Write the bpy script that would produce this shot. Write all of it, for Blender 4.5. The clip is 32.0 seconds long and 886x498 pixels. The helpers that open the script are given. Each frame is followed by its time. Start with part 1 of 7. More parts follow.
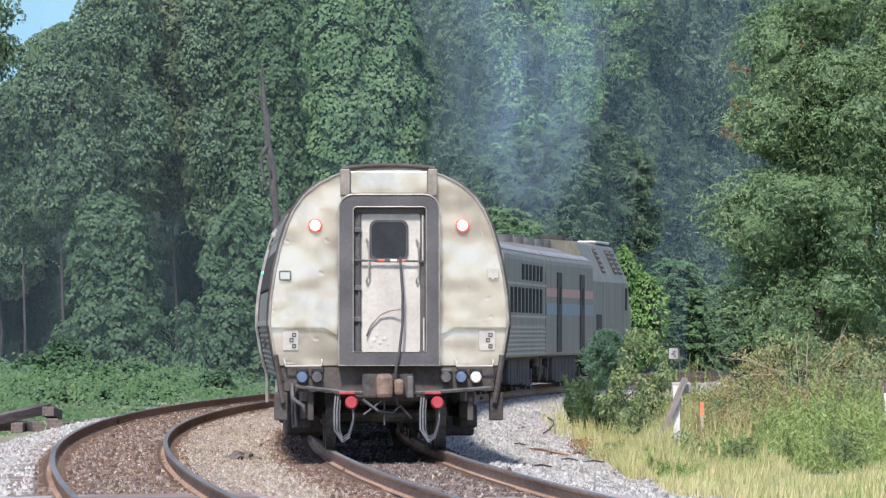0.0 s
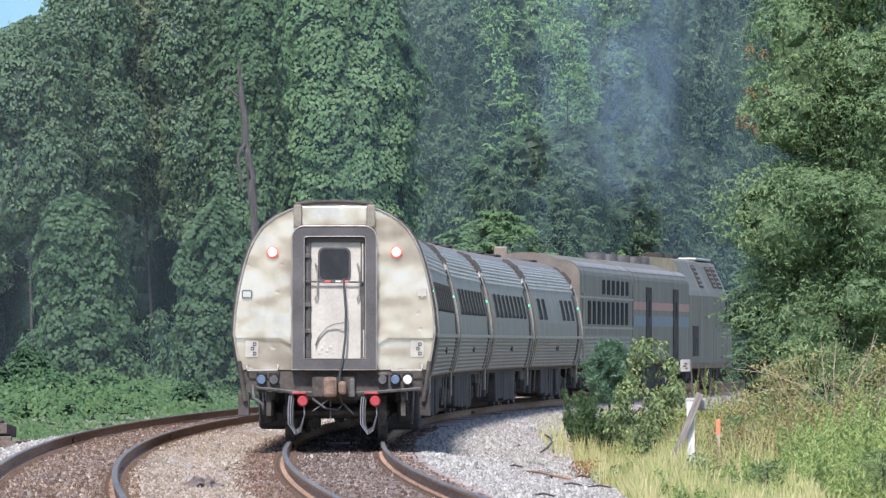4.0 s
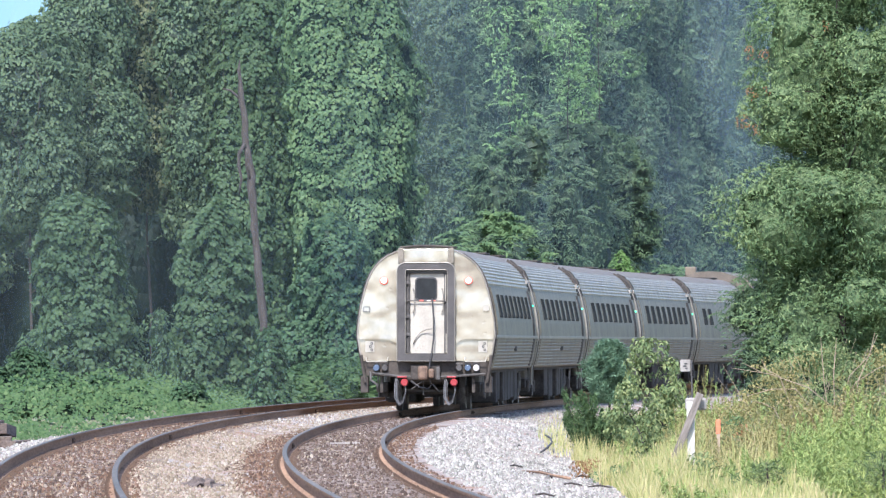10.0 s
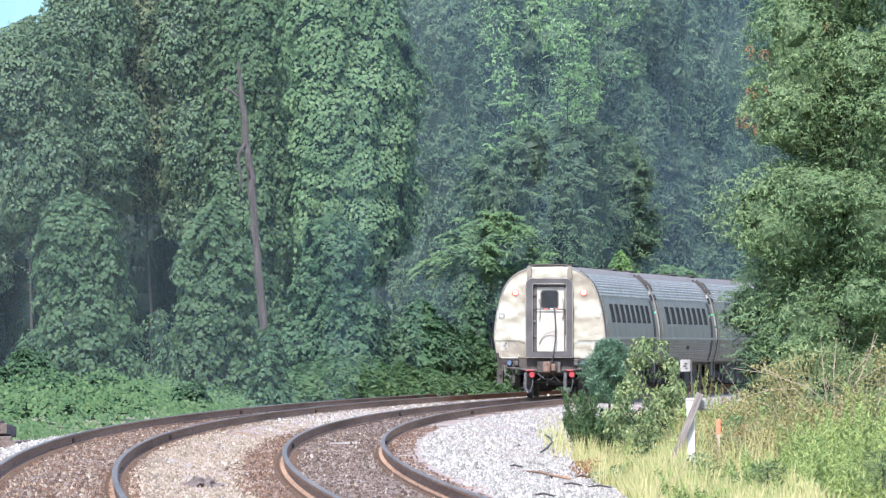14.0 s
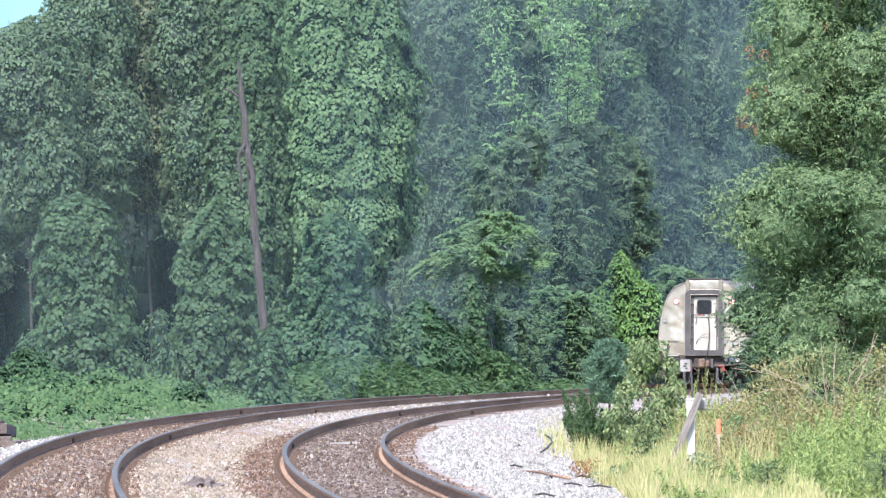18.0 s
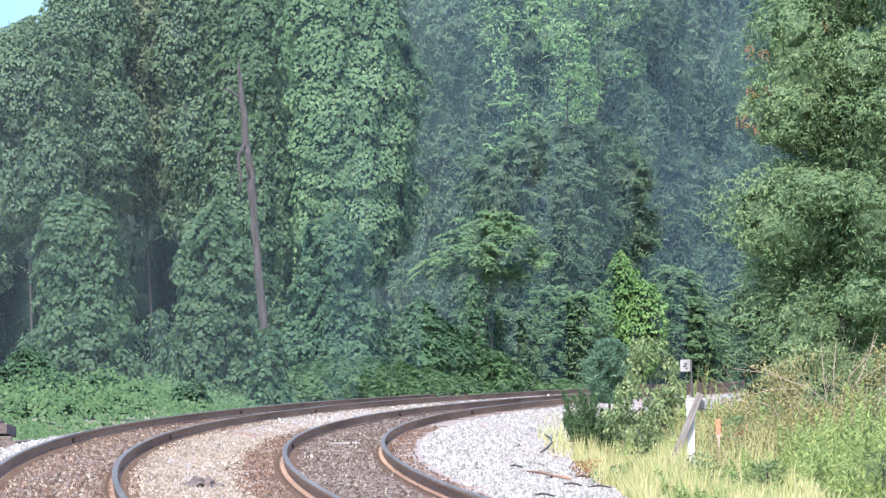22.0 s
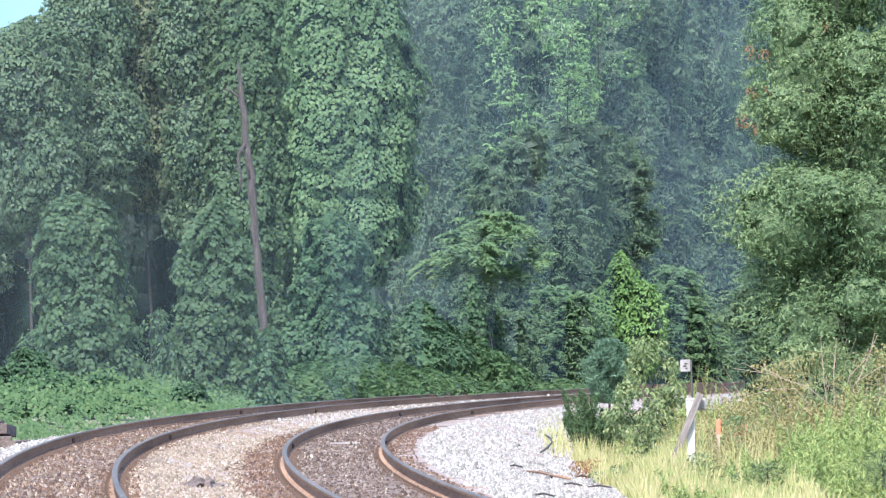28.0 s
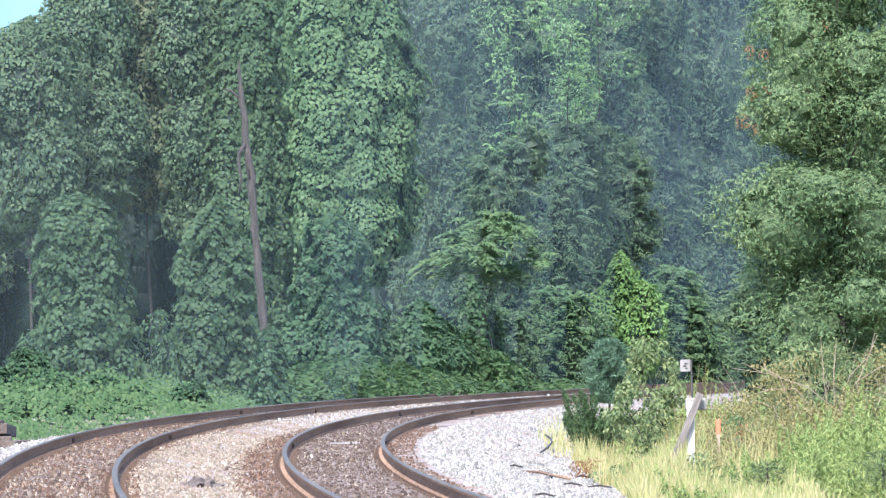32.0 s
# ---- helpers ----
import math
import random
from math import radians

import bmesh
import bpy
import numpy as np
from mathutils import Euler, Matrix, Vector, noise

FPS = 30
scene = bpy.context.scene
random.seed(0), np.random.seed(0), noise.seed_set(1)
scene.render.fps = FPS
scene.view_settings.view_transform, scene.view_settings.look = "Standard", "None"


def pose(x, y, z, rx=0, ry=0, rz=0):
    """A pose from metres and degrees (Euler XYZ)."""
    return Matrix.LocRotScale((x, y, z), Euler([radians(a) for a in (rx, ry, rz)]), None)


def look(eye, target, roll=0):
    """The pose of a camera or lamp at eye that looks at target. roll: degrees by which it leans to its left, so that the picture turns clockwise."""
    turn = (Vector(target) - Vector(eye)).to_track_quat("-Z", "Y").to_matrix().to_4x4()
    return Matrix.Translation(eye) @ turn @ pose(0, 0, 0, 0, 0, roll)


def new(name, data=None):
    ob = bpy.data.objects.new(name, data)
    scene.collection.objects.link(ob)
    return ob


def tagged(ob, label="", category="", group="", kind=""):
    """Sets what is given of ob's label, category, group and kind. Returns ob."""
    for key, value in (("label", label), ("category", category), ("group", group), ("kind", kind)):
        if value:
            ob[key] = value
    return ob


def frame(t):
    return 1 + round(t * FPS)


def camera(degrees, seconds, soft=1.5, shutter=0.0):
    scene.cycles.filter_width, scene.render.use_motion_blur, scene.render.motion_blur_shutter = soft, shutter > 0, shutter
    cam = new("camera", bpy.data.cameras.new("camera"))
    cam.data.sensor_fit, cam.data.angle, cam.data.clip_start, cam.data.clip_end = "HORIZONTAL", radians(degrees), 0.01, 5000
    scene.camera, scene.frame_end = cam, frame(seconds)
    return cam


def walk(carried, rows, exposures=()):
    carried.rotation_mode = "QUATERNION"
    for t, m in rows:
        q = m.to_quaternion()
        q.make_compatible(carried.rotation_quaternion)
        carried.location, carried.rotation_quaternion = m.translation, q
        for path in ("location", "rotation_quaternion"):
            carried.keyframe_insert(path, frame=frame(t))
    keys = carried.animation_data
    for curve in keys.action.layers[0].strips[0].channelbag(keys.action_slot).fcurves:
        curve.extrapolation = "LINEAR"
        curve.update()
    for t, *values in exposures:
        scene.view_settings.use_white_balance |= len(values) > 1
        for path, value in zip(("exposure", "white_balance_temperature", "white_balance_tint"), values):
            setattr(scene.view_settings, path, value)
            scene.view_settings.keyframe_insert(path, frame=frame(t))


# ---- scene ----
cam = camera(4.6562, 32.0, soft=1.3)

# ---- plan of the line: the near track's centre line, metres of arc from its start ----
PATH_STEP = 1.0
ARC_0 = -420.0


def bend(s):
    u = max(s, 0.0) / 200.0
    k = (0.480 + 0.3016 * u - 0.2353 * u * u) * 1e-3
    return max(k, 0.45e-3) if s > 0 else 0.480e-3 * max(0.0, 1 + s / 200.0)


def lay_line():
    """The centre line as rows of x, y and heading, one for each metre of arc."""
    def run(sign, count):
        x, y, h, out = 0.0043, 104.23, -0.042729, []
        for i in range(count):
            out.append((x, y, h))
            s = sign * i * PATH_STEP
            mid = h + sign * bend(s + sign * 0.5) * 0.5
            x, y = x + sign * math.sin(mid) * PATH_STEP, y + sign * math.cos(mid) * PATH_STEP
            h += sign * bend(s + sign * 0.5) * PATH_STEP
        return out
    back, ahead = run(-1, int(-ARC_0) + 1), run(1, 1800)
    return np.array(back[:0:-1] + ahead)


LINE = lay_line()
LINE_S = np.arange(len(LINE)) * PATH_STEP + ARC_0


def grade(y):
    """Height of the rail tops, which sink a little with distance."""
    y = np.clip(y, 60.0, 420.0)
    return -0.26e-3 * (y - 150.0) - 0.0291 * ((y - 200.0) / 100.0) ** 2


def on_line(s, o=0.0, z=0.0):
    """World place at arc s, o metres to the right of the near track's centre, z above its rail tops."""
    s, o, z = np.broadcast_arrays(np.asarray(s, float), np.asarray(o, float), np.asarray(z, float))
    x, y, h = (np.interp(s, LINE_S, LINE[:, i]) for i in range(3))
    px, py = x + np.cos(h) * o, y - np.sin(h) * o
    return np.stack([px, py, z + grade(y)], axis=-1)


# ---- the camera; its opening run forward stands in for a zoom ----
EYE = (0.0, 0.0, 1.62)


def sight(back, pan, tilt, roll, up=0.0):
    eye = Vector((0.0, -back, EYE[2] + up))
    return look(eye, eye + Vector((math.tan(radians(pan)), 1.0, math.tan(radians(tilt)))), roll)


STILL = sight(0.0, 0.0, 0.4770, -0.435)
# start distance chosen to fit the train's size in view
walk(cam, [
    (0.0, sight(18.5, -0.0565, 0.4265, -0.435)),
    (0.2, sight(11.0, -0.0336, 0.4470, -0.435)),
    (0.5, sight(3.2, -0.0100, 0.4685, -0.435)),
    (0.8, sight(0.4, -0.0010, 0.4762, -0.435)),
    (1.1, STILL),
    (32.0, STILL)],
    exposures=[(0.0, 0.92, 5900, 17), (3.0, 0.92, 5900, 17), (10.0, 1.22, 5850, 17), (20.0, 1.42, 5800, 17), (32.0, 1.45, 5800, 17)])

# ---- daylight: hazy high sun behind the camera ----
world = bpy.data.worlds.new("sky")
scene.world = world
world.use_nodes = True
wn, wl = world.node_tree.nodes, world.node_tree.links
sky = wn.new("ShaderNodeTexSky")
sky.sky_type = "NISHITA"
sky.sun_disc = False
sky.sun_elevation = radians(50.0)
sky.sun_rotation = radians(180 + 11)
sky.altitude = 300
sky.air_density, sky.dust_density, sky.ozone_density = 1.0, 1.0, 1.5
wn["Background"].inputs["Strength"].default_value = 0.15
wl.new(sky.outputs["Color"], wn["Background"].inputs["Color"])
sun = new("sun", bpy.data.lights.new("sun", "SUN"))
sun.data.energy, sun.data.angle, sun.data.color = 4.2, radians(8), (1.0, 0.94, 0.84)
sun.matrix_world = look((-19.1, -98.2, 119.2), (0, 0, 0))


# ---- materials ----
def shader(name, rough=0.6, metal=0.0, spec=0.5):
    m = bpy.data.materials.new(name)
    m.use_nodes = True
    n, l = m.node_tree.nodes, m.node_tree.links
    b = n["Principled BSDF"]
    b.inputs["Roughness"].default_value, b.inputs["Metallic"].default_value = rough, metal
    b.inputs["Specular IOR Level"].default_value = spec
    return m, n, l, b


def ramp(n, stops):
    r = n.new("ShaderNodeValToRGB")
    e = r.color_ramp.elements
    while len(e) < len(stops):
        e.new(0.5)
    for el, (at, c) in zip(e, stops):
        el.position, el.color = at, (*c, 1)
    return r


def grain(n, l, scale, detail=4.0, rough=0.6, stretch=None, space="Object"):
    t = n.new("ShaderNodeTexCoord")
    k = n.new("ShaderNodeTexNoise")
    k.inputs["Scale"].default_value, k.inputs["Detail"].default_value, k.inputs["Roughness"].default_value = scale, detail, rough
    if stretch:
        mp = n.new("ShaderNodeMapping")
        mp.inputs["Scale"].default_value = stretch
        l.new(t.outputs[space], mp.inputs["Vector"])
        l.new(mp.outputs["Vector"], k.inputs["Vector"])
    else:
        l.new(t.outputs[space], k.inputs["Vector"])
    return k


def worn(name, dark, light, scale=3.0, fine=40.0, rough=0.6, metal=0.0, bump=0.2, dist=0.01, spec=0.5, stretch=None, stain=None):
    """A surface with two scales of colour, fine relief and, if given, stains of another colour."""
    m, n, l, b = shader(name, rough, metal, spec)
    big, small = grain(n, l, scale, stretch=stretch), grain(n, l, fine, 3.0, stretch=stretch)
    mx = n.new("ShaderNodeMath")
    mx.operation = "MULTIPLY_ADD"
    mx.inputs[1].default_value, mx.inputs[2].default_value = 0.35, 0.0
    l.new(small.outputs["Fac"], mx.inputs[0])
    add = n.new("ShaderNodeMath")
    add.operation = "MULTIPLY_ADD"
    add.inputs[1].default_value = 0.65
    l.new(big.outputs["Fac"], add.inputs[0])
    l.new(mx.outputs[0], add.inputs[2])
    r = ramp(n, [(0.36, dark), (0.64, light)])
    l.new(add.outputs[0], r.inputs["Fac"])
    out = r.outputs["Color"]
    if stain:
        col, s_scale, lo, hi = stain
        sn = grain(n, l, s_scale, 5.0, 0.65)
        sr = ramp(n, [(lo, (0, 0, 0)), (hi, (1, 1, 1))])
        l.new(sn.outputs["Fac"], sr.inputs["Fac"])
        mix = n.new("ShaderNodeMix")
        mix.data_type = "RGBA"
        mix.inputs["B"].default_value = (*col, 1)
        l.new(sr.outputs["Color"], mix.inputs["Factor"])
        l.new(out, mix.inputs["A"])
        out = mix.outputs["Result"]
    l.new(out, b.inputs["Base Color"])
    if bump:
        bp = n.new("ShaderNodeBump")
        bp.inputs["Strength"].default_value, bp.inputs["Distance"].default_value = bump, dist
        l.new(add.outputs[0], bp.inputs["Height"])
        l.new(bp.outputs["Normal"], b.inputs["Normal"])
    return m


def leafy(name, stops, scale=0.35, rough=0.55, through_light=0.3, spec=0.15, own=0.38):
    """Leaves: each has its own shade, with slow drifts across the plant, and lets some light through."""
    m, n, l, b = shader(name, rough, 0.0, spec)
    geo = n.new("ShaderNodeNewGeometry")
    drift = grain(n, l, scale, 3.0)
    add = n.new("ShaderNodeMath")
    add.operation = "MULTIPLY_ADD"
    add.inputs[1].default_value = own
    l.new(geo.outputs["Random Per Island"], add.inputs[0])
    half = n.new("ShaderNodeMath")
    half.operation = "MULTIPLY"
    half.inputs[1].default_value = 1 - own
    l.new(drift.outputs["Fac"], half.inputs[0])
    l.new(half.outputs[0], add.inputs[2])
    r = ramp(n, stops)
    l.new(add.outputs[0], r.inputs["Fac"])
    l.new(r.outputs["Color"], b.inputs["Base Color"])
    tr = n.new("ShaderNodeBsdfTranslucent")
    l.new(r.outputs["Color"], tr.inputs["Color"])
    mix = n.new("ShaderNodeMixShader")
    mix.inputs["Fac"].default_value = through_light
    l.new(b.outputs["BSDF"], mix.inputs[1])
    l.new(tr.outputs["BSDF"], mix.inputs[2])
    l.new(mix.outputs["Shader"], n["Material Output"].inputs["Surface"])
    return m


def glow(name, col, strength):
    m, n, l, b = shader(name, 0.3)
    b.inputs["Base Color"].default_value = (*col, 1)
    b.inputs["Emission Color"].default_value = (*col, 1)
    b.inputs["Emission Strength"].default_value = strength
    return m


KUDZU = leafy("kudzu_leaves", [(0.15, (0.029, 0.064, 0.033)), (0.45, (0.052, 0.101, 0.049)), (0.7, (0.084, 0.140, 0.063)), (0.92, (0.158, 0.205, 0.088))])
DULL_VINE = leafy("dull_kudzu_leaves", [(0.15, (0.034, 0.068, 0.034)), (0.45, (0.058, 0.102, 0.048)), (0.7, (0.086, 0.136, 0.060)), (0.92, (0.15, 0.175, 0.075))])
EDGE_LEAF = leafy("wood_edge_leaves", [(0.15, (0.044, 0.080, 0.044)), (0.45, (0.080, 0.128, 0.068)), (0.7, (0.118, 0.168, 0.082)), (0.92, (0.19, 0.205, 0.100))])
# near-black leaf colour that stands for shade under the trees
HOLLOW_SHADE = leafy("hollow_shade_leaves", [(0.2, (0.008, 0.018, 0.013)), (0.6, (0.016, 0.032, 0.021)), (0.95, (0.03, 0.052, 0.029))])
# core colour that holds the shade between leaves
GAP_SHADE = leafy("leaf_gap_shade", [(0.2, (0.016, 0.030, 0.019)), (0.5, (0.030, 0.052, 0.030)), (0.8, (0.048, 0.072, 0.038))])
# mottle paints lit leaves and dark gaps onto a core
LEAF_DEPTH = worn("core_leaf_mottle", (0.028, 0.056, 0.028), (0.135, 0.185, 0.085), 11.0, 26.0, 0.7, bump=1.0, dist=0.05, spec=0.15)
OLIVE_VINE = leafy("olive_vine_leaves", [(0.15, (0.055, 0.078, 0.040)), (0.45, (0.100, 0.126, 0.062)), (0.7, (0.150, 0.165, 0.080)), (0.92, (0.23, 0.20, 0.105))])
PALE_VINE = leafy("pale_vine_leaves", [(0.15, (0.052, 0.100, 0.048)), (0.45, (0.088, 0.152, 0.068)), (0.7, (0.128, 0.197, 0.082)), (0.92, (0.20, 0.25, 0.105))])
CARPET = leafy("low_vine_leaves", [(0.15, (0.030, 0.068, 0.028)), (0.45, (0.060, 0.112, 0.044)), (0.75, (0.105, 0.162, 0.064)), (0.95, (0.185, 0.22, 0.11))], 0.6)
FOREST = leafy("forest_leaves", [(0.15, (0.042, 0.078, 0.046)), (0.45, (0.076, 0.122, 0.067)), (0.75, (0.115, 0.162, 0.080)), (0.95, (0.175, 0.19, 0.095))], rough=0.75, spec=0.06)
BRIGHT = leafy("young_leaves", [(0.15, (0.085, 0.165, 0.052)), (0.45, (0.150, 0.262, 0.080)), (0.75, (0.225, 0.335, 0.110)), (0.95, (0.33, 0.39, 0.165))])
# lighter green that carries the sunlight on the slender trees
SUN_TINT = leafy("sun_tint_leaves", [(0.15, (0.075, 0.150, 0.056)), (0.45, (0.135, 0.240, 0.088)), (0.75, (0.205, 0.310, 0.125)), (0.95, (0.29, 0.36, 0.18))])
NEAR_LEAF = leafy("near_tree_leaves", through_light=0.34, stops=[(0.15, (0.056, 0.108, 0.054)), (0.45, (0.118, 0.188, 0.082)), (0.75, (0.205, 0.268, 0.120)), (0.96, (0.36, 0.35, 0.18))])
BUSH_LEAF = leafy("verge_bush_leaves", [(0.15, (0.070, 0.116, 0.055)), (0.45, (0.155, 0.211, 0.088)), (0.75, (0.281, 0.310, 0.135)), (0.96, (0.515, 0.419, 0.218))])
RED_LEAF = leafy("seed_cluster_leaves", [(0.2, (0.20, 0.11, 0.05)), (0.6, (0.30, 0.16, 0.08)), (0.9, (0.28, 0.22, 0.08))])
GRASS = leafy("pale_grass_blades", [(0.2, (0.165, 0.215, 0.068)), (0.35, (0.285, 0.32, 0.11)), (0.5, (0.44, 0.42, 0.175)), (0.75, (0.60, 0.485, 0.275)), (0.95, (0.66, 0.54, 0.40))], 0.9, 0.6, 0.35, 0.15, 0.35)
WEED = leafy("weed_leaves", [(0.15, (0.155, 0.225, 0.078)), (0.45, (0.285, 0.375, 0.13)), (0.75, (0.455, 0.50, 0.19)), (0.95, (0.64, 0.57, 0.32))], 0.6)
BRUSH = leafy("dry_brush_leaves", [(0.15, (0.12, 0.135, 0.052)), (0.45, (0.23, 0.22, 0.088)), (0.7, (0.34, 0.285, 0.125)), (0.95, (0.43, 0.30, 0.165))], 0.8)
CEDAR = leafy("cedar_needles", [(0.2, (0.048, 0.091, 0.045)), (0.6, (0.107, 0.173, 0.071)), (0.95, (0.214, 0.244, 0.114))])
PINE = leafy("pine_needles", [(0.2, (0.098, 0.187, 0.116)), (0.6, (0.197, 0.309, 0.195)), (0.95, (0.329, 0.417, 0.277))])
BARK = worn("bark", (0.018, 0.015, 0.013), (0.055, 0.046, 0.039), 2.0, 25.0, 0.9, bump=0.7, dist=0.03, stretch=(4, 4, 0.7))
DEADWOOD = worn("dead_wood", (0.024, 0.020, 0.017), (0.07, 0.058, 0.05), 2.5, 30.0, 0.9, bump=0.6, dist=0.02, stretch=(5, 5, 0.6))
OLD_BOARD = worn("weathered_board", (0.085, 0.072, 0.06), (0.25, 0.22, 0.19), 4.0, 30.0, 0.9, bump=0.5, dist=0.01, stretch=(6, 6, 0.5))
PALE_BOARD = worn("pale_weathered_board", (0.18, 0.165, 0.145), (0.33, 0.31, 0.28), 4.0, 30.0, 0.9, bump=0.3, dist=0.01)
TWIG = worn("dry_twigs", (0.20, 0.15, 0.10), (0.42, 0.33, 0.24), 3, 30, 0.9, bump=0.2)
SOIL = worn("soil_and_litter", (0.09, 0.10, 0.045), (0.22, 0.21, 0.11), 0.4, 6.0, 0.95, bump=0.6, dist=0.05)
BALLAST_BED = worn("ballast_fines", (0.16, 0.145, 0.125), (0.36, 0.33, 0.30), 0.35, 14.0, 0.95, bump=1.0, dist=0.05, stain=((0.19, 0.105, 0.06), 0.35, 0.45, 0.62))
RUSTY_BED = worn("rust_stained_ballast", (0.065, 0.045, 0.033), (0.17, 0.115, 0.08), 0.5, 14.0, 0.95, bump=1.0, dist=0.05, stain=((0.22, 0.20, 0.175), 1.4, 0.5, 0.66))
STEEL_HEAD = worn("worn_rail_head", (0.06, 0.058, 0.052), (0.13, 0.122, 0.11), 1.0, 30.0, 0.6, 0.0, bump=0.05, spec=0.04, stretch=(1, 0.03, 1))
RUST = worn("rusty_rail_side", (0.14, 0.09, 0.062), (0.36, 0.235, 0.155), 0.8, 30.0, 0.9, bump=0.2, spec=0.02, stretch=(1, 0.03, 1))
DUSTY_BAR = worn("brown_joint_steel", (0.06, 0.042, 0.032), (0.15, 0.105, 0.078), 3.0, 30.0, 0.9, bump=0.2, spec=0.02)
SLEEPER = worn("weathered_sleeper_wood", (0.055, 0.042, 0.034), (0.17, 0.13, 0.105), 3.0, 25.0, 0.95, bump=0.6, dist=0.015, stretch=(0.6, 6, 6))


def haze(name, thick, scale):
    """Haze sheet, lifts darks behind it: passes nearly all light, scatters a little."""
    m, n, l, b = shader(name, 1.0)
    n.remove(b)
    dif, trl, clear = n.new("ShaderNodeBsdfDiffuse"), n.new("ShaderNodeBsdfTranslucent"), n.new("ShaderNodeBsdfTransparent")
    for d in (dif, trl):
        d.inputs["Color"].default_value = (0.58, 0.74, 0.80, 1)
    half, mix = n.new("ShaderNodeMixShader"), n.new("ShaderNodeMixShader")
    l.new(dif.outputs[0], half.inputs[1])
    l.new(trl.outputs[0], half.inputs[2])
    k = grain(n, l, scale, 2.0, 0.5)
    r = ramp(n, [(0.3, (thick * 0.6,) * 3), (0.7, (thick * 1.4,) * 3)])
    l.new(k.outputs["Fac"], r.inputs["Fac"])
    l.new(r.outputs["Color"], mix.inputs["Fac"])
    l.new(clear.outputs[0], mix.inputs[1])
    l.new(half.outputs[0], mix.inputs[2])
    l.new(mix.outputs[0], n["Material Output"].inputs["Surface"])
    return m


# distance haze comes from added sheets, one deep, one along the outer track
HAZE = haze("wood_haze", 0.06, 0.05)
THIN_HAZE = haze("thin_wood_haze", 0.056, 0.05)


def smoke(name, thick, col):
    """A puff that thins out towards its rim."""
    m, n, l, b = shader(name, 1.0)
    n.remove(b)
    tc, mp, grad = n.new("ShaderNodeTexCoord"), n.new("ShaderNodeMapping"), n.new("ShaderNodeTexGradient")
    mp.inputs["Location"].default_value, mp.inputs["Scale"].default_value = (-1, -1, -1), (2, 2, 2)
    grad.gradient_type = "QUADRATIC_SPHERE"
    l.new(tc.outputs["Generated"], mp.inputs["Vector"])
    l.new(mp.outputs["Vector"], grad.inputs["Vector"])
    k = grain(n, l, 0.35, 3.0, 0.55)
    r = ramp(n, [(0.3, (thick * 0.35,) * 3), (0.7, (thick * 1.5,) * 3)])
    l.new(k.outputs["Fac"], r.inputs["Fac"])
    mul = n.new("ShaderNodeMath")
    mul.operation = "MULTIPLY"
    l.new(grad.outputs["Fac"], mul.inputs[0])
    l.new(r.outputs["Color"], mul.inputs[1])
    dif, trl, clear = n.new("ShaderNodeBsdfDiffuse"), n.new("ShaderNodeBsdfTranslucent"), n.new("ShaderNodeBsdfTransparent")
    for d in (dif, trl):
        d.inputs["Color"].default_value = (*col, 1)
    half, mix = n.new("ShaderNodeMixShader"), n.new("ShaderNodeMixShader")
    l.new(dif.outputs[0], half.inputs[1])
    l.new(trl.outputs[0], half.inputs[2])
    l.new(mul.outputs[0], mix.inputs["Fac"])
    l.new(clear.outputs[0], mix.inputs[1])
    l.new(half.outputs[0], mix.inputs[2])
    l.new(mix.outputs[0], n["Material Output"].inputs["Surface"])
    return m


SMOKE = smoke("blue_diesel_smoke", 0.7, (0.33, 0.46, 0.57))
BANK = smoke("smoke_and_haze", 0.18, (0.50, 0.66, 0.78))


def stones(name, stops):
    m, n, l, b = shader(name, 0.9, 0.0, 0.3)
    geo = n.new("ShaderNodeNewGeometry")
    r = ramp(n, stops)
    l.new(geo.outputs["Random Per Island"], r.inputs["Fac"])
    sp = grain(n, l, 60.0, 2.0)
    mix = n.new("ShaderNodeMix")
    mix.data_type, mix.blend_type = "RGBA", "MULTIPLY"
    mix.inputs["Factor"].default_value = 0.5
    l.new(r.outputs["Color"], mix.inputs["A"])
    l.new(sp.outputs["Color"], mix.inputs["B"])
    l.new(mix.outputs["Result"], b.inputs["Base Color"])
    return m


GRANITE = stones("pale_ballast_stones", [(0.0, (0.15, 0.142, 0.125)), (0.35, (0.28, 0.266, 0.23)), (0.7, (0.39, 0.37, 0.32)), (1.0, (0.53, 0.505, 0.445))])
TAN_STONE = stones("rust_dusted_stones", [(0.0, (0.155, 0.117, 0.079)), (0.4, (0.265, 0.21, 0.146)), (0.75, (0.345, 0.284, 0.207)), (1.0, (0.46, 0.40, 0.315))])
BROWN_STONE = stones("brown_rust_stones", [(0.0, (0.055, 0.037, 0.027)), (0.5, (0.106, 0.071, 0.050)), (0.85, (0.162, 0.119, 0.09)), (1.0, (0.32, 0.28, 0.24))])
RUST_STONE = stones("orange_rust_stones", [(0.0, (0.07, 0.039, 0.024)), (0.5, (0.145, 0.083, 0.050)), (0.85, (0.215, 0.138, 0.088)), (1.0, (0.31, 0.235, 0.165))])


# ---- building helpers ----
def mesh_object(name, verts, faces, material, parent=None, label="", smooth=False):
    me = bpy.data.meshes.new(name)
    me.from_pydata([tuple(v) for v in verts], [], [tuple(f) for f in faces])
    me.materials.append(material)
    if smooth:
        me.polygons.foreach_set("use_smooth", [True] * len(me.polygons))
    ob = new(name, me)
    if parent:
        ob.parent = parent
    if label:
        ob["label"] = label
    return ob


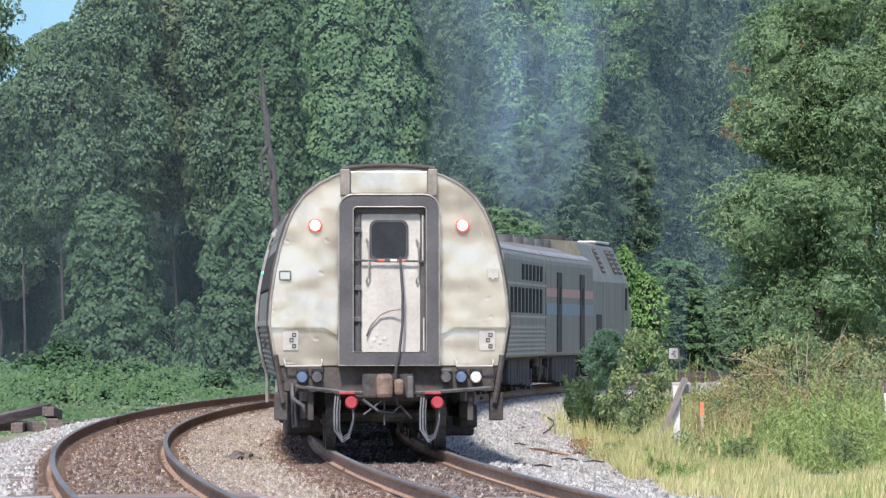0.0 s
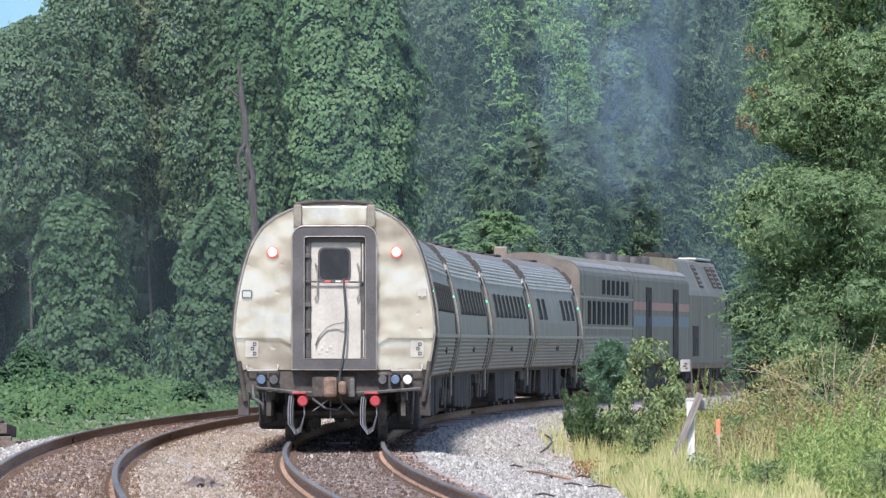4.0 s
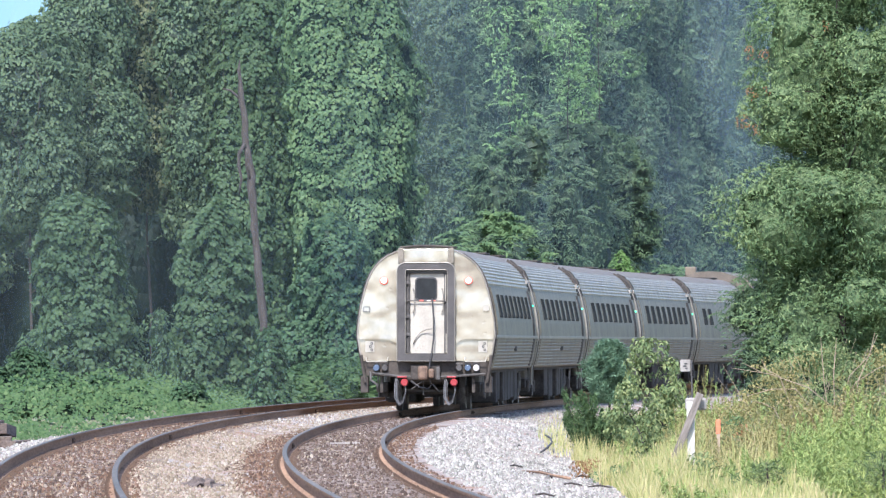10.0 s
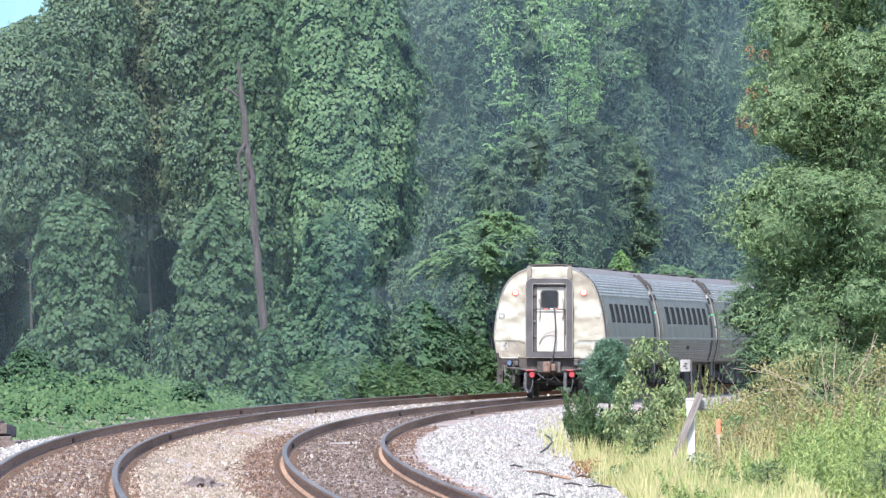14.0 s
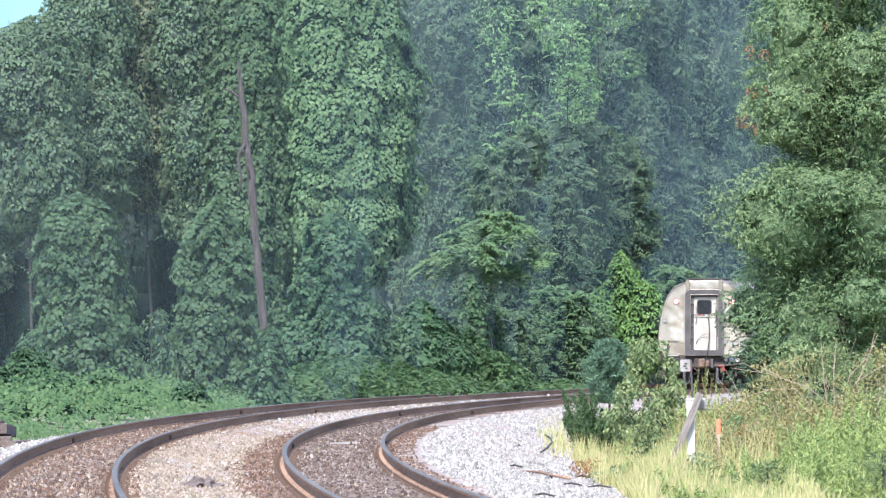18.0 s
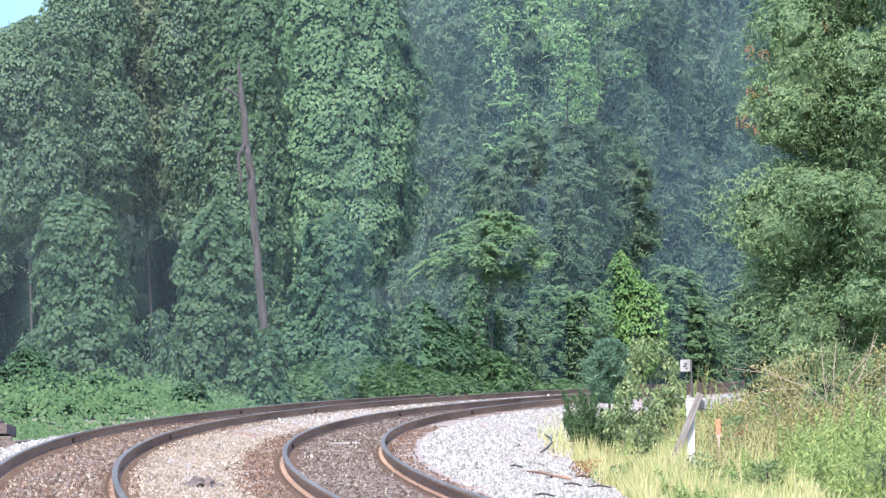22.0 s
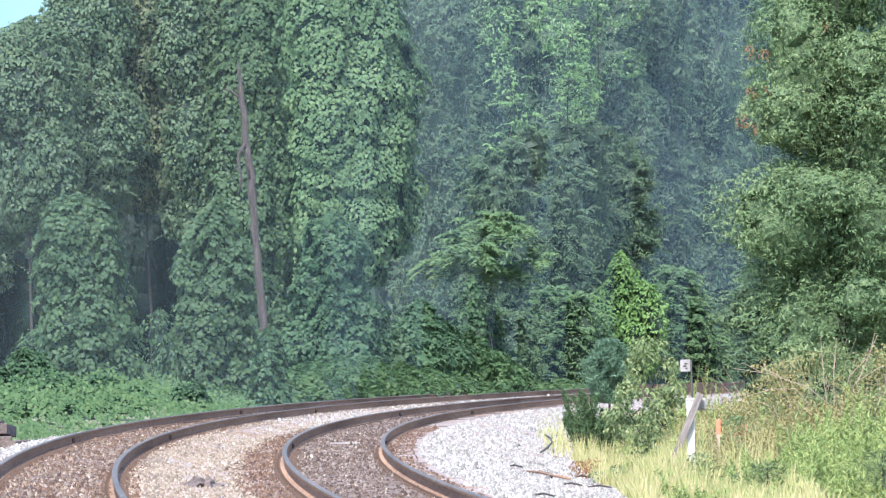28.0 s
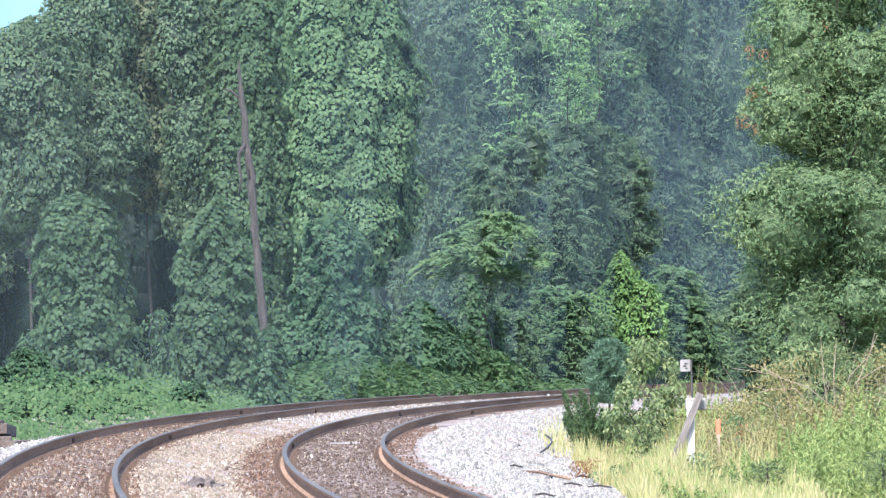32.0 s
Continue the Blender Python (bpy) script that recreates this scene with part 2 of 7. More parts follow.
def quick_mesh(name, verts, tris, material):
    """A large triangle mesh from arrays."""
    me = bpy.data.meshes.new(name)
    verts, tris = np.ascontiguousarray(verts, dtype=np.float32), np.ascontiguousarray(tris, dtype=np.int32)
    me.vertices.add(len(verts))
    me.vertices.foreach_set("co", verts.ravel())
    me.loops.add(tris.size)
    me.loops.foreach_set("vertex_index", tris.ravel())
    me.polygons.add(len(tris))
    me.polygons.foreach_set("loop_start", np.arange(0, tris.size, 3, dtype=np.int32))
    me.polygons.foreach_set("loop_total", np.full(len(tris), 3, dtype=np.int32))
    me.update(calc_edges=True)
    me.materials.append(material)
    return me


def part(name, bm, material, parent, label="", smooth=False):
    """Links a bmesh as one mesh object under a thing or a part."""
    me = bpy.data.meshes.new(name)
    bmesh.ops.recalc_face_normals(bm, faces=bm.faces[:])
    if smooth:
        for f in bm.faces:
            f.smooth = True
    bm.to_mesh(me)
    bm.free()
    me.materials.append(material)
    ob = new(name, me)
    ob.parent = parent
    if label:
        ob["label"] = label
    return ob


def thing(name, label, category, group="", kind="", at=None):
    ob = new(name)
    ob.empty_display_size = 0.3
    if at is not None:
        ob.matrix_basis = at if isinstance(at, Matrix) else Matrix.Translation(at)
    return tagged(ob, label, category, group, kind)


def box(bm, x0, x1, y0, y1, z0, z1, bevel=0.0):
    vs = [bm.verts.new((x, y, z)) for x in (x0, x1) for y in (y0, y1) for z in (z0, z1)]
    fs = [bm.faces.new([vs[i] for i in q]) for q in ((0, 1, 3, 2), (4, 6, 7, 5), (0, 4, 5, 1), (2, 3, 7, 6), (0, 2, 6, 4), (1, 5, 7, 3))]
    if bevel:
        edges = list({e for f in fs for e in f.edges})
        bmesh.ops.bevel(bm, geom=edges, offset=bevel, segments=2, affect="EDGES", profile=0.5)
    return bm


def tube(bm, pts, radii, seg=8, cap=True):
    """A bent tube through pts, round, with a radius for each point or one for all."""
    pts = [Vector(p) for p in pts]
    if not hasattr(radii, "__len__"):
        radii = [radii] * len(pts)
    rings = []
    for i, p in enumerate(pts):
        d = (pts[min(i + 1, len(pts) - 1)] - pts[max(i - 1, 0)]).normalized()
        a = d.orthogonal().normalized() if i == 0 else (side - d * side.dot(d)).normalized()
        side, b = a, d.cross(a)
        rings.append([bm.verts.new(p + (a * math.cos(2 * math.pi * k / seg) + b * math.sin(2 * math.pi * k / seg)) * radii[i]) for k in range(seg)])
    for r0, r1 in zip(rings, rings[1:]):
        for k in range(seg):
            bm.faces.new((r0[k], r0[(k + 1) % seg], r1[(k + 1) % seg], r1[k]))
    if cap:
        bm.faces.new(rings[0])
        bm.faces.new(rings[-1])
    return bm


def disc(bm, x, y0, y1, z, r, seg=20, lip=0.0):
    """A round drum along y."""
    rings = [[bm.verts.new((x + rr * math.cos(2 * math.pi * k / seg), yy, z + rr * math.sin(2 * math.pi * k / seg))) for k in range(seg)] for yy, rr in ((y0, r - lip), (y0 + (y1 - y0) * 0.3, r), (y1, r))]
    for a, b in zip(rings, rings[1:]):
        for k in range(seg):
            bm.faces.new((a[k], a[(k + 1) % seg], b[(k + 1) % seg], b[k]))
    bm.faces.new(rings[0])
    bm.faces.new(rings[-1])
    return bm


def plate(bm, outline, y0, y1):
    """A flat plate in x and z, from y0 to y1 thick."""
    a = [bm.verts.new((x, y0, z)) for x, z in outline]
    b = [bm.verts.new((x, y1, z)) for x, z in outline]
    bm.faces.new(a)
    bm.faces.new(b[::-1])
    for i in range(len(a)):
        j = (i + 1) % len(a)
        bm.faces.new((a[i], a[j], b[j], b[i]))
    return bm


def rounded(x0, x1, z0, z1, r, seg=5, low=True):
    pts = []
    for cx, cz, a0 in ((x1 - r, z1 - r, 0), (x0 + r, z1 - r, 90), (x0 + r, z0 + r, 180), (x1 - r, z0 + r, 270)):
        if not low and a0 >= 180:
            pts.append((x0, z0) if a0 == 180 else (x1, z0))
            continue
        pts += [(cx + r * math.cos(radians(a0 + 90 * k / seg)), cz + r * math.sin(radians(a0 + 90 * k / seg))) for k in range(seg + 1)]
    return pts


def ring_plate(bm, outer, inner, y0, y1):
    """A frame between two outlines with the same count of points."""
    rows = [[bm.verts.new((x, y, z)) for x, z in o] for o, y in ((outer, y0), (inner, y0), (inner, y1), (outer, y1))]
    n = len(outer)
    for a, b in zip(rows, rows[1:] + rows[:1]):
        for i in range(n):
            j = (i + 1) % n
            bm.faces.new((a[i], a[j], b[j], b[i]))
    return bm


# ---- ground: one sheet along the line, to the horizon ----
def ground_height(s, o, seed=3.0):
    """Land beside the line: the bed stands proud, the bank at the outside rises towards the wood."""
    o = np.asarray(o, float)
    left = np.clip((-6.2 - o) / 12.0, 0, 1)
    right = np.clip((o - 4.2) / 1.2, 0, 1)
    base = np.where(o < -1.9, -0.72 + 0.65 * left, -0.74 + 0.14 * right)
    far = np.clip((np.abs(o) - 40) / 200, 0, 1)
    return base + 1.5 * far


def build_ground():
    ss = np.concatenate([np.linspace(-420, -40, 12), np.arange(-30, 420, 6.0), np.linspace(425, 1350, 24)])
    os_ = np.concatenate([np.linspace(-1350, -80, 10), np.linspace(-70, -14, 15), np.arange(-13, 13, 1.0), np.linspace(14, 70, 15), np.linspace(80, 1350, 10)])
    S, O = np.meshgrid(ss, os_, indexing="ij")
    rng = np.random.default_rng(5)
    Z = ground_height(S, O) + rng.normal(0, 0.03, S.shape) * (np.abs(O + 1.5) > 6)
    P = on_line(S, O, Z)
    n, k = S.shape
    faces = [(i * k + j, (i + 1) * k + j, (i + 1) * k + j + 1, i * k + j + 1) for i in range(n - 1) for j in range(k - 1)]
    ob = mesh_object("ground", P.reshape(-1, 3), faces, SOIL, smooth=True)
    tagged(ob, "dark soil and leaf litter between the wood and the railway", "ground", kind="structure")


TRACK_GAP = 3.754
FAR_UP = 0.07


def swept(profile, s0, s1, step, o, z=0.0):
    """Vertices and faces of a closed profile (o, z) carried along the line."""
    ss = np.arange(s0, s1 + step, step)
    prof = np.array(profile)
    P = on_line(ss[:, None], o + prof[None, :, 0], z + prof[None, :, 1])
    n, k = len(ss), len(prof)
    faces = [(i * k + j, i * k + (j + 1) % k, (i + 1) * k + (j + 1) % k, (i + 1) * k + j) for i in range(n - 1) for j in range(k)]
    faces += [tuple(range(k))[::-1], tuple((n - 1) * k + j for j in range(k))]
    return P.reshape(-1, 3), faces


RAIL_SIDE = [(-0.068, -0.172), (-0.068, -0.160), (-0.012, -0.142), (-0.009, -0.048), (-0.034, -0.036), (-0.036, -0.008),
             (-0.026, 0.0), (0.026, 0.0), (0.036, -0.008), (0.034, -0.036), (0.009, -0.048), (0.012, -0.142), (0.068, -0.160), (0.068, -0.172)]


def build_tracks():
    for which, (o, up) in enumerate(((0.0, 0.0), (-TRACK_GAP, FAR_UP))):
        track = thing("railway_track", "rusty steel rails on dark sleepers in " + ("brown dusted ballast" if which else "rust-stained ballast"), "railway track", "tracks of the curve")
        for side in (-1, 1):
            v, f = swept(RAIL_SIDE, -60, 520, 2.0, o + side * 0.7525, up + (0.011 if side < 0 else 0))
            rail = mesh_object("rail", v, f, RUST, track, "rust-brown steel rail with worn head")
            rail.data.materials.append(STEEL_HEAD)
            k = len(RAIL_SIDE)
            for i, poly in enumerate(rail.data.polygons):
                if i % k in (5, 6, 7) and i < len(rail.data.polygons) - 2:
                    poly.material_index = 1
            for s_at in (77.0 + 5 * which, 155.0):
                s_at += 2.5 * side
                bm = bmesh.new()
                for face in (-1, 1):
                    box(bm, face * 0.024 - 0.012, face * 0.024 + 0.012, -0.45, 0.45, -0.135, -0.052, 0.006)
                    for k in range(6):
                        box(bm, face * 0.042 - 0.012, face * 0.042 + 0.012, -0.38 + 0.15 * k, -0.34 + 0.15 * k, -0.11, -0.075)
                jb = part("joint_bar", bm, DUSTY_BAR, track, "bolted rusty joint bar")
                jb.matrix_basis = Matrix.Translation(on_line(s_at, o + side * 0.7525, up)) @ Matrix.Rotation(-float(np.interp(s_at, LINE_S, LINE[:, 2])), 4, "Z")
        # sleepers: the nearer ones as single parts
        bm = bmesh.new()
        box(bm, -1.28, 1.28, -0.115, 0.115, -0.17, 0.0, 0.012)
        first = None
        rng = random.Random(11 + which)
        rest = []
        for i in range(640):
            s = -20 + i * 0.5 + rng.uniform(-0.03, 0.03)
            m = Matrix.Translation(on_line(s, o + rng.uniform(-0.05, 0.05), up - 0.172 + rng.uniform(-0.016, 0.004))) @ Matrix.Rotation(-float(np.interp(s, LINE_S, LINE[:, 2])) + rng.uniform(-0.012, 0.012), 4, "Z")
            if i < 290:
                if first is None:
                    first = part("sleeper", bm, SLEEPER, track)
                    first.matrix_basis = m
                else:
                    c = new("sleeper", first.data)
                    c.parent, c.matrix_basis = track, m
            else:
                rest.append(m)
        bm = bmesh.new()
        box(bm, -0.17, 0.17, -0.09, 0.09, 0.0, 0.014)
        for x, y in ((-0.1, -0.05), (-0.1, 0.05), (0.1, -0.05), (0.1, 0.05)):
            box(bm, x - 0.014, x + 0.014, y - 0.012, y + 0.012, 0.012, 0.034)
        plate_one = None
        for i in range(40, 190):
            s = -20 + i * 0.5
            for side in (-1, 1):
                m = Matrix.Translation(on_line(s, o + side * 0.7525, up - 0.176 + (0.011 if side < 0 else 0))) @ Matrix.Rotation(-float(np.interp(s, LINE_S, LINE[:, 2])), 4, "Z")
                if plate_one is None:
                    plate_one = part("tie_plate", bm, DUSTY_BAR, track, "rusty tie plate with spikes")
                    plate_one.matrix_basis = m
                else:
                    c = new("tie_plate", plate_one.data)
                    c.parent, c.matrix_basis = track, m
        verts, faces = [], []
        cube = [(x, y, z) for x in (-1.28, 1.28) for y in (-0.115, 0.115) for z in (-0.17, 0.0)]
        for m in rest:
            b = len(verts)
            verts += [m @ Vector(c) for c in cube]
            faces += [tuple(b + i for i in q) for q in ((0, 1, 3, 2), (4, 6, 7, 5), (0, 4, 5, 1), (2, 3, 7, 6), (1, 5, 7, 3))]
        tagged(mesh_object("sleeper_row", verts, faces, SLEEPER, track), kind="stuff")


def build_ballast():
    # cross-section of the stone bed, near track at 0
    prof = [(-8.3, -0.75), (-6.6, -0.42), (-5.5, -0.12), (-4.6, -0.108), (-2.45, -0.108), (-2.0, -0.19), (-1.5, -0.178), (-0.75, -0.176), (0.75, -0.176), (1.5, -0.178), (2.1, -0.27), (3.5, -0.55), (4.6, -0.62)]
    ss = np.arange(-60, 520, 2.0)
    prof = np.array(prof)
    rng = np.random.default_rng(7)
    P = on_line(ss[:, None], prof[None, :, 0], prof[None, :, 1] + rng.normal(0, 0.008, (len(ss), len(prof))))
    n, k = len(ss), len(prof)
    faces = [(i * k + j, i * k + j + 1, (i + 1) * k + j + 1, (i + 1) * k + j) for i in range(n - 1) for j in range(k - 1)]
    bed = mesh_object("ballast_bed", P.reshape(-1, 3), faces, BALLAST_BED, smooth=True)
    bed.data.materials.append(RUSTY_BED)
    for i, poly in enumerate(bed.data.polygons):
        if i % (k - 1) in (3, 7):
            poly.material_index = 1
    tagged(bed, "bed of crushed stone under two tracks", "ballast", kind="structure")
    # loose stones, each an island
    rng = np.random.default_rng(21)

    def scatter(name, label, material, zones, size):
        S, O = [], []
        for s0, s1, o0, o1, per in zones:
            c = int((s1 - s0) * (o1 - o0) * per)
            S.append(rng.uniform(s0, s1, c)), O.append(rng.uniform(o0, o1, c))
        S, O = np.concatenate(S), np.concatenate(O)
        Z = np.interp(O, prof[:, 0], prof[:, 1])
        c = len(S)
        r = rng.uniform(*size, c) * np.where(rng.random(c) < 0.06, 1.7, 1.0)
        base = on_line(S, O, Z - 0.004)
        # wedges knocked out of shape, bedded in the fines
        dirs = np.array([(1, 0, 0), (-1, 0, 0), (0, 1, 0), (0, -1, 0), (0.35, 0, 1), (-0.35, 0, 0.9)], float)
        V = dirs[None] * rng.uniform(0.55, 1.3, (c, 6, 1)) + rng.normal(0, 0.22, (c, 6, 3))
        V[:, :4, 2] = -0.2
        V[:, :, 2] *= 1.15
        V = base[:, None] + V * r[:, None, None]
        T = np.array([(0, 2, 4), (2, 5, 4), (2, 1, 5), (1, 3, 5), (3, 4, 5), (3, 0, 4)])
        tris = (np.arange(c)[:, None, None] * 6 + T[None]).reshape(-1, 3)
        ob = new(name, quick_mesh(name, V.reshape(-1, 3), tris, material))
        tagged(ob, label, "ballast stones", kind="stuff")
    scatter("ballast_stones", "loose pale grey granite stones of the ballast shoulder", GRANITE,
            [(0, 90, 1.35, 4.3, 74), (90, 190, 1.35, 4.1, 36), (190, 320, 1.3, 3.9, 12),
             (130, 300, -3.0, -1.3, 14), (-5, 130, -6.9, -4.75, 34), (130, 260, -6.4, -4.7, 8)], (0.013, 0.030))
    scatter("dusted_ballast_stones", "tan dusted ballast stones between the tracks", TAN_STONE,
            [(-5, 100, -2.85, -1.35, 80), (100, 200, -2.9, -1.3, 24), (-5, 120, -4.4, -3.1, 14), (-5, 110, -0.6, 0.6, 6)], (0.012, 0.026))
    scatter("rusty_ballast_stones", "orange rust-stained stones beside the rails", RUST_STONE,
            [(-5, 120, -1.5, -0.82, 60), (-5, 120, 0.82, 1.25, 30), (-5, 120, -3.1, -2.7, 40), (-5, 120, -4.75, -4.3, 46), (-5, 140, -4.4, -3.1, 30)], (0.012, 0.028))
    scatter("brown_ballast_stones", "dark rust-brown stones between the rails", BROWN_STONE,
            [(-5, 110, -0.68, 0.68, 40), (110, 230, -0.68, 0.68, 20), (-5, 120, -1.6, -0.85, 12), (-5, 140, -4.4, -3.1, 26), (140, 260, -4.4, -3.1, 12)], (0.012, 0.028))


# ---- plants ----
def unit(v):
    return v / np.maximum(np.linalg.norm(v, axis=-1, keepdims=True), 1e-9)


def leaf_mesh(name, P, N, D, L, width, material, fold=0.18):
    """Leaves at P that face N, point along D and are L long: two folded halves each."""
    D = unit(D - N * (D * N).sum(1, keepdims=True))
    side = np.cross(N, D)
    L = L[:, None]
    a = P - D * L * 0.45
    t = P + D * L * 0.55 - N * L * 0.12
    l = P + side * L * width * 0.5 + N * L * fold * 0.5 - D * L * 0.16
    r = P - side * L * width * 0.5 + N * L * fold * 0.5 - D * L * 0.16
    c = len(P)
    V = np.stack([a, l, t, r], axis=1).reshape(-1, 3)
    i = np.arange(c)[:, None] * 4
    tris = np.concatenate([i + np.array([[0, 2, 1]]), i + np.array([[0, 3, 2]])], axis=1).reshape(-1, 3)
    return quick_mesh(name, V, tris, material)


def clump_leaves(rng, clumps, per_m2, droop=0.35, shell=0.72, out=0.8, face=0.0, jit=0.38):
    """Places, facing and pointing of leaves on many small ellipsoids: rows of x, y, z, rx, ry, rz."""
    Ps, Ns = [], []
    for x, y, z, rx, ry, rz in clumps:
        area = 4 * math.pi * (((rx * ry) ** 1.6 + (rx * rz) ** 1.6 + (ry * rz) ** 1.6) / 3) ** (1 / 1.6)
        c = max(6, int(area * per_m2))
        d = unit(rng.normal(0, 1, (c, 3)))
        d[:, 2] = np.where((d[:, 2] < -0.5) & (rng.random(c) < 0.6), -d[:, 2], d[:, 2])
        d = d[(d[:, 1] < 0.25) | (rng.random(c) < 0.35)]
        k = rng.uniform(shell, 1.08, (len(d), 1)) ** 0.8
        Ps.append(np.array([x, y, z]) + d * np.array([rx, ry, rz]) * k)
        Ns.append(unit(d / np.array([rx, ry, rz])))
    P, O = np.concatenate(Ps), np.concatenate(Ns)
    N = unit(O * out + np.array([0, -face, droop]) + rng.normal(0, jit, P.shape))
    D = unit(O * 0.5 + np.array([0, 0, -0.9]) + rng.normal(0, jit * 1.2, P.shape))
    return P, N, D


def trunk_part(rng, ob, height, r, lean=(0, 0), limbs=7, reach=2.0, start=0.3, material=None, wob=0.15):
    pts = [(lean[0] * t + rng.normal(0, wob) * (t > 0), lean[1] * t + rng.normal(0, wob) * (t > 0), height * t - 0.3 * (t == 0)) for t in np.linspace(0, 1, 6)]
    bm = bmesh.new()
    tube(bm, pts, [r * (1 - 0.75 * t) * (1.25 if t == 0 else 1) for t in np.linspace(0, 1, 6)], 9)
    part("trunk", bm, material or BARK, ob, smooth=True)
    for i in range(limbs):
        t = start + (0.95 - start) * i / max(1, limbs - 1)
        k = t * 5
        a, b = Vector(pts[int(k)]), Vector(pts[min(5, int(k) + 1)])
        p = a.lerp(b, k - int(k))
        ang = rng.uniform(0, 6.28)
        e = p + Vector((math.cos(ang), math.sin(ang), rng.uniform(0.25, 0.8))) * reach * rng.uniform(0.6, 1.1) * (1.15 - 0.6 * t)
        bm = bmesh.new()
        tube(bm, [p, p.lerp(e, 0.5) + Vector((0, 0, 0.1 * reach)), e], [r * 0.42 * (1.1 - t * 0.6), r * 0.25 * (1.1 - t * 0.6), r * 0.06], 6)
        part("limb", bm, material or BARK, ob, smooth=True)


def leafy_thing(name, label, category, at, clumps, leaf, width, per_m2, material, seed, droop=0.35, trunk=None, group="", part_name="crown", shell=0.72, out=0.8, extra=None, fronds=None, face=0.0, jit=0.38):
    """A plant at a place: a trunk with limbs, if given, and a crown of leaves on clumps given in its own space."""
    rng = np.random.default_rng(seed)
    ob = thing(name, label, category, group, at=at)
    if trunk:
        trunk_part(rng, ob, **trunk)
    P, N, D = clump_leaves(rng, clumps, per_m2, droop, shell, out, face, jit)
    L = rng.uniform(0.65, 1.3, len(P)) * leaf
    if fronds:
        count, length, pairs = fronds
        pick = rng.integers(0, len(P), count)
        fp, fn, fd = frond_leaves(rng, P[pick], unit(N[pick] * np.array([1, 1, 0.3])), length, pairs)
        f = new("sprays", leaf_mesh("sprays", fp, fn, fd, rng.uniform(0.8, 1.2, len(fp)) * length * 0.28, 0.34, material))
        f.parent = tagged(ob)
        f["kind"] = "stuff"
    crown = new(part_name, leaf_mesh(part_name, P, N, D, L, width, material))
    crown.parent = ob
    if extra:
        mat2, share = extra
        pick = rng.random(len(P)) < share
        if pick.any():
            e = new("seed_clusters", leaf_mesh("seed_clusters", P[pick] + N[pick] * leaf * 0.6, N[pick], D[pick], L[pick] * 0.7, 0.5, mat2))
            e.parent = ob
            e["kind"] = "stuff"
    return ob


def frond_leaves(rng, anchors, outs, length, pairs):
    """Feathered leaves: each frond starts at an anchor, leaves along out and droops; its leaflets stand in pairs."""
    c = len(anchors)
    t = np.linspace(0.15, 1.0, pairs)
    L = rng.uniform(0.7, 1.25, (c, 1, 1)) * length
    run = unit(outs * np.array([1, 1, 0.6]) + np.array([0, 0, 0.35]) + rng.normal(0, 0.25, outs.shape))[:, None]
    stem = anchors[:, None] + run * t[None, :, None] * L + np.array([0, 0, -0.55]) * (t[None, :, None] ** 2) * L
    side = unit(np.cross(run, np.array([0, 0, 1.0])))
    P, D = [], []
    for sg in (-1, 1):
        d = unit(side * sg + run * 0.55 + np.array([0, 0, -0.25]))
        d = np.broadcast_to(d, stem.shape)
        P.append(stem + d * L * 0.10), D.append(d)
    P, D = np.concatenate(P, 1).reshape(-1, 3), np.concatenate(D, 1).reshape(-1, 3)
    D = unit(D + rng.normal(0, 0.15, D.shape))
    N = unit(np.array([0, 0, 1.0]) + rng.normal(0, 0.3, P.shape) + np.array([0, -0.35, 0]))
    return P, N, D


def crown_clumps(rng, height, r, base, count, lump=0.9):
    """Clumps spread through a tree's crown, uneven and with gaps."""
    rows = []
    for _ in range(count):
        t = rng.uniform(0, 1)
        w = r * (0.45 + 0.75 * math.sin(math.pi * min(1, t * 0.85 + 0.12))) * rng.uniform(0.75, 1.12)
        ang = rng.uniform(0, 2 * math.pi)
        rad = w * math.sqrt(rng.uniform(0.25, 1.0))
        q = lump * rng.uniform(0.6, 1.35)
        rows.append((math.cos(ang) * rad, math.sin(ang) * rad, base + (height - base) * t, q * 1.1, q * 1.1, q * rng.uniform(0.6, 0.95)))
    return rows


WISP = np.random.default_rng(2).random((32, 32, 32))


def wisp(P):
    """Smooth lattice noise, 0 to 1, for rows of x, y, z."""
    i = np.floor(P).astype(int)
    f = P - i
    f = f * f * (3 - 2 * f)
    out = 0.0
    for a in (0, 1):
        for b in (0, 1):
            for c in (0, 1):
                w = (f[:, 0] if a else 1 - f[:, 0]) * (f[:, 1] if b else 1 - f[:, 1]) * (f[:, 2] if c else 1 - f[:, 2])
                out = out + w * WISP[(i[:, 0] + a) % 32, (i[:, 1] + b) % 32, (i[:, 2] + c) % 32]
    return out


DOME = ((0, 1.0), (0.35, 0.97), (0.6, 0.86), (0.8, 0.64), (0.92, 0.4), (1, 0.03))
COLUMN = ((0, 0.95), (0.35, 1.0), (0.7, 1.0), (0.85, 0.88), (0.95, 0.55), (1, 0.05))
CONE = ((0, 1.0), (0.3, 0.92), (0.6, 0.72), (0.8, 0.5), (0.93, 0.3), (1, 0.03))
LOBE = ((0, 0.05), (0.08, 0.5), (0.25, 0.86), (0.5, 1.0), (0.75, 0.9), (0.92, 0.5), (1, 0.03))
HANG = ((0, 0.35), (0.1, 0.75), (0.3, 0.95), (0.7, 1.0), (0.9, 0.75), (1, 0.1))


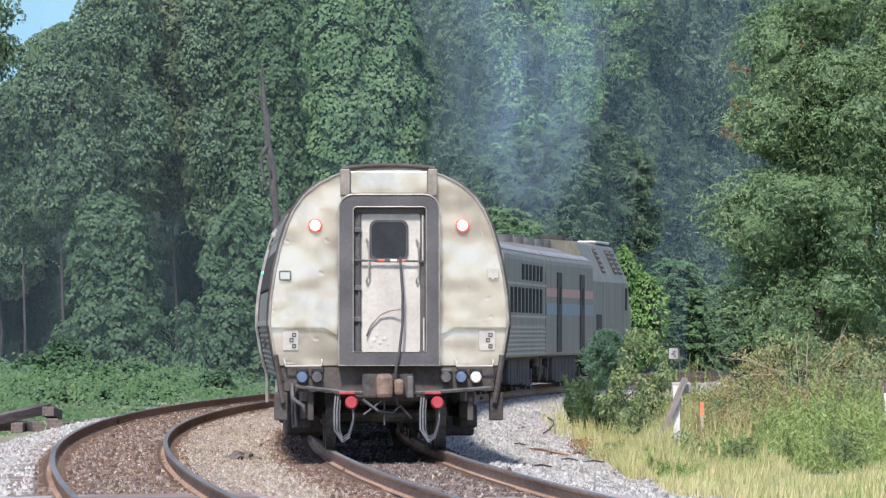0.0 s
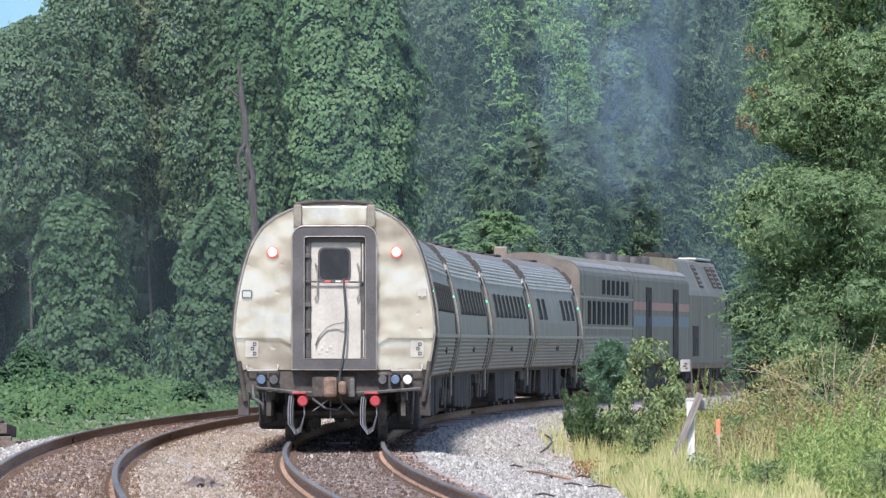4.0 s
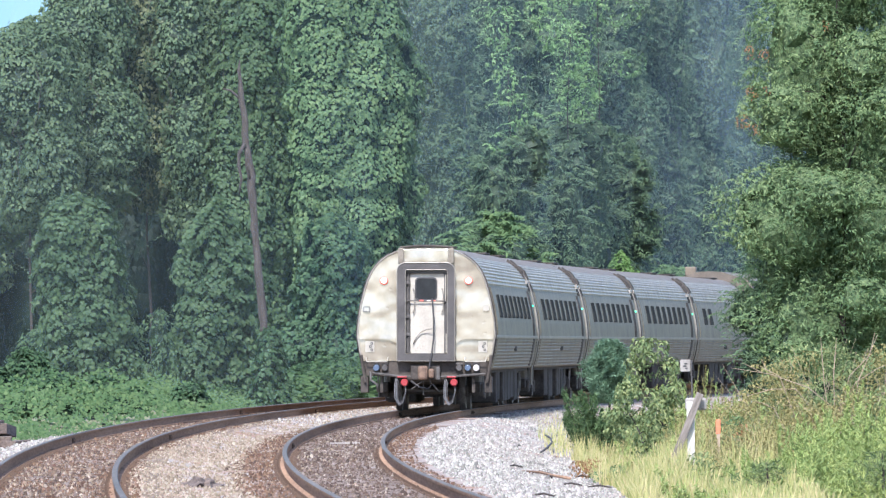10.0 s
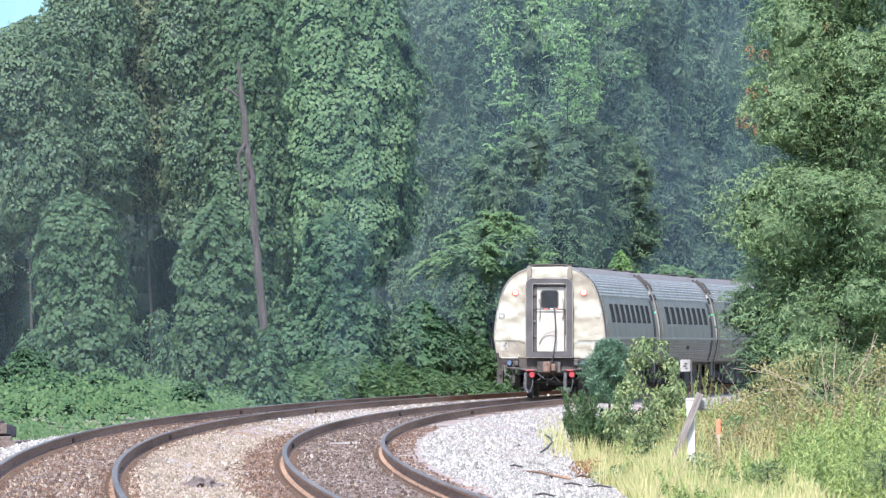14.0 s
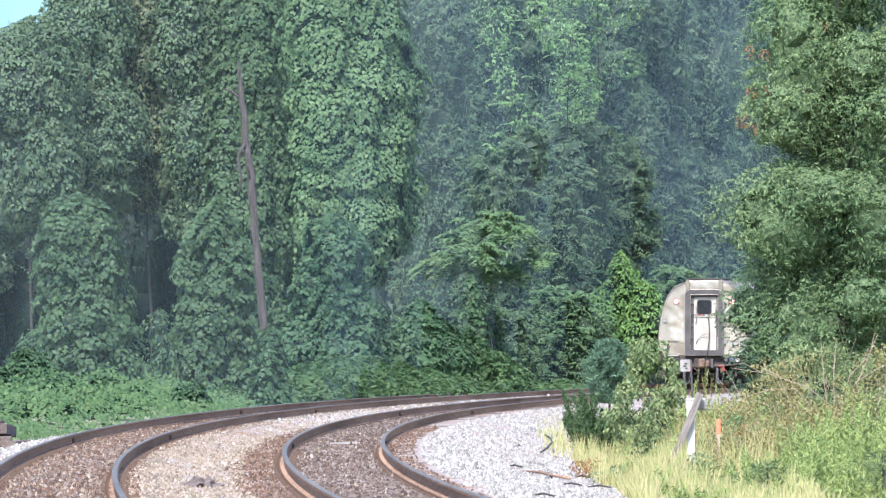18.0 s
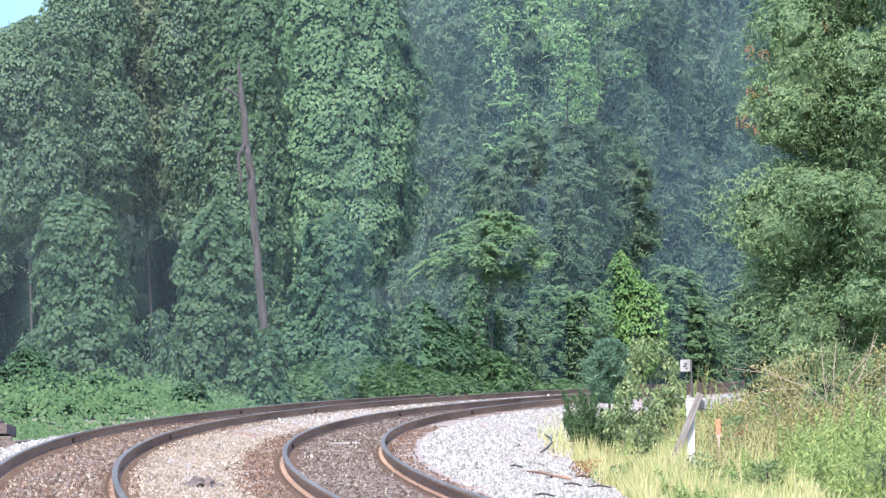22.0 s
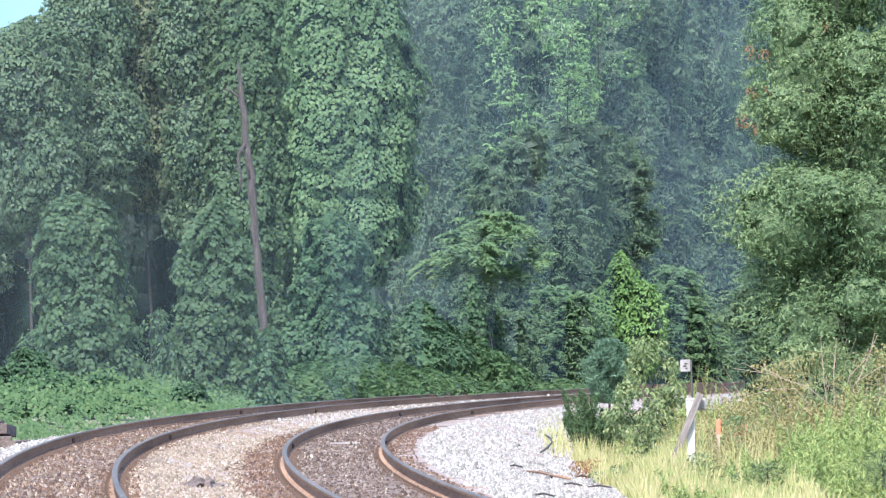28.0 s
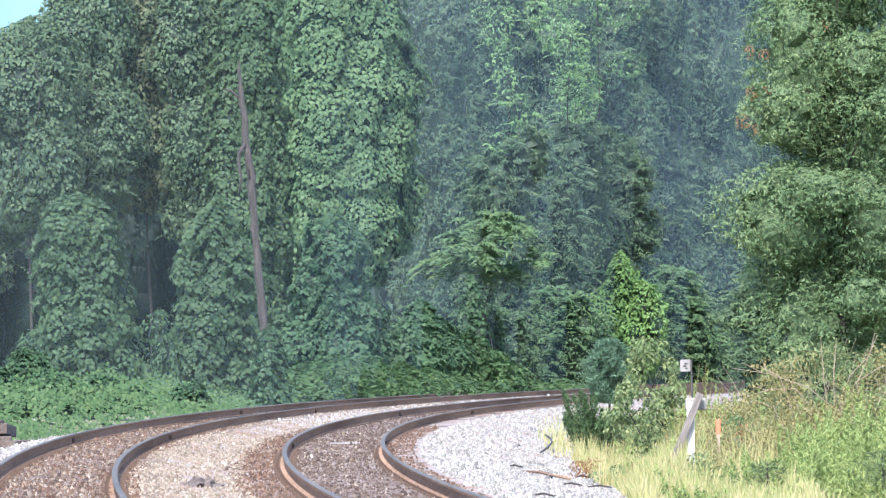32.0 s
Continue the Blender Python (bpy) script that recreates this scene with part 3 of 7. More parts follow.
class Drape:
    """An uneven leafy mass about an upright axis: lumps of two sizes, hanging streams and overlapping tiers."""

    def __init__(self, x, y, z0, z1, r, prof=COLUMN, deep=1.0, lean=0.0, lump=0.3, size=1.1, stream=0.15, tier=0.16, tier_h=0.9, seed=0.0):
        self.x, self.y, self.z0, self.z1, self.r, self.deep, self.lean = x, y, z0, z1, r, deep, lean
        self.pt, self.pr = [p[0] for p in prof], [p[1] for p in prof]
        self.lump, self.size, self.stream, self.tier, self.tier_h, self.seed = lump, size, stream, tier, tier_h, seed

    def spread(self, t):
        return self.r * np.interp(t, self.pt, self.pr)

    def rad(self, a, z):
        t = (z - self.z0) / (self.z1 - self.z0)
        base = self.spread(t)
        c, s = np.cos(a) * self.r, np.sin(a) * self.r * self.deep
        o = self.seed * 3.71
        n1 = wisp(np.stack([c / self.size + o, s / self.size, z / self.size + o], 1)) - 0.5
        n2 = wisp(np.stack([c / self.size * 2.7, s / self.size * 2.7 + o, z / self.size * 2.7], 1)) - 0.5
        n3 = wisp(np.stack([c / 0.42 + o, s / 0.42, z / 2.6], 1)) - 0.5
        ph = z / self.tier_h + 3.0 * wisp(np.stack([c / 0.8, s / 0.8, z / 3.0 + o], 1))
        saw = 1 - (ph - np.floor(ph))
        return base * (1 + 2 * self.lump * n1 + self.lump * n2 + 2 * self.stream * n3) + self.tier * saw * np.minimum(1, base / (0.4 * self.r))

    def at(self, a, z, k=1.0):
        R = self.rad(a, z) * k
        t = (z - self.z0) / (self.z1 - self.z0)
        return np.stack([self.x + self.lean * t + np.cos(a) * R, self.y + np.sin(a) * R * self.deep, z], 1)

    def leaves(self, rng, per_m2, up=0.35, jit=0.25, sink=0.16, back=0.35):
        """Places, facings and pointings of leaves that overlap like shingles over the mass."""
        h = self.z1 - self.z0
        tt = np.linspace(0, 1, 200)
        w = self.spread(tt) + np.abs(np.gradient(self.spread(tt), tt)) * self.r / h
        w = np.cumsum(w / w.sum())
        area = 2 * math.pi * self.r * 0.85 * h * max(0.6, (1 + self.deep) / 2)
        c = int(area * per_m2)
        z = self.z0 + h * np.interp(rng.random(c), w, tt)
        a = rng.uniform(0, 2 * math.pi, c)
        keep = (np.sin(a) < 0.2) | (rng.random(c) < back)
        a, z = a[keep], z[keep]
        e = 0.05
        P = self.at(a, z)
        ta, tz = self.at(a + e, z) - P, self.at(a, z + e) - P
        O = unit(np.cross(ta, tz))
        N = unit(O + np.array([0, 0, up]) + rng.normal(0, jit, P.shape))
        D = unit(O * 0.35 + np.array([0, 0, -1.0]) + rng.normal(0, jit * 1.3, P.shape))
        P = P - O * (rng.random((len(P), 1)) ** 2) * sink + O * (rng.random((len(P), 1)) < 0.06) * rng.random((len(P), 1)) * 0.12
        return P, N, D, O

    def buried(self, P):
        """Which places lie well inside the mass."""
        t = (P[:, 2] - self.z0) / (self.z1 - self.z0)
        d = np.hypot(P[:, 0] - self.x - self.lean * t, (P[:, 1] - self.y) / self.deep)
        return (t > 0.02) & (t < 0.98) & (d < 0.72 * self.spread(np.clip(t, 0, 1)))

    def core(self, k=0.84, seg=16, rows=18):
        """The solid core that backs the leaves, as vertices and faces."""
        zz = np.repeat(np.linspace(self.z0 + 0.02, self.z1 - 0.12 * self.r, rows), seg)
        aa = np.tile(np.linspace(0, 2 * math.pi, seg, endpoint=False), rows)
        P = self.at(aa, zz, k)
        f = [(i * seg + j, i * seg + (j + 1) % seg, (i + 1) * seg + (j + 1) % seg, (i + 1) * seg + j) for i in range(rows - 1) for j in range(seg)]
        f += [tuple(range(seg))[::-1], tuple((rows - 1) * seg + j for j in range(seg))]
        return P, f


def draped(name, label, category, at, masses, leaf, width, per_m2, material, seed, group="", part_name="crown", up=0.35, jit=0.25, sink=0.16, trunk=None, fronds=None, core=0.84, inner=None, back=0.2):
    """A plant at a place: leaves laid over one or more uneven masses, a solid core behind them, a trunk if given,
    feathered sprays at the rim.
    """
    rng = np.random.default_rng(seed)
    ob = thing(name, label, category, group, at=at)
    if trunk:
        trunk_part(rng, ob, **trunk)
    sets = []
    for m in masses:
        rows = m.leaves(rng, per_m2, up, jit, sink, back)
        keep = np.ones(len(rows[0]), bool)
        for other in masses:
            if other is not m:
                keep &= ~other.buried(rows[0])
        sets.append([v[keep] for v in rows])
    P, N, D, O = (np.concatenate([s[i] for s in sets]) for i in range(4))
    L = rng.uniform(0.6, 1.3, len(P)) * leaf
    crown = new(part_name, leaf_mesh(part_name, P, N, D, L, width, material))
    crown.parent = ob
    if fronds:
        count, length, pairs, mat = fronds
        pick = rng.integers(0, len(P), count)
        fp, fn, fd = frond_leaves(rng, P[pick], unit(O[pick] * np.array([1, 1, 0.3]) + rng.normal(0, 0.2, (count, 3))), length, pairs)
        f = new("sprays", leaf_mesh("sprays", fp, fn, fd, rng.uniform(0.8, 1.2, len(fp)) * length * 0.28, 0.34, mat or material))
        f.parent, f["kind"] = ob, "stuff"
    # the core fills the gaps; its default colour is painted shade
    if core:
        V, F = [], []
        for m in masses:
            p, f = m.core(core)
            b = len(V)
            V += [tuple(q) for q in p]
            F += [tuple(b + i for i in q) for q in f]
        c = mesh_object("leaf_core", V, F, inner or GAP_SHADE, ob, "solid core that backs the leaves")
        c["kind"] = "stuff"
    return ob


# ---- the train ----
def dented(name, col_a, col_b, rough, metal, dent_scale, dent, spec=0.5, cloud=None):
    """Hammered, dented sheet metal with grime streaks and reflections blotched into the colour."""
    m, n, l, b = shader(name, rough, metal, spec)
    big, streak = grain(n, l, dent_scale, 2.0, 0.45), grain(n, l, 1.4, 6.0, 0.6, cloud or (5, 5, 0.6))
    # contrast raised so blotches of colour stand for reflected light
    r = ramp(n, [(0.40, col_a), (0.58, col_b)])
    l.new(streak.outputs["Fac"], r.inputs["Fac"])
    l.new(r.outputs["Color"], b.inputs["Base Color"])
    bp = n.new("ShaderNodeBump")
    bp.inputs["Strength"].default_value, bp.inputs["Distance"].default_value = 1.0, dent
    # knocks: sparse sharp dents over the slow waves of the sheet
    knock = grain(n, l, dent_scale * 6.5, 1.0, 0.4)
    kr = ramp(n, [(0.70, (0, 0, 0)), (0.86, (0.045, 0.045, 0.045))])
    l.new(knock.outputs["Fac"], kr.inputs["Fac"])
    sub = n.new("ShaderNodeMath")
    sub.operation = "SUBTRACT"
    l.new(big.outputs["Fac"], sub.inputs[0])
    l.new(kr.outputs["Color"], sub.inputs[1])
    l.new(sub.outputs[0], bp.inputs["Height"])
    l.new(bp.outputs["Normal"], b.inputs["Normal"])
    return m


# the end's cloud blotches paint its soft reflections
END_METAL = dented("dented_end_steel", (0.345, 0.31, 0.24), (0.45, 0.407, 0.318), 0.25, 0.62, 0.95, 0.13, cloud=(1.1, 1.1, 0.9))
# steel of the sides, darkened and browned to hold their shade
SIDE_METAL = dented("shade_toned_steel", (0.086, 0.070, 0.045), (0.172, 0.143, 0.095), 0.5, 0.1, 0.7, 0.012, 0.1)
ROOF_METAL = dented("corrugated_roof_steel", (0.115, 0.096, 0.069), (0.30, 0.258, 0.196), 0.42, 0.12, 0.8, 0.012, 0.22)
GREY_PAINT = worn("grey_gangway_paint", (0.036, 0.033, 0.030), (0.078, 0.071, 0.066), 2.0, 30, 0.6, bump=0.1)
DOOR_PAINT = worn("scuffed_pale_door_paint", (0.30, 0.277, 0.228), (0.42, 0.388, 0.322), 2.2, 20, 0.5, bump=0.15, stain=((0.30, 0.26, 0.22), 3.0, 0.60, 0.75))
UNDER = worn("sooty_underframe", (0.030, 0.027, 0.024), (0.085, 0.075, 0.066), 2.0, 20, 0.9, bump=0.3, spec=0.08)
BEAM = worn("dusty_beam_steel", (0.038, 0.033, 0.029), (0.092, 0.08, 0.068), 2.0, 20, 0.85, bump=0.2, spec=0.1)
IRON = worn("oily_wheel_iron", (0.05, 0.046, 0.043), (0.19, 0.165, 0.145), 3.0, 30, 0.6, 0.4, bump=0.2)
RUST_IRON = worn("rusty_coupler_iron", (0.085, 0.052, 0.035), (0.21, 0.14, 0.095), 6.0, 40, 0.75, 0.2, bump=0.4)
RUBBER = worn("black_rubber", (0.02, 0.02, 0.02), (0.055, 0.052, 0.05), 4, 40, 0.7, bump=0.1)
GREY_HOSE = worn("grey_hose_rubber", (0.05, 0.05, 0.052), (0.13, 0.13, 0.132), 6, 40, 0.6, bump=0.1)
BLUE_CAP = worn("blue_socket_cap", (0.04, 0.065, 0.105), (0.085, 0.12, 0.175), 6, 40, 0.5, bump=0.1)
DARK_CAP = worn("dull_socket_cap", (0.03, 0.028, 0.026), (0.085, 0.078, 0.07), 6, 40, 0.6, bump=0.1)
WHITE_CAP = worn("white_socket_cap", (0.42, 0.40, 0.36), (0.55, 0.53, 0.49), 6, 40, 0.5, bump=0.1)
RED_CAP = worn("red_hose_cover", (0.21, 0.018, 0.02), (0.31, 0.032, 0.034), 6, 40, 0.5, bump=0.1)
WHITE_PLATE = worn("white_enamel_plate", (0.38, 0.365, 0.325), (0.53, 0.51, 0.465), 5, 30, 0.45, bump=0.05)
BLACK_MARK = worn("black_marking", (0.03, 0.03, 0.03), (0.06, 0.06, 0.06), 5, 30, 0.6, bump=0.0)
NOTICE = worn("cream_enamel_plate", (0.28, 0.26, 0.215), (0.37, 0.345, 0.29), 5, 30, 0.45, bump=0.05)
BELT = worn("dull_belt_steel", (0.12, 0.105, 0.08), (0.24, 0.212, 0.168), 1.2, 14, 0.5, 0.1, bump=0.05, spec=0.2)
DOOR_GLASS = worn("dark_door_glass", (0.008, 0.009, 0.010), (0.018, 0.020, 0.022), 2, 10, 0.25, bump=0.0, spec=0.3)
CAR_END = worn("brown_car_end", (0.07, 0.058, 0.045), (0.14, 0.115, 0.088), 2, 20, 0.7, bump=0.1)
RED_MARK = worn("red_marking", (0.45, 0.08, 0.06), (0.6, 0.14, 0.1), 5, 30, 0.6, bump=0.0)
CREAM = worn("cream_end_paint", (0.11, 0.088, 0.062), (0.18, 0.147, 0.105), 2, 20, 0.6, bump=0.1)
ROOF_CROWN = worn("dusty_roof_top", (0.10, 0.087, 0.068), (0.17, 0.15, 0.12), 1.0, 14, 0.6, 0.1, bump=0.1, spec=0.2)
SILVER_PAINT = worn("dusty_silver_paint", (0.095, 0.086, 0.062), (0.165, 0.152, 0.112), 1.2, 14, 0.6, 0.05, bump=0.05, stretch=(1, 1, 0.3), spec=0.12)
RED_BAND = worn("faded_red_stripe", (0.22, 0.065, 0.04), (0.29, 0.10, 0.06), 1.5, 18, 0.55, bump=0.0)
BLUE_BAND = worn("faded_blue_stripe", (0.03, 0.058, 0.085), (0.055, 0.092, 0.125), 1.5, 18, 0.55, bump=0.0)
DUSTY = worn("dusty_bogie_steel", (0.08, 0.073, 0.064), (0.20, 0.18, 0.155), 2, 20, 0.85, bump=0.2)
EDGE = worn("rubbed_bright_edge", (0.17, 0.152, 0.125), (0.31, 0.285, 0.24), 4, 30, 0.45, 0.3, bump=0.1)
LAMP_WHITE = glow("lit_marker_lens", (1.0, 0.52, 0.45), 1.15)
LAMP_RED = glow("red_marker_ring", (0.9, 0.10, 0.07), 0.32)
LAMP_GREEN = glow("green_side_lamp", (0.02, 0.8, 0.26), 1.5)
gm, gn, gl, gb = shader("dark_tinted_glass", 0.4, 0.0, 0.0)
gb.inputs["Base Color"].default_value = (0.012, 0.013, 0.014, 1)
gnn = grain(gn, gl, 1.5)
gr = ramp(gn, [(0.3, (0.03, 0.032, 0.031)), (0.7, (0.065, 0.067, 0.064))])
gl.new(gnn.outputs["Fac"], gr.inputs["Fac"])
gl.new(gr.outputs["Color"], gb.inputs["Base Color"])
GLASS = gm

# half-widths of the tube-shaped coach by height
TUBE_Z = (0.95, 1.10, 1.30, 1.74, 2.10, 2.45, 2.80, 3.05, 3.25, 3.42, 3.56, 3.67, 3.76, 3.81, 3.84)
TUBE_W = (1.43, 1.48, 1.53, 1.60, 1.575, 1.52, 1.44, 1.36, 1.27, 1.15, 1.00, 0.82, 0.60, 0.40, 0.0)


def tube_w(z):
    return float(np.interp(z, TUBE_Z, TUBE_W))


def ring_of(half):
    """A whole outline from its right half, bottom to top."""
    return half + [(-x, z) for x, z in reversed(half) if x > 1e-6]


def shell_between(bm, half, y0, y1, closed=False):
    """Skin along y over one half outline and its mirror."""
    for sx in (1, -1):
        a = [bm.verts.new((sx * x, y0, z)) for x, z in half]
        b = [bm.verts.new((sx * x, y1, z)) for x, z in half]
        for i in range(len(half) - 1):
            bm.faces.new((a[i], a[i + 1], b[i + 1], b[i]))
    return bm


def ribbed(zs, width, step, depth):
    """Half outline with flutes pressed into it."""
    out, z = [], zs[0]
    k = 0
    while z <= zs[1] + 1e-6:
        d = depth if k % 4 in (1, 2) else 0.0
        out.append((width(z) + d, z))
        z += step / 4
        k += 1
    return out


def roof_half(depth):
    """Roof arc from the window band up, with corrugations measured along the arc."""
    z = np.array([2.95, *[v for v in TUBE_Z if v > 2.95]])
    w = np.array([tube_w(v) for v in z])
    arc = np.concatenate([[0], np.cumsum(np.hypot(np.diff(w), np.diff(z)))])
    out = []
    for k, a in enumerate(np.arange(0, 0.80, 0.0235)):
        d = depth if k % 4 in (1, 2) else 0.0
        out.append((float(np.interp(a, arc, w)) + d, float(np.interp(a, arc, z)) + d * 0.6))
    return out


def crown_half():
    """The plain top of the roof above the corrugations."""
    z = np.array([2.95, *[v for v in TUBE_Z if v > 2.95]])
    w = np.array([tube_w(v) for v in z])
    arc = np.concatenate([[0], np.cumsum(np.hypot(np.diff(w), np.diff(z)))])
    return [(float(np.interp(a, arc, w)), float(np.interp(a, arc, z)) + 0.012) for a in np.linspace(0.775, arc[-1], 12)]


def arc_band(bm, z0, z1, y0, y1, lift, lumps=0.0, seed=0, sides=(1, -1)):
    """A raised patch that follows the tube's outline between two heights."""
    rng = random.Random(seed)
    for sx in sides:
        zs = np.linspace(z0, z1, 9)
        rows = []
        for z in zs:
            k = lift + lumps * rng.random()
            n = Vector((tube_w(z - 0.03) - tube_w(z + 0.03), 0, 0)).x
            nx, nz = 0.06, n
            L = math.hypot(nx, nz)
            x, zz = tube_w(z), z
            rows.append([bm.verts.new((sx * (x - 0.01 * nx / L), y0, zz - 0.01 * nz / L)), bm.verts.new((sx * (x + k * nx / L), y0 + 0.02, zz + k * nz / L)), bm.verts.new((sx * (x + k * nx / L), y1 - 0.02, zz + k * nz / L)), bm.verts.new((sx * (x - 0.01 * nx / L), y1, zz - 0.01 * nz / L))])
        for r0, r1 in zip(rows, rows[1:]):
            for k in range(3):
                bm.faces.new((r0[k], r0[k + 1], r1[k + 1], r1[k]))
        bm.faces.new(rows[0])
        bm.faces.new(rows[-1])
    return bm


def bogie(parent, y, seed=0, spin=None):
    b = bmesh.new()
    for sx in (-1, 1):
        box(b, sx * 1.08 - 0.09, sx * 1.08 + 0.09, -1.75, 1.75, 0.42, 0.66, 0.03)
        for wy in (-1.3, 1.3):
            box(b, sx * 1.12 - 0.13, sx * 1.12 + 0.13, wy - 0.2, wy + 0.2, 0.30, 0.62, 0.04)
    box(b, -1.0, 1.0, -0.3, 0.3, 0.45, 0.8, 0.03)
    fr = part("bogie", b, UNDER, parent, "sooty four-wheeled bogie")
    fr.location = (0, y, 0)
    for wy in (-1.3, 1.3):
        w = bmesh.new()
        seg = 24
        for sx in (-1, 1):
            rings = []
            for x, r in ((0.68, 0.44), (0.68, 0.487), (0.71, 0.487), (0.715, 0.46), (0.82, 0.455), (0.82, 0.38), (0.79, 0.36), (0.79, 0.14), (0.86, 0.12), (0.86, 0.0)):
                rings.append([w.verts.new((sx * x, r * math.cos(2 * math.pi * k / seg), r * math.sin(2 * math.pi * k / seg))) for k in range(seg)] if r else None)
            for r0, r1 in zip(rings, rings[1:]):
                if r1:
                    for k in range(seg):
                        w.faces.new((r0[k], r0[(k + 1) % seg], r1[(k + 1) % seg], r1[k]))
            w.faces.new(rings[-2])
            w.faces.new(rings[0])
        tube(w, [(-0.7, 0, 0), (0.7, 0, 0)], 0.09, 10)
        ws = part("wheelset", w, IRON, fr, "oily iron wheels on an axle")
        ws.location = (0, wy, 0.46)
        if spin is not None:
            spin.append(ws)
    for i, (sx, sy) in enumerate(((-1, -0.65), (1, -0.65), (-1, 0.65), (1, 0.65))):
        c = bmesh.new()
        tube(c, [(sx * 1.05, sy, 0.62), (sx * 1.05, sy, 0.95)], 0.11, 10)
        part("spring", c, DUSTY, fr)
    return fr


def under_gear(ob, seed):
    """Boxes, pipes and hangers under the floor."""
    rng = random.Random(seed)
    b = bmesh.new()
    box(b, -1.35, 1.35, -12.6, 12.6, 0.88, 1.0)
    box(b, -0.35, 0.35, -12.2, 12.2, 0.62, 0.9)
    part("underframe", b, UNDER, ob, "sooty underframe")
    # block and cross bars added so the gap under the floor looks dark
    b = bmesh.new()
    box(b, -0.3, 0.3, -7.0, 7.0, 0.34, 0.86, 0.03)
    for y in (-8.4, -6.6, 6.6, 8.4, -4.0, 0.0, 4.0):
        box(b, -0.9, 0.9, y - 0.08, y + 0.08, 0.4, 0.6, 0.02)
    part("gap_block", b, UNDER, ob, "dark block and bars added to fill the gap under the floor")
    y = -5.8
    while y < 5.4:
        w = rng.uniform(0.8, 2.2)
        for sx in (-1, 1):
            if rng.random() < 0.85:
                b = bmesh.new()
                box(b, sx * 0.95 - 0.38, sx * 0.95 + 0.38, y, y + w, rng.uniform(0.13, 0.26), 0.92, 0.04)
                part("equipment_box", b, UNDER, ob)
        y += w + rng.uniform(0.12, 0.5)
    for i in range(18):
        y, sx = rng.uniform(-11.5, 11.5), rng.choice((-1, 1))
        b = bmesh.new()
        tube(b, [(sx * 1.25, y, 0.95), (sx * 1.22, y, rng.uniform(0.2, 0.45))], 0.022, 6)
        part("hanger", b, DUSTY, ob)


def pane_mesh(w, h, d=0.03):
    b = bmesh.new()
    plate(b, rounded(-w / 2, w / 2, -h / 2, h / 2, 0.06, 3), -d / 2, d / 2)
    return b


def side_pane(bm, ob, y, z, sx, width, tilt, first, name="window_pane"):
    """A pane in the side at y and height z; the first makes the mesh, the rest share it."""
    turn = Matrix.Rotation(radians(90 * sx), 4, "Z") @ Matrix.Rotation(-tilt, 4, "X")
    if first is None:
        p = part(name, bm, GLASS, ob, "dark tinted window pane")
    else:
        p = new(name, first.data)
        p.parent, p["label"] = ob, "dark tinted window pane"
    p.matrix_basis = Matrix.Translation((sx * width, y, z)) @ turn
    return p


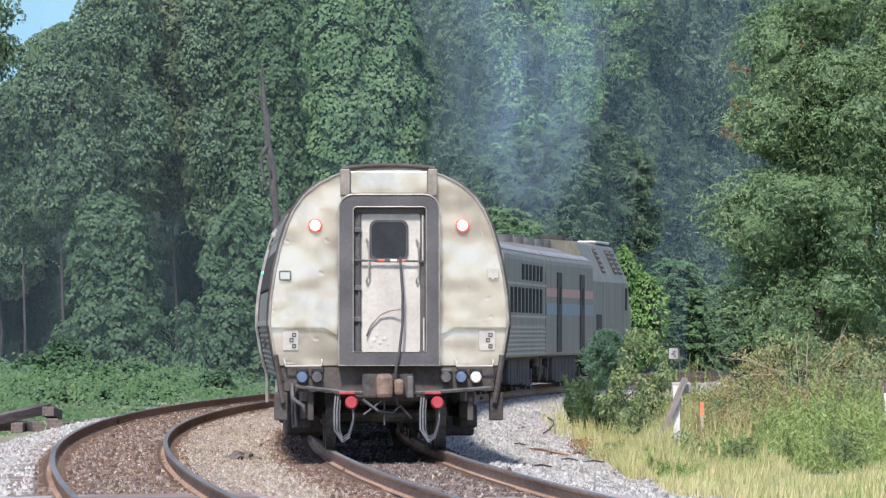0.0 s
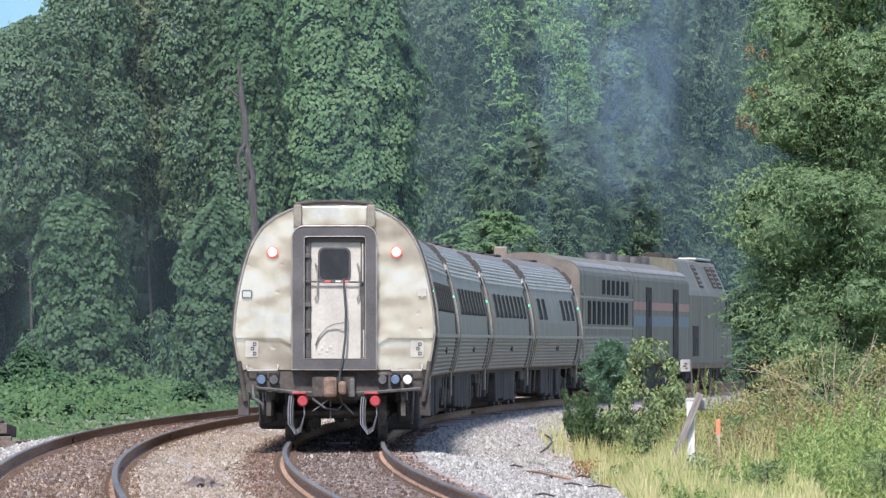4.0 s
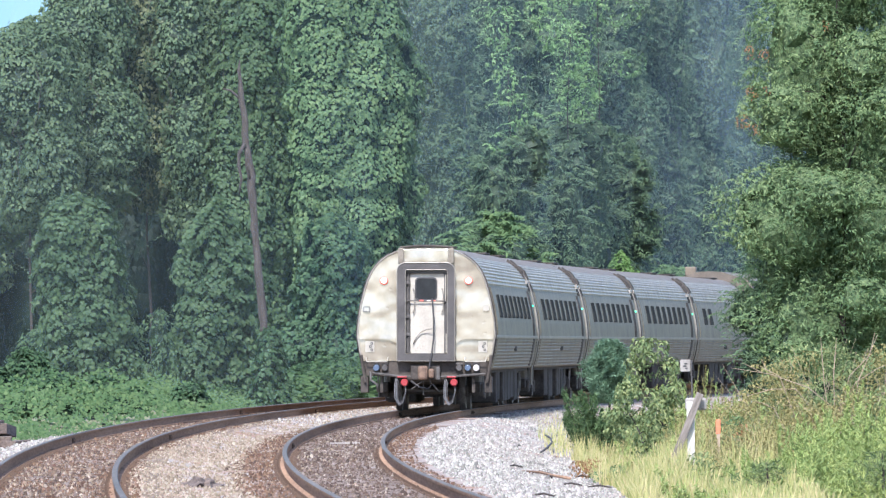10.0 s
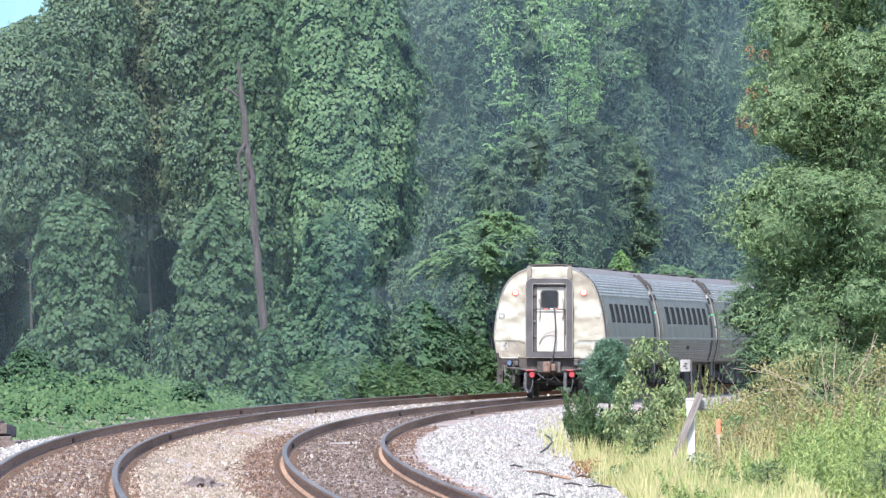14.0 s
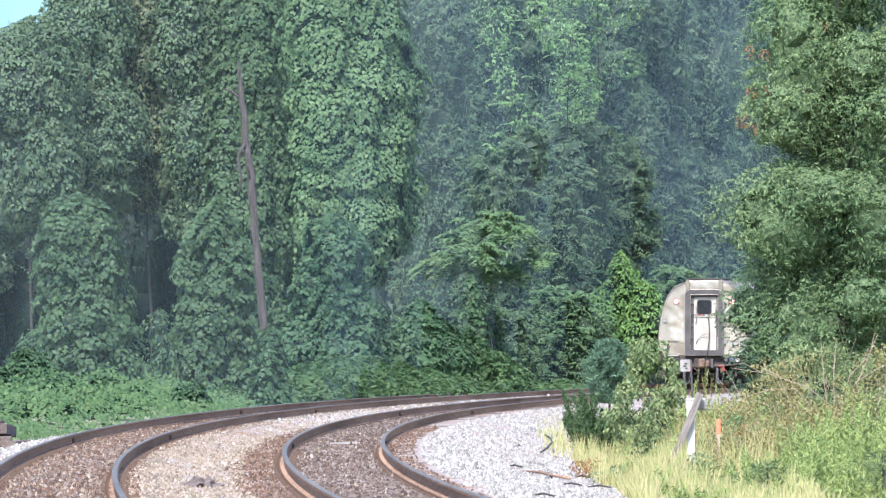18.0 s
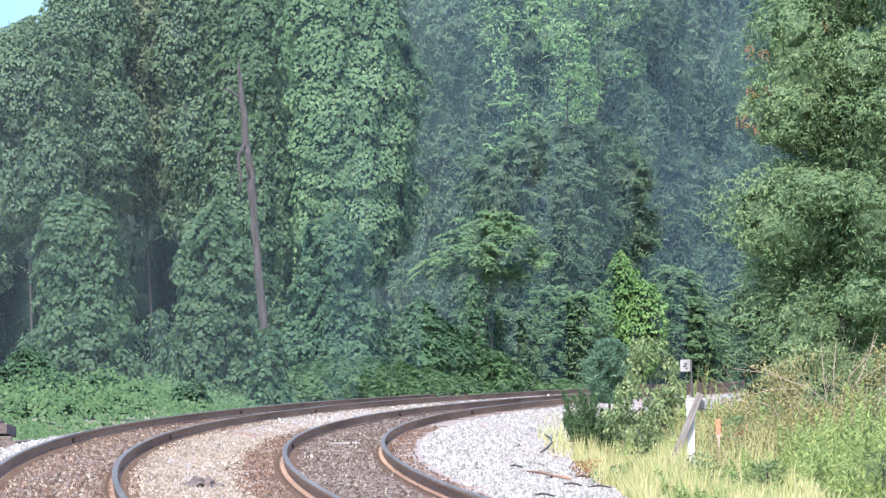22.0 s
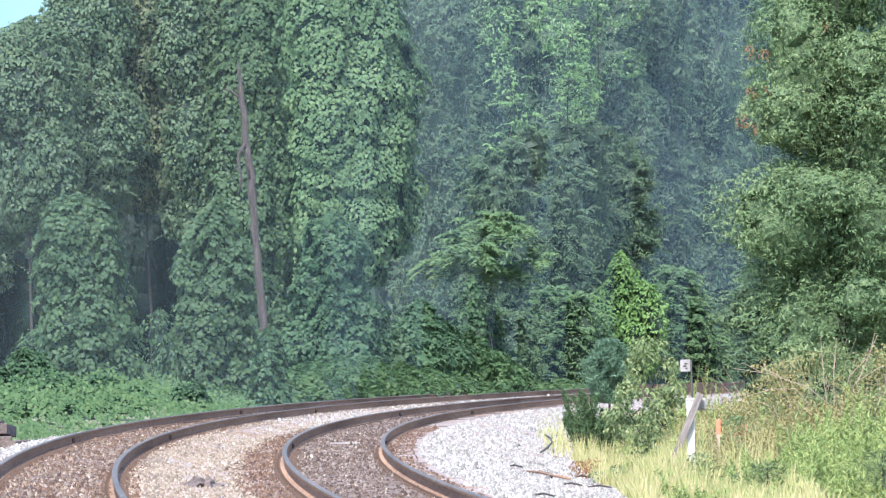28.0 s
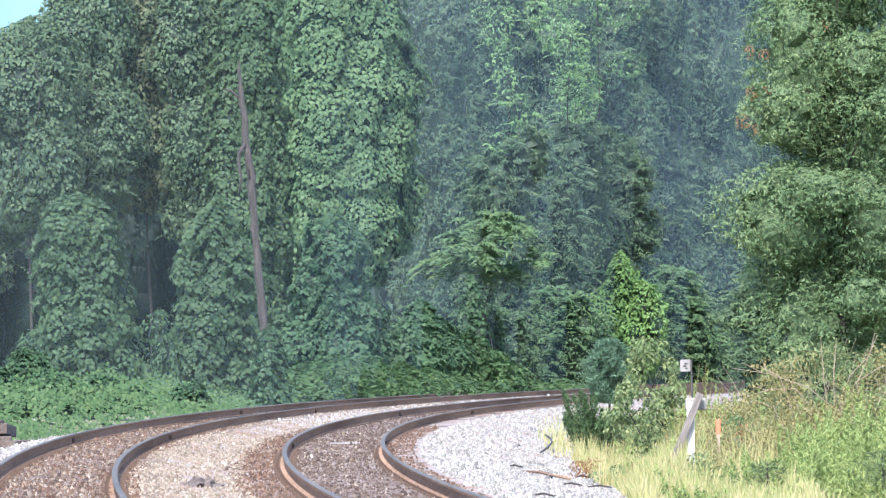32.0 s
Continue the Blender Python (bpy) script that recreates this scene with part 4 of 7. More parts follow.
def coach(name, label, windows, seed, lamp_y=12.2, spin=None):
    ob = thing(name, label, "railway coach", "cars of the train")
    half_len = 12.85
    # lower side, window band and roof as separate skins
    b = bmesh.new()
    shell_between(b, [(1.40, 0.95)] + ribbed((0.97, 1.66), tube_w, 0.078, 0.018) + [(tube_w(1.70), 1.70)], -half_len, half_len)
    part("fluted_side", b, SIDE_METAL, ob, "fluted stainless lower sides, shade put into their dark colour")
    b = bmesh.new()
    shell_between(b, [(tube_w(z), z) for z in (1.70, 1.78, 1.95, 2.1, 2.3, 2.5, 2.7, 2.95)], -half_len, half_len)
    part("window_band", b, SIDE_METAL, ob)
    for sx in (-1, 1):
        b = bmesh.new()
        box(b, sx * 1.605 - 0.022, sx * 1.605 + 0.022, -half_len, half_len, 1.69, 1.765, 0.008)
        part("belt_rail", b, BELT, ob, "dull bright belt rail")
    b = bmesh.new()
    shell_between(b, roof_half(0.017), -half_len, half_len)
    roof = part("roof", b, ROOF_METAL, ob, "corrugated stainless roof")
    b = bmesh.new()
    shell_between(b, crown_half(), -half_len, half_len)
    part("roof_crown", b, ROOF_CROWN, roof, "plain dusty grey roof top")
    for k, y in enumerate((-half_len + 0.15, half_len - 1.25)):
        if name == "rear_coach" and k == 0:
            continue
        for sx in (1, -1):
            b = bmesh.new()
            arc_band(b, 3.22, 3.66, y + 0.25, y + 0.85, 0.035, 0.05, seed + k, (sx,))
            part("end_gutter", b, UNDER, roof, "dark grimy gutter at the roof's end")
            b = bmesh.new()
            arc_band(b, 2.90, 3.08, y + 0.2, y + 0.9, 0.02, 0.02, seed + k + 5, (sx,))
            part("end_grille", b, UNDER, roof)
            b = bmesh.new()
            arc_band(b, 3.09, 3.17, y + 0.05, y + 1.0, 0.05, 0.03, seed + k + 9, (sx,))
            part("gutter_spout", b, EDGE, roof, "rubbed bright spout")
    for sx in (1, -1):
        b = bmesh.new()
        box(b, sx * 1.565 - 0.03, sx * 1.565 + 0.02, -0.5, 0.5, 1.38, 1.50, 0.01)
        part("side_vent", b, UNDER, ob, "small dark vent")
    outline = ring_of([(tube_w(z), z) for z in TUBE_Z])
    for y, sy in ((-half_len, -1), (half_len, 1)):
        if sy < 0 and name == "rear_coach":
            continue
        b = bmesh.new()
        plate(b, [(x * 0.985, z) for x, z in outline], y - sy * 0.02, y + sy * 0.002)
        part("end_wall", b, SIDE_METAL, ob)
        b = bmesh.new()
        ring_plate(b, rounded(-0.62, 0.62, 1.1, 3.4, 0.16), rounded(-0.42, 0.42, 1.25, 3.2, 0.1), y, y + sy * 0.155)
        part("gangway", b, RUBBER, ob, "black rubber gangway")
    for sx in (-1, 1):
        for y in (-half_len + 0.09, half_len - 0.09):
            b = bmesh.new()
            tube(b, [(sx * (tube_w(z) + 0.02), y, z) for z in np.linspace(0.5, 3.66, 22)], 0.034, 6)
            part("corner_post", b, UNDER if y < 0 else EDGE, ob, "dark corner post" if y < 0 else "rubbed bright corner post")
    first = None
    tilt = math.atan2(tube_w(2.3) - tube_w(2.75), 0.45)
    for sx in (1, -1):
        for y in windows:
            first0 = first
            bm = pane_mesh(1.2, 0.55) if first is None else None
            p = side_pane(bm, ob, y, 2.46, sx, tube_w(2.46) + 0.008, tilt, first)
            first = first or p
    for sx in (1, -1):
        for y in (-10.9, 10.9):
            b = bmesh.new()
            zs = np.linspace(1.0, 2.9, 12)
            rows = [[b.verts.new((sx * (tube_w(z) + d), yy, z)) for z in zs] for yy, d in ((y - 0.44, -0.02), (y - 0.42, 0.02), (y + 0.42, 0.02), (y + 0.44, -0.02))]
            for r0, r1 in zip(rows, rows[1:]):
                for k in range(11):
                    b.faces.new((r0[k], r0[k + 1], r1[k + 1], r1[k]))
            part("side_door", b, UNDER if y > 0 else SIDE_METAL, ob, "steel side door")
        b = bmesh.new()
        box(b, sx * 1.52 - 0.03, sx * 1.52 + 0.02, lamp_y - 0.022, lamp_y + 0.022, 2.515, 2.555, 0.012)
        part("side_lamp", b, LAMP_GREEN, ob, "lit green side lamp")
    for y in (-9.0, 9.0):
        b = bmesh.new()
        box(b, -0.5, 0.5, y - 1.1, y + 1.1, 3.82, 3.87, 0.02)
        part("roof_hatch", b, UNDER, ob)
    under_gear(ob, seed)
    for y in (-9.07, 9.07):
        bogie(ob, y, seed, spin if y < 0 else None)
    return ob


COACH_WINDOWS = [float(y) for y in np.linspace(-8.4, 8.4, 8)]
CAFE_WINDOWS = [y for y in COACH_WINDOWS if y < -4.3 or y > 1.5]


def rear_end(ob):
    """The dented end sheet of the last coach with its gangway door, lamps, sockets, coupler and hoses."""
    Y = -12.85
    outline = ring_of([(tube_w(z), z) for z in (1.16, *TUBE_Z[2:])])
    b = bmesh.new()
    plate(b, [(x * 0.995, z) for x, z in outline], Y, Y + 0.03)
    part("end_sheet", b, END_METAL, ob, "dented cream-silver end sheet")
    rim = [Vector((x * 1.004, Y - 0.015, z)) for x, z in ring_of([(tube_w(z), z) for z in np.linspace(1.1, 3.80, 30)] + [(0.40, 3.81)])]
    b = bmesh.new()
    tube(b, rim, 0.017, 6)
    part("end_rim", b, EDGE, ob, "rubbed bright edge strip")
    # gangway frame with round shoulders
    outer, inner = rounded(-0.68, 0.68, 1.15, 3.46, 0.2, 6, False), rounded(-0.48, 0.50, 1.34, 3.29, 0.05, 6, False)
    b = bmesh.new()
    ring_plate(b, outer, inner, Y - 0.19, Y - 0.01)
    part("gangway_frame", b, GREY_PAINT, ob, "broad dark grey gangway frame")
    b = bmesh.new()
    edge = [Vector((x, Y - 0.195, z)) for x, z in rounded(-0.675, 0.675, 1.16, 3.455, 0.2, 6, False)]
    tube(b, edge + edge[:1], 0.013, 5)
    part("frame_edge", b, EDGE, ob, "rubbed bright edge")
    b = bmesh.new()
    edge = [Vector((x, Y - 0.192, z)) for x, z in rounded(-0.48, 0.50, 1.34, 3.29, 0.05, 6, False)]
    tube(b, edge + edge[:1], 0.008, 5)
    part("frame_inner_edge", b, EDGE, ob, "rubbed bright inner edge")
    for x, z0, z1, lab in ((0.455, 2.55, 3.18, "pale hinge strip"), (0.47, 1.36, 1.8, "pale hinge strip"), (-0.40, 1.36, 3.2, "thin upright pipe")):
        b = bmesh.new()
        tube(b, [(x, Y - 0.10, z0), (x, Y - 0.10, z1)], 0.013, 6)
        part("jamb_strip", b, NOTICE if x > 0 else DARK_CAP, ob, lab)
    b = bmesh.new()
    for x0, x1 in ((-0.47, -0.37), (0.42, 0.49)):
        box(b, x0, x1, Y - 0.08, Y - 0.02, 1.35, 3.28, 0.01)
    part("door_jamb", b, DARK_CAP, ob)
    b = bmesh.new()
    plate(b, rounded(-0.37, 0.42, 1.34, 3.2, 0.04), Y - 0.05, Y - 0.015)
    door = part("end_door", b, DOOR_PAINT, ob, "scuffed pale end door")
    b = bmesh.new()
    plate(b, rounded(-0.235, 0.235, 2.60, 3.09, 0.09), Y - 0.066, Y - 0.051)
    part("door_window", b, DOOR_GLASS, door, "dark rounded door window")
    b = bmesh.new()
    ring_plate(b, rounded(-0.262, 0.262, 2.575, 3.115, 0.10), rounded(-0.232, 0.232, 2.603, 3.087, 0.085), Y - 0.075, Y - 0.05)
    part("window_gasket", b, RUBBER, door)
    for sx in (-0.30, 0.37):
        b = bmesh.new()
        tube(b, [(sx, Y - 0.06, 2.86), (sx, Y - 0.12, 2.84), (sx + 0.03, Y - 0.12, 2.8), (sx + 0.03, Y - 0.12, 2.36), (sx, Y - 0.12, 2.31), (sx, Y - 0.06, 2.30)], 0.013, 6)
        part("handrail", b, EDGE, ob, "bent pale handrail")
    b = bmesh.new()
    tube(b, [(-0.46, Y - 0.12, 2.57), (0.46, Y - 0.12, 2.56)], 0.014, 6)
    part("safety_bar", b, DARK_CAP, ob, "bar across the end door")
    for i, x in enumerate((-0.15, 0.02, 0.13)):
        b = bmesh.new()
        tube(b, [(x, Y - 0.12, 2.57), (x + 0.09, Y - 0.12, 2.568)], 0.018, 6)
        part("bar_marking", b, RED_MARK if i != 1 else WHITE_PLATE, ob)
    for x, z in ((-0.43, 2.98), (-0.43, 2.2), (-0.43, 1.78)):
        b = bmesh.new()
        box(b, x - 0.05, x + 0.06, Y - 0.13, Y - 0.06, z - 0.035, z + 0.035, 0.01)
        part("latch", b, DARK_CAP, ob)
    # cable down the door
    b = bmesh.new()
    tube(b, [(0.15, Y - 0.15, 2.62), (0.16, Y - 0.2, 2.45), (0.185, Y - 0.2, 2.1), (0.18, Y - 0.2, 1.7), (0.14, Y - 0.22, 1.35), (0.09, Y - 0.24, 1.1), (0.07, Y - 0.22, 0.8), (0.12, Y - 0.15, 0.62)], 0.019, 7)
    part("jumper_cable", b, RUBBER, ob, "black cable hanging down the door", True)
    b = bmesh.new()
    tube(b, [(0.17, Y - 0.2, 1.92), (0.02, Y - 0.13, 1.9), (-0.12, Y - 0.1, 1.84), (-0.24, Y - 0.09, 1.7), (-0.3, Y - 0.09, 1.55)], 0.012, 6)
    part("thin_cable", b, EDGE, ob, "thin pale cable", True)
    for i, (x, z, r) in enumerate(((-0.2, 1.5, 0.03), (-0.12, 1.46, 0.028), (-0.16, 1.56, 0.024), (-0.06, 1.52, 0.03), (-0.24, 1.42, 0.026), (-0.02, 1.44, 0.02))):
        b = bmesh.new()
        bmesh.ops.create_icosphere(b, subdivisions=2, radius=r, matrix=Matrix.Translation((x, Y - 0.05, z)) @ Matrix.Diagonal((1, 0.22, 1, 1)))
        part("door_dent", b, DOOR_PAINT, door)
    # roof fairing over the gangway
    b = bmesh.new()
    box(b, -0.47, 0.49, Y - 0.10, Y - 0.02, 3.2, 3.29, 0.01)
    part("door_header", b, GREY_PAINT, ob)
    b = bmesh.new()
    box(b, -0.52, 0.52, Y - 0.06, Y, 3.47, 3.77, 0.01)
    part("upper_panel", b, END_METAL, ob, "pale panel above the gangway")
    for x0, x1 in ((-0.65, -0.52), (0.52, 0.65)):
        b = bmesh.new()
        box(b, x0, x1, Y - 0.13, Y, 3.44, 3.80, 0.015)
        part("upper_bracket", b, BELT, ob)
    b = bmesh.new()
    tube(b, [(x, Y - 0.06, 3.81 + 0.04 * (1 - (x / 0.62) ** 2)) for x in np.linspace(-0.62, 0.62, 9)], 0.028, 8)
    part("rain_cap", b, BEAM, ob, "rain cap at the roof edge")
    for sx in (-1, 1):
        b = bmesh.new()
        disc(b, sx * 0.99, Y - 0.05, Y, 3.04, 0.094, 22, 0.02)
        ml = part("marker_lamp", b, LAMP_RED, ob, "lit red marker lamp", True)
        b = bmesh.new()
        disc(b, sx * 0.99, Y - 0.075, Y - 0.05, 3.04, 0.072, 20, 0.03)
        part("lens", b, LAMP_WHITE, ml, "glowing white-red lens", True)
        # ledge that slopes down to the gangway
        b = bmesh.new()
        pts = [(sx * x, z) for x, z in ((1.585, 1.78), (0.88, 1.78), (0.69, 1.66), (0.69, 1.56), (0.87, 1.67), (1.58, 1.67))]
        plate(b, pts if sx > 0 else pts[::-1], Y - 0.06, Y)
        part("end_ledge", b, END_METAL, ob, "bent metal ledge")
        b = bmesh.new()
        plate(b, rounded(sx * 1.32 - 0.105, sx * 1.32 + 0.105, 1.365, 1.63, 0.025), Y - 0.02, Y)
        pl = part("notice_plate", b, NOTICE, ob, "white enamel notice plate with symbols")
        for z in (1.57, 1.50, 1.42):
            b = bmesh.new()
            x = sx * 1.32 + (0.045 if z != 1.5 else 0.01)
            ring_plate(b, rounded(x - 0.026, x + 0.03, z - 0.028, z + 0.028, 0.008, 2), rounded(x - 0.012, x + 0.016, z - 0.012, z + 0.012, 0.004, 2), Y - 0.028, Y - 0.02)
            part("symbol", b, BLACK_MARK, pl)
        b = bmesh.new()
        tube(b, [(sx * 0.9, Y, 1.24), (sx * 0.9, Y - 0.09, 1.22), (sx * 0.91, Y - 0.1, 1.15), (sx * 1.39, Y - 0.1, 1.15), (sx * 1.4, Y - 0.09, 1.22), (sx * 1.4, Y, 1.24)], 0.015, 6)
        part("grab_rail", b, NOTICE, ob, "pale bent grab rail", True)
        b = bmesh.new()
        tube(b, [(sx * 1.52, Y - 0.02, 1.3), (sx * 1.47, Y - 0.03, 0.95), (sx * 1.42, Y - 0.03, 0.66)], [0.035, 0.04, 0.035], 6)
        part("corner_strip", b, BEAM, ob)
        b = bmesh.new()
        box(b, sx * 1.45 - 0.09, sx * 1.45 + 0.09, Y + 0.02, Y + 0.5, 0.42, 0.80, 0.02)
        part("step_box", b, UNDER, ob)
    b = bmesh.new()
    plate(b, rounded(-1.47, -1.32, 2.31, 2.43, 0.02), Y - 0.03, Y)
    hatch = part("hatch", b, END_METAL, ob, "small square hatch")
    b = bmesh.new()
    ring_plate(b, rounded(-1.475, -1.315, 2.305, 2.435, 0.02), rounded(-1.46, -1.33, 2.32, 2.42, 0.015), Y - 0.038, Y - 0.03)
    part("hatch_rim", b, DARK_CAP, hatch)
    b = bmesh.new()
    plate(b, [(1.33, 2.34), (1.38, 2.34), (1.40, 2.31), (1.42, 2.34), (1.47, 2.34), (1.47, 2.46), (1.33, 2.46)], Y - 0.05, Y)
    part("lamp_bracket", b, NOTICE, ob, "pale lamp bracket")
    # buffer beam and what hangs on it
    b = bmesh.new()
    plate(b, [(-1.46, 1.17), (1.46, 1.17), (1.40, 0.82), (0.75, 0.79), (0.45, 0.68), (-0.45, 0.68), (-0.75, 0.79), (-1.40, 0.82)], Y + 0.02, Y + 0.2)
    part("buffer_beam", b, BEAM, ob, "dusty grey-brown buffer beam")
    b = bmesh.new()
    tube(b, [(-1.25, Y - 0.05, 0.88), (-0.6, Y - 0.06, 0.8), (0.0, Y - 0.06, 0.78), (0.6, Y - 0.06, 0.8), (1.38, Y - 0.05, 0.86)], 0.028, 6)
    part("uncoupling_rod", b, DARK_CAP, ob, "bent uncoupling rod")
    for x, mat, lab in ((-1.165, BLUE_CAP, "blue capped cable socket"), (-0.965, DARK_CAP, ""), (0.77, DARK_CAP, ""), (0.97, BLUE_CAP, "blue capped cable socket"), (1.17, WHITE_CAP, "white capped cable socket")):
        b = bmesh.new()
        disc(b, x, Y - 0.12, Y + 0.02, 1.0, 0.078, 18, 0.015)
        so = part("cable_socket", b, mat, ob, lab)
        b = bmesh.new()
        box(b, x - 0.08, x + 0.08, Y - 0.06, Y + 0.02, 1.07, 1.115, 0.01)
        part("socket_lid_hinge", b, DARK_CAP, so)
    b = bmesh.new()
    box(b, -0.36, 0.33, Y - 0.12, Y + 0.05, 0.72, 1.06, 0.03)
    part("draft_gear", b, UNDER, ob)
    b = bmesh.new()
    box(b, -0.18, 0.05, Y - 0.42, Y - 0.1, 0.72, 1.05, 0.06)
    cp = part("coupler", b, RUST_IRON, ob, "rust-brown knuckle coupler")
    b = bmesh.new()
    box(b, 0.06, 0.20, Y - 0.36, Y - 0.1, 0.76, 0.98, 0.05)
    part("coupler_jaw", b, RUST_IRON, cp)
    b = bmesh.new()
    box(b, 0.24, 0.33, Y - 0.2, Y, 0.72, 1.02, 0.02)
    part("coupler_guide", b, DARK_CAP, cp)
    for x, sx in ((-0.505, -1), (0.65, 1)):
        b = bmesh.new()
        disc(b, x, Y - 0.2, Y - 0.08, 0.66, 0.088, 16, 0.02)
        gh = part("hose_cover", b, RED_CAP, ob, "bright red hose cover")
        b = bmesh.new()
        box(b, x - 0.17, x + 0.05, Y - 0.12, Y, 0.77, 0.81, 0.01)
        part("red_bracket", b, RED_CAP, gh)
        for i in range(3):
            b = bmesh.new()
            w = 0.14 + 0.035 * i
            tube(b, [(x + 0.03 - 0.01 * i, Y - 0.1, 0.66), (x + 0.03, Y - 0.13, 0.45), (x - 0.03, Y - 0.14, 0.25 - 0.03 * i), (x - 0.12, Y - 0.13, 0.19 - 0.03 * i), (x - w - 0.02, Y - 0.12, 0.30), (x - w - 0.02, Y - 0.1, 0.55), (x - w, Y - 0.02, 0.76)], 0.014, 6)
            part("brake_hose", b, GREY_HOSE if i else RUBBER, gh, "looped grey hose", True)
    b = bmesh.new()
    tube(b, [(-0.35, Y - 0.1, 0.7), (-0.15, Y - 0.15, 0.55), (0.05, Y - 0.15, 0.52), (0.15, Y - 0.12, 0.62), (0.3, Y - 0.1, 0.44)], 0.022, 6)
    part("slack_hose", b, RUBBER, ob, smooth=True)
    b = bmesh.new()
    tube(b, [(-0.1, Y - 0.1, 0.68), (-0.34, Y - 0.12, 0.5)], 0.014, 6)
    tube(b, [(-0.06, Y - 0.1, 0.7), (-0.06, Y - 0.12, 0.36)], 0.012, 6)
    part("lever", b, DARK_CAP, ob)
    b = bmesh.new()
    tube(b, [(-1.3, Y - 0.02, 0.92), (-1.3, Y - 0.06, 0.72), (-1.15, Y - 0.06, 0.62), (-1.13, Y - 0.02, 0.45)], 0.03, 7)
    part("air_pipe", b, DARK_CAP, ob, smooth=True)
    for x in (-1.05, 1.1):
        b = bmesh.new()
        box(b, x - 0.04, x + 0.04, Y + 0.1, Y + 0.2, 0.42, 0.85, 0.01)
        part("beam_bracket", b, UNDER, ob)


def tall_half(top, shoulder, w):
    """A flat-sided car: plumb side, round shoulders, shallow roof."""
    pts = [(w - 0.06, 0.9), (w, 1.1), (w, shoulder)]
    for a in np.linspace(0, 90, 7)[1:]:
        pts.append((w - 0.55 + 0.55 * math.cos(radians(a)), shoulder + 0.42 * math.sin(radians(a))))
    return pts + [(0.4, top - 0.02), (0.0, top)]


def sleeping_car():
    ob = thing("sleeping_car", "tall silver-grey sleeping car with two rows of dark windows", "railway car", "cars of the train")
    b = bmesh.new()
    shell_between(b, [(1.50, 0.95)] + ribbed((0.98, 1.78), lambda z: 1.53, 0.115, 0.014) + [(1.53, 1.8)], -12.85, 12.85)
    part("fluted_side", b, SIDE_METAL, ob, "fluted lower sides, shade put into their dark colour")
    half = tall_half(4.12, 3.5, 1.53)
    b = bmesh.new()
    shell_between(b, [(1.53, 1.8), (1.53, 2.4), (1.53, 3.0)] + half[2:], -12.85, 12.85)
    part("body", b, SILVER_PAINT, ob, smooth=False)
    # pale band on the shoulder paints the roof edge's highlight
    for sx in (1, -1):
        b = bmesh.new()
        for a0, a1 in ((34, 44), (44, 54), (54, 64)):
            ring = [(sx * (0.98 + 0.562 * math.cos(radians(a))), 3.5 + 0.432 * math.sin(radians(a))) for a in (a0, a1)]
            b.faces.new([b.verts.new((x, y, z)) for (x, z), y in ((ring[0], -12.8), (ring[1], -12.8), (ring[1], 12.8), (ring[0], 12.8))])
        part("eave_highlight", b, BELT, ob, "pale strip that paints the highlight along the roof edge")
    for y, sy in ((-12.85, -1), (12.85, 1)):
        b = bmesh.new()
        plate(b, ring_of(half), y - sy * 0.02, y + sy * 0.002)
        part("end_wall", b, CAR_END if sy < 0 else SILVER_PAINT, ob, "brown end wall")
        b = bmesh.new()
        ring_plate(b, rounded(-0.62, 0.62, 1.1, 3.4, 0.16), rounded(-0.42, 0.42, 1.25, 3.2, 0.1), y, y + sy * 0.155)
        part("gangway", b, RUBBER, ob)
    for sx in (-1, 1):
        for z in (2.02, 2.88):
            b = bmesh.new()
            box(b, sx * 1.535 - 0.02, sx * 1.535 + 0.02, -12.8, 12.8, z - 0.03, z + 0.03)
            part("belt_rail", b, BELT, ob)
    lo = up = None
    for sx in (1, -1):
        for y in np.linspace(-8.6, 9.6, 9):
            p = side_pane(pane_mesh(1.2, 0.66) if lo is None else None, ob, y, 2.45, sx, 1.537, 0.0, lo)
            lo = lo or p
        for y in np.linspace(-1.8, 9.8, 6):
            p = side_pane(pane_mesh(1.2, 0.42) if up is None else None, ob, y, 3.2, sx, 1.537, 0.0, up)
            up = up or p
        b = bmesh.new()
        box(b, sx * 1.54 - 0.012, sx * 1.54 + 0.012, -11.6, -10.8, 1.1, 3.0, 0.006)
        part("side_door", b, SIDE_METAL, ob)
    b = bmesh.new()
    box(b, -0.9, -0.52, -12.5, -12.0, 3.98, 4.28, 0.03)
    part("roof_box", b, CREAM, ob, "cream box on the roof")
    under_gear(ob, 91)
    for y in (-9.07, 9.07):
        bogie(ob, y)
    return ob


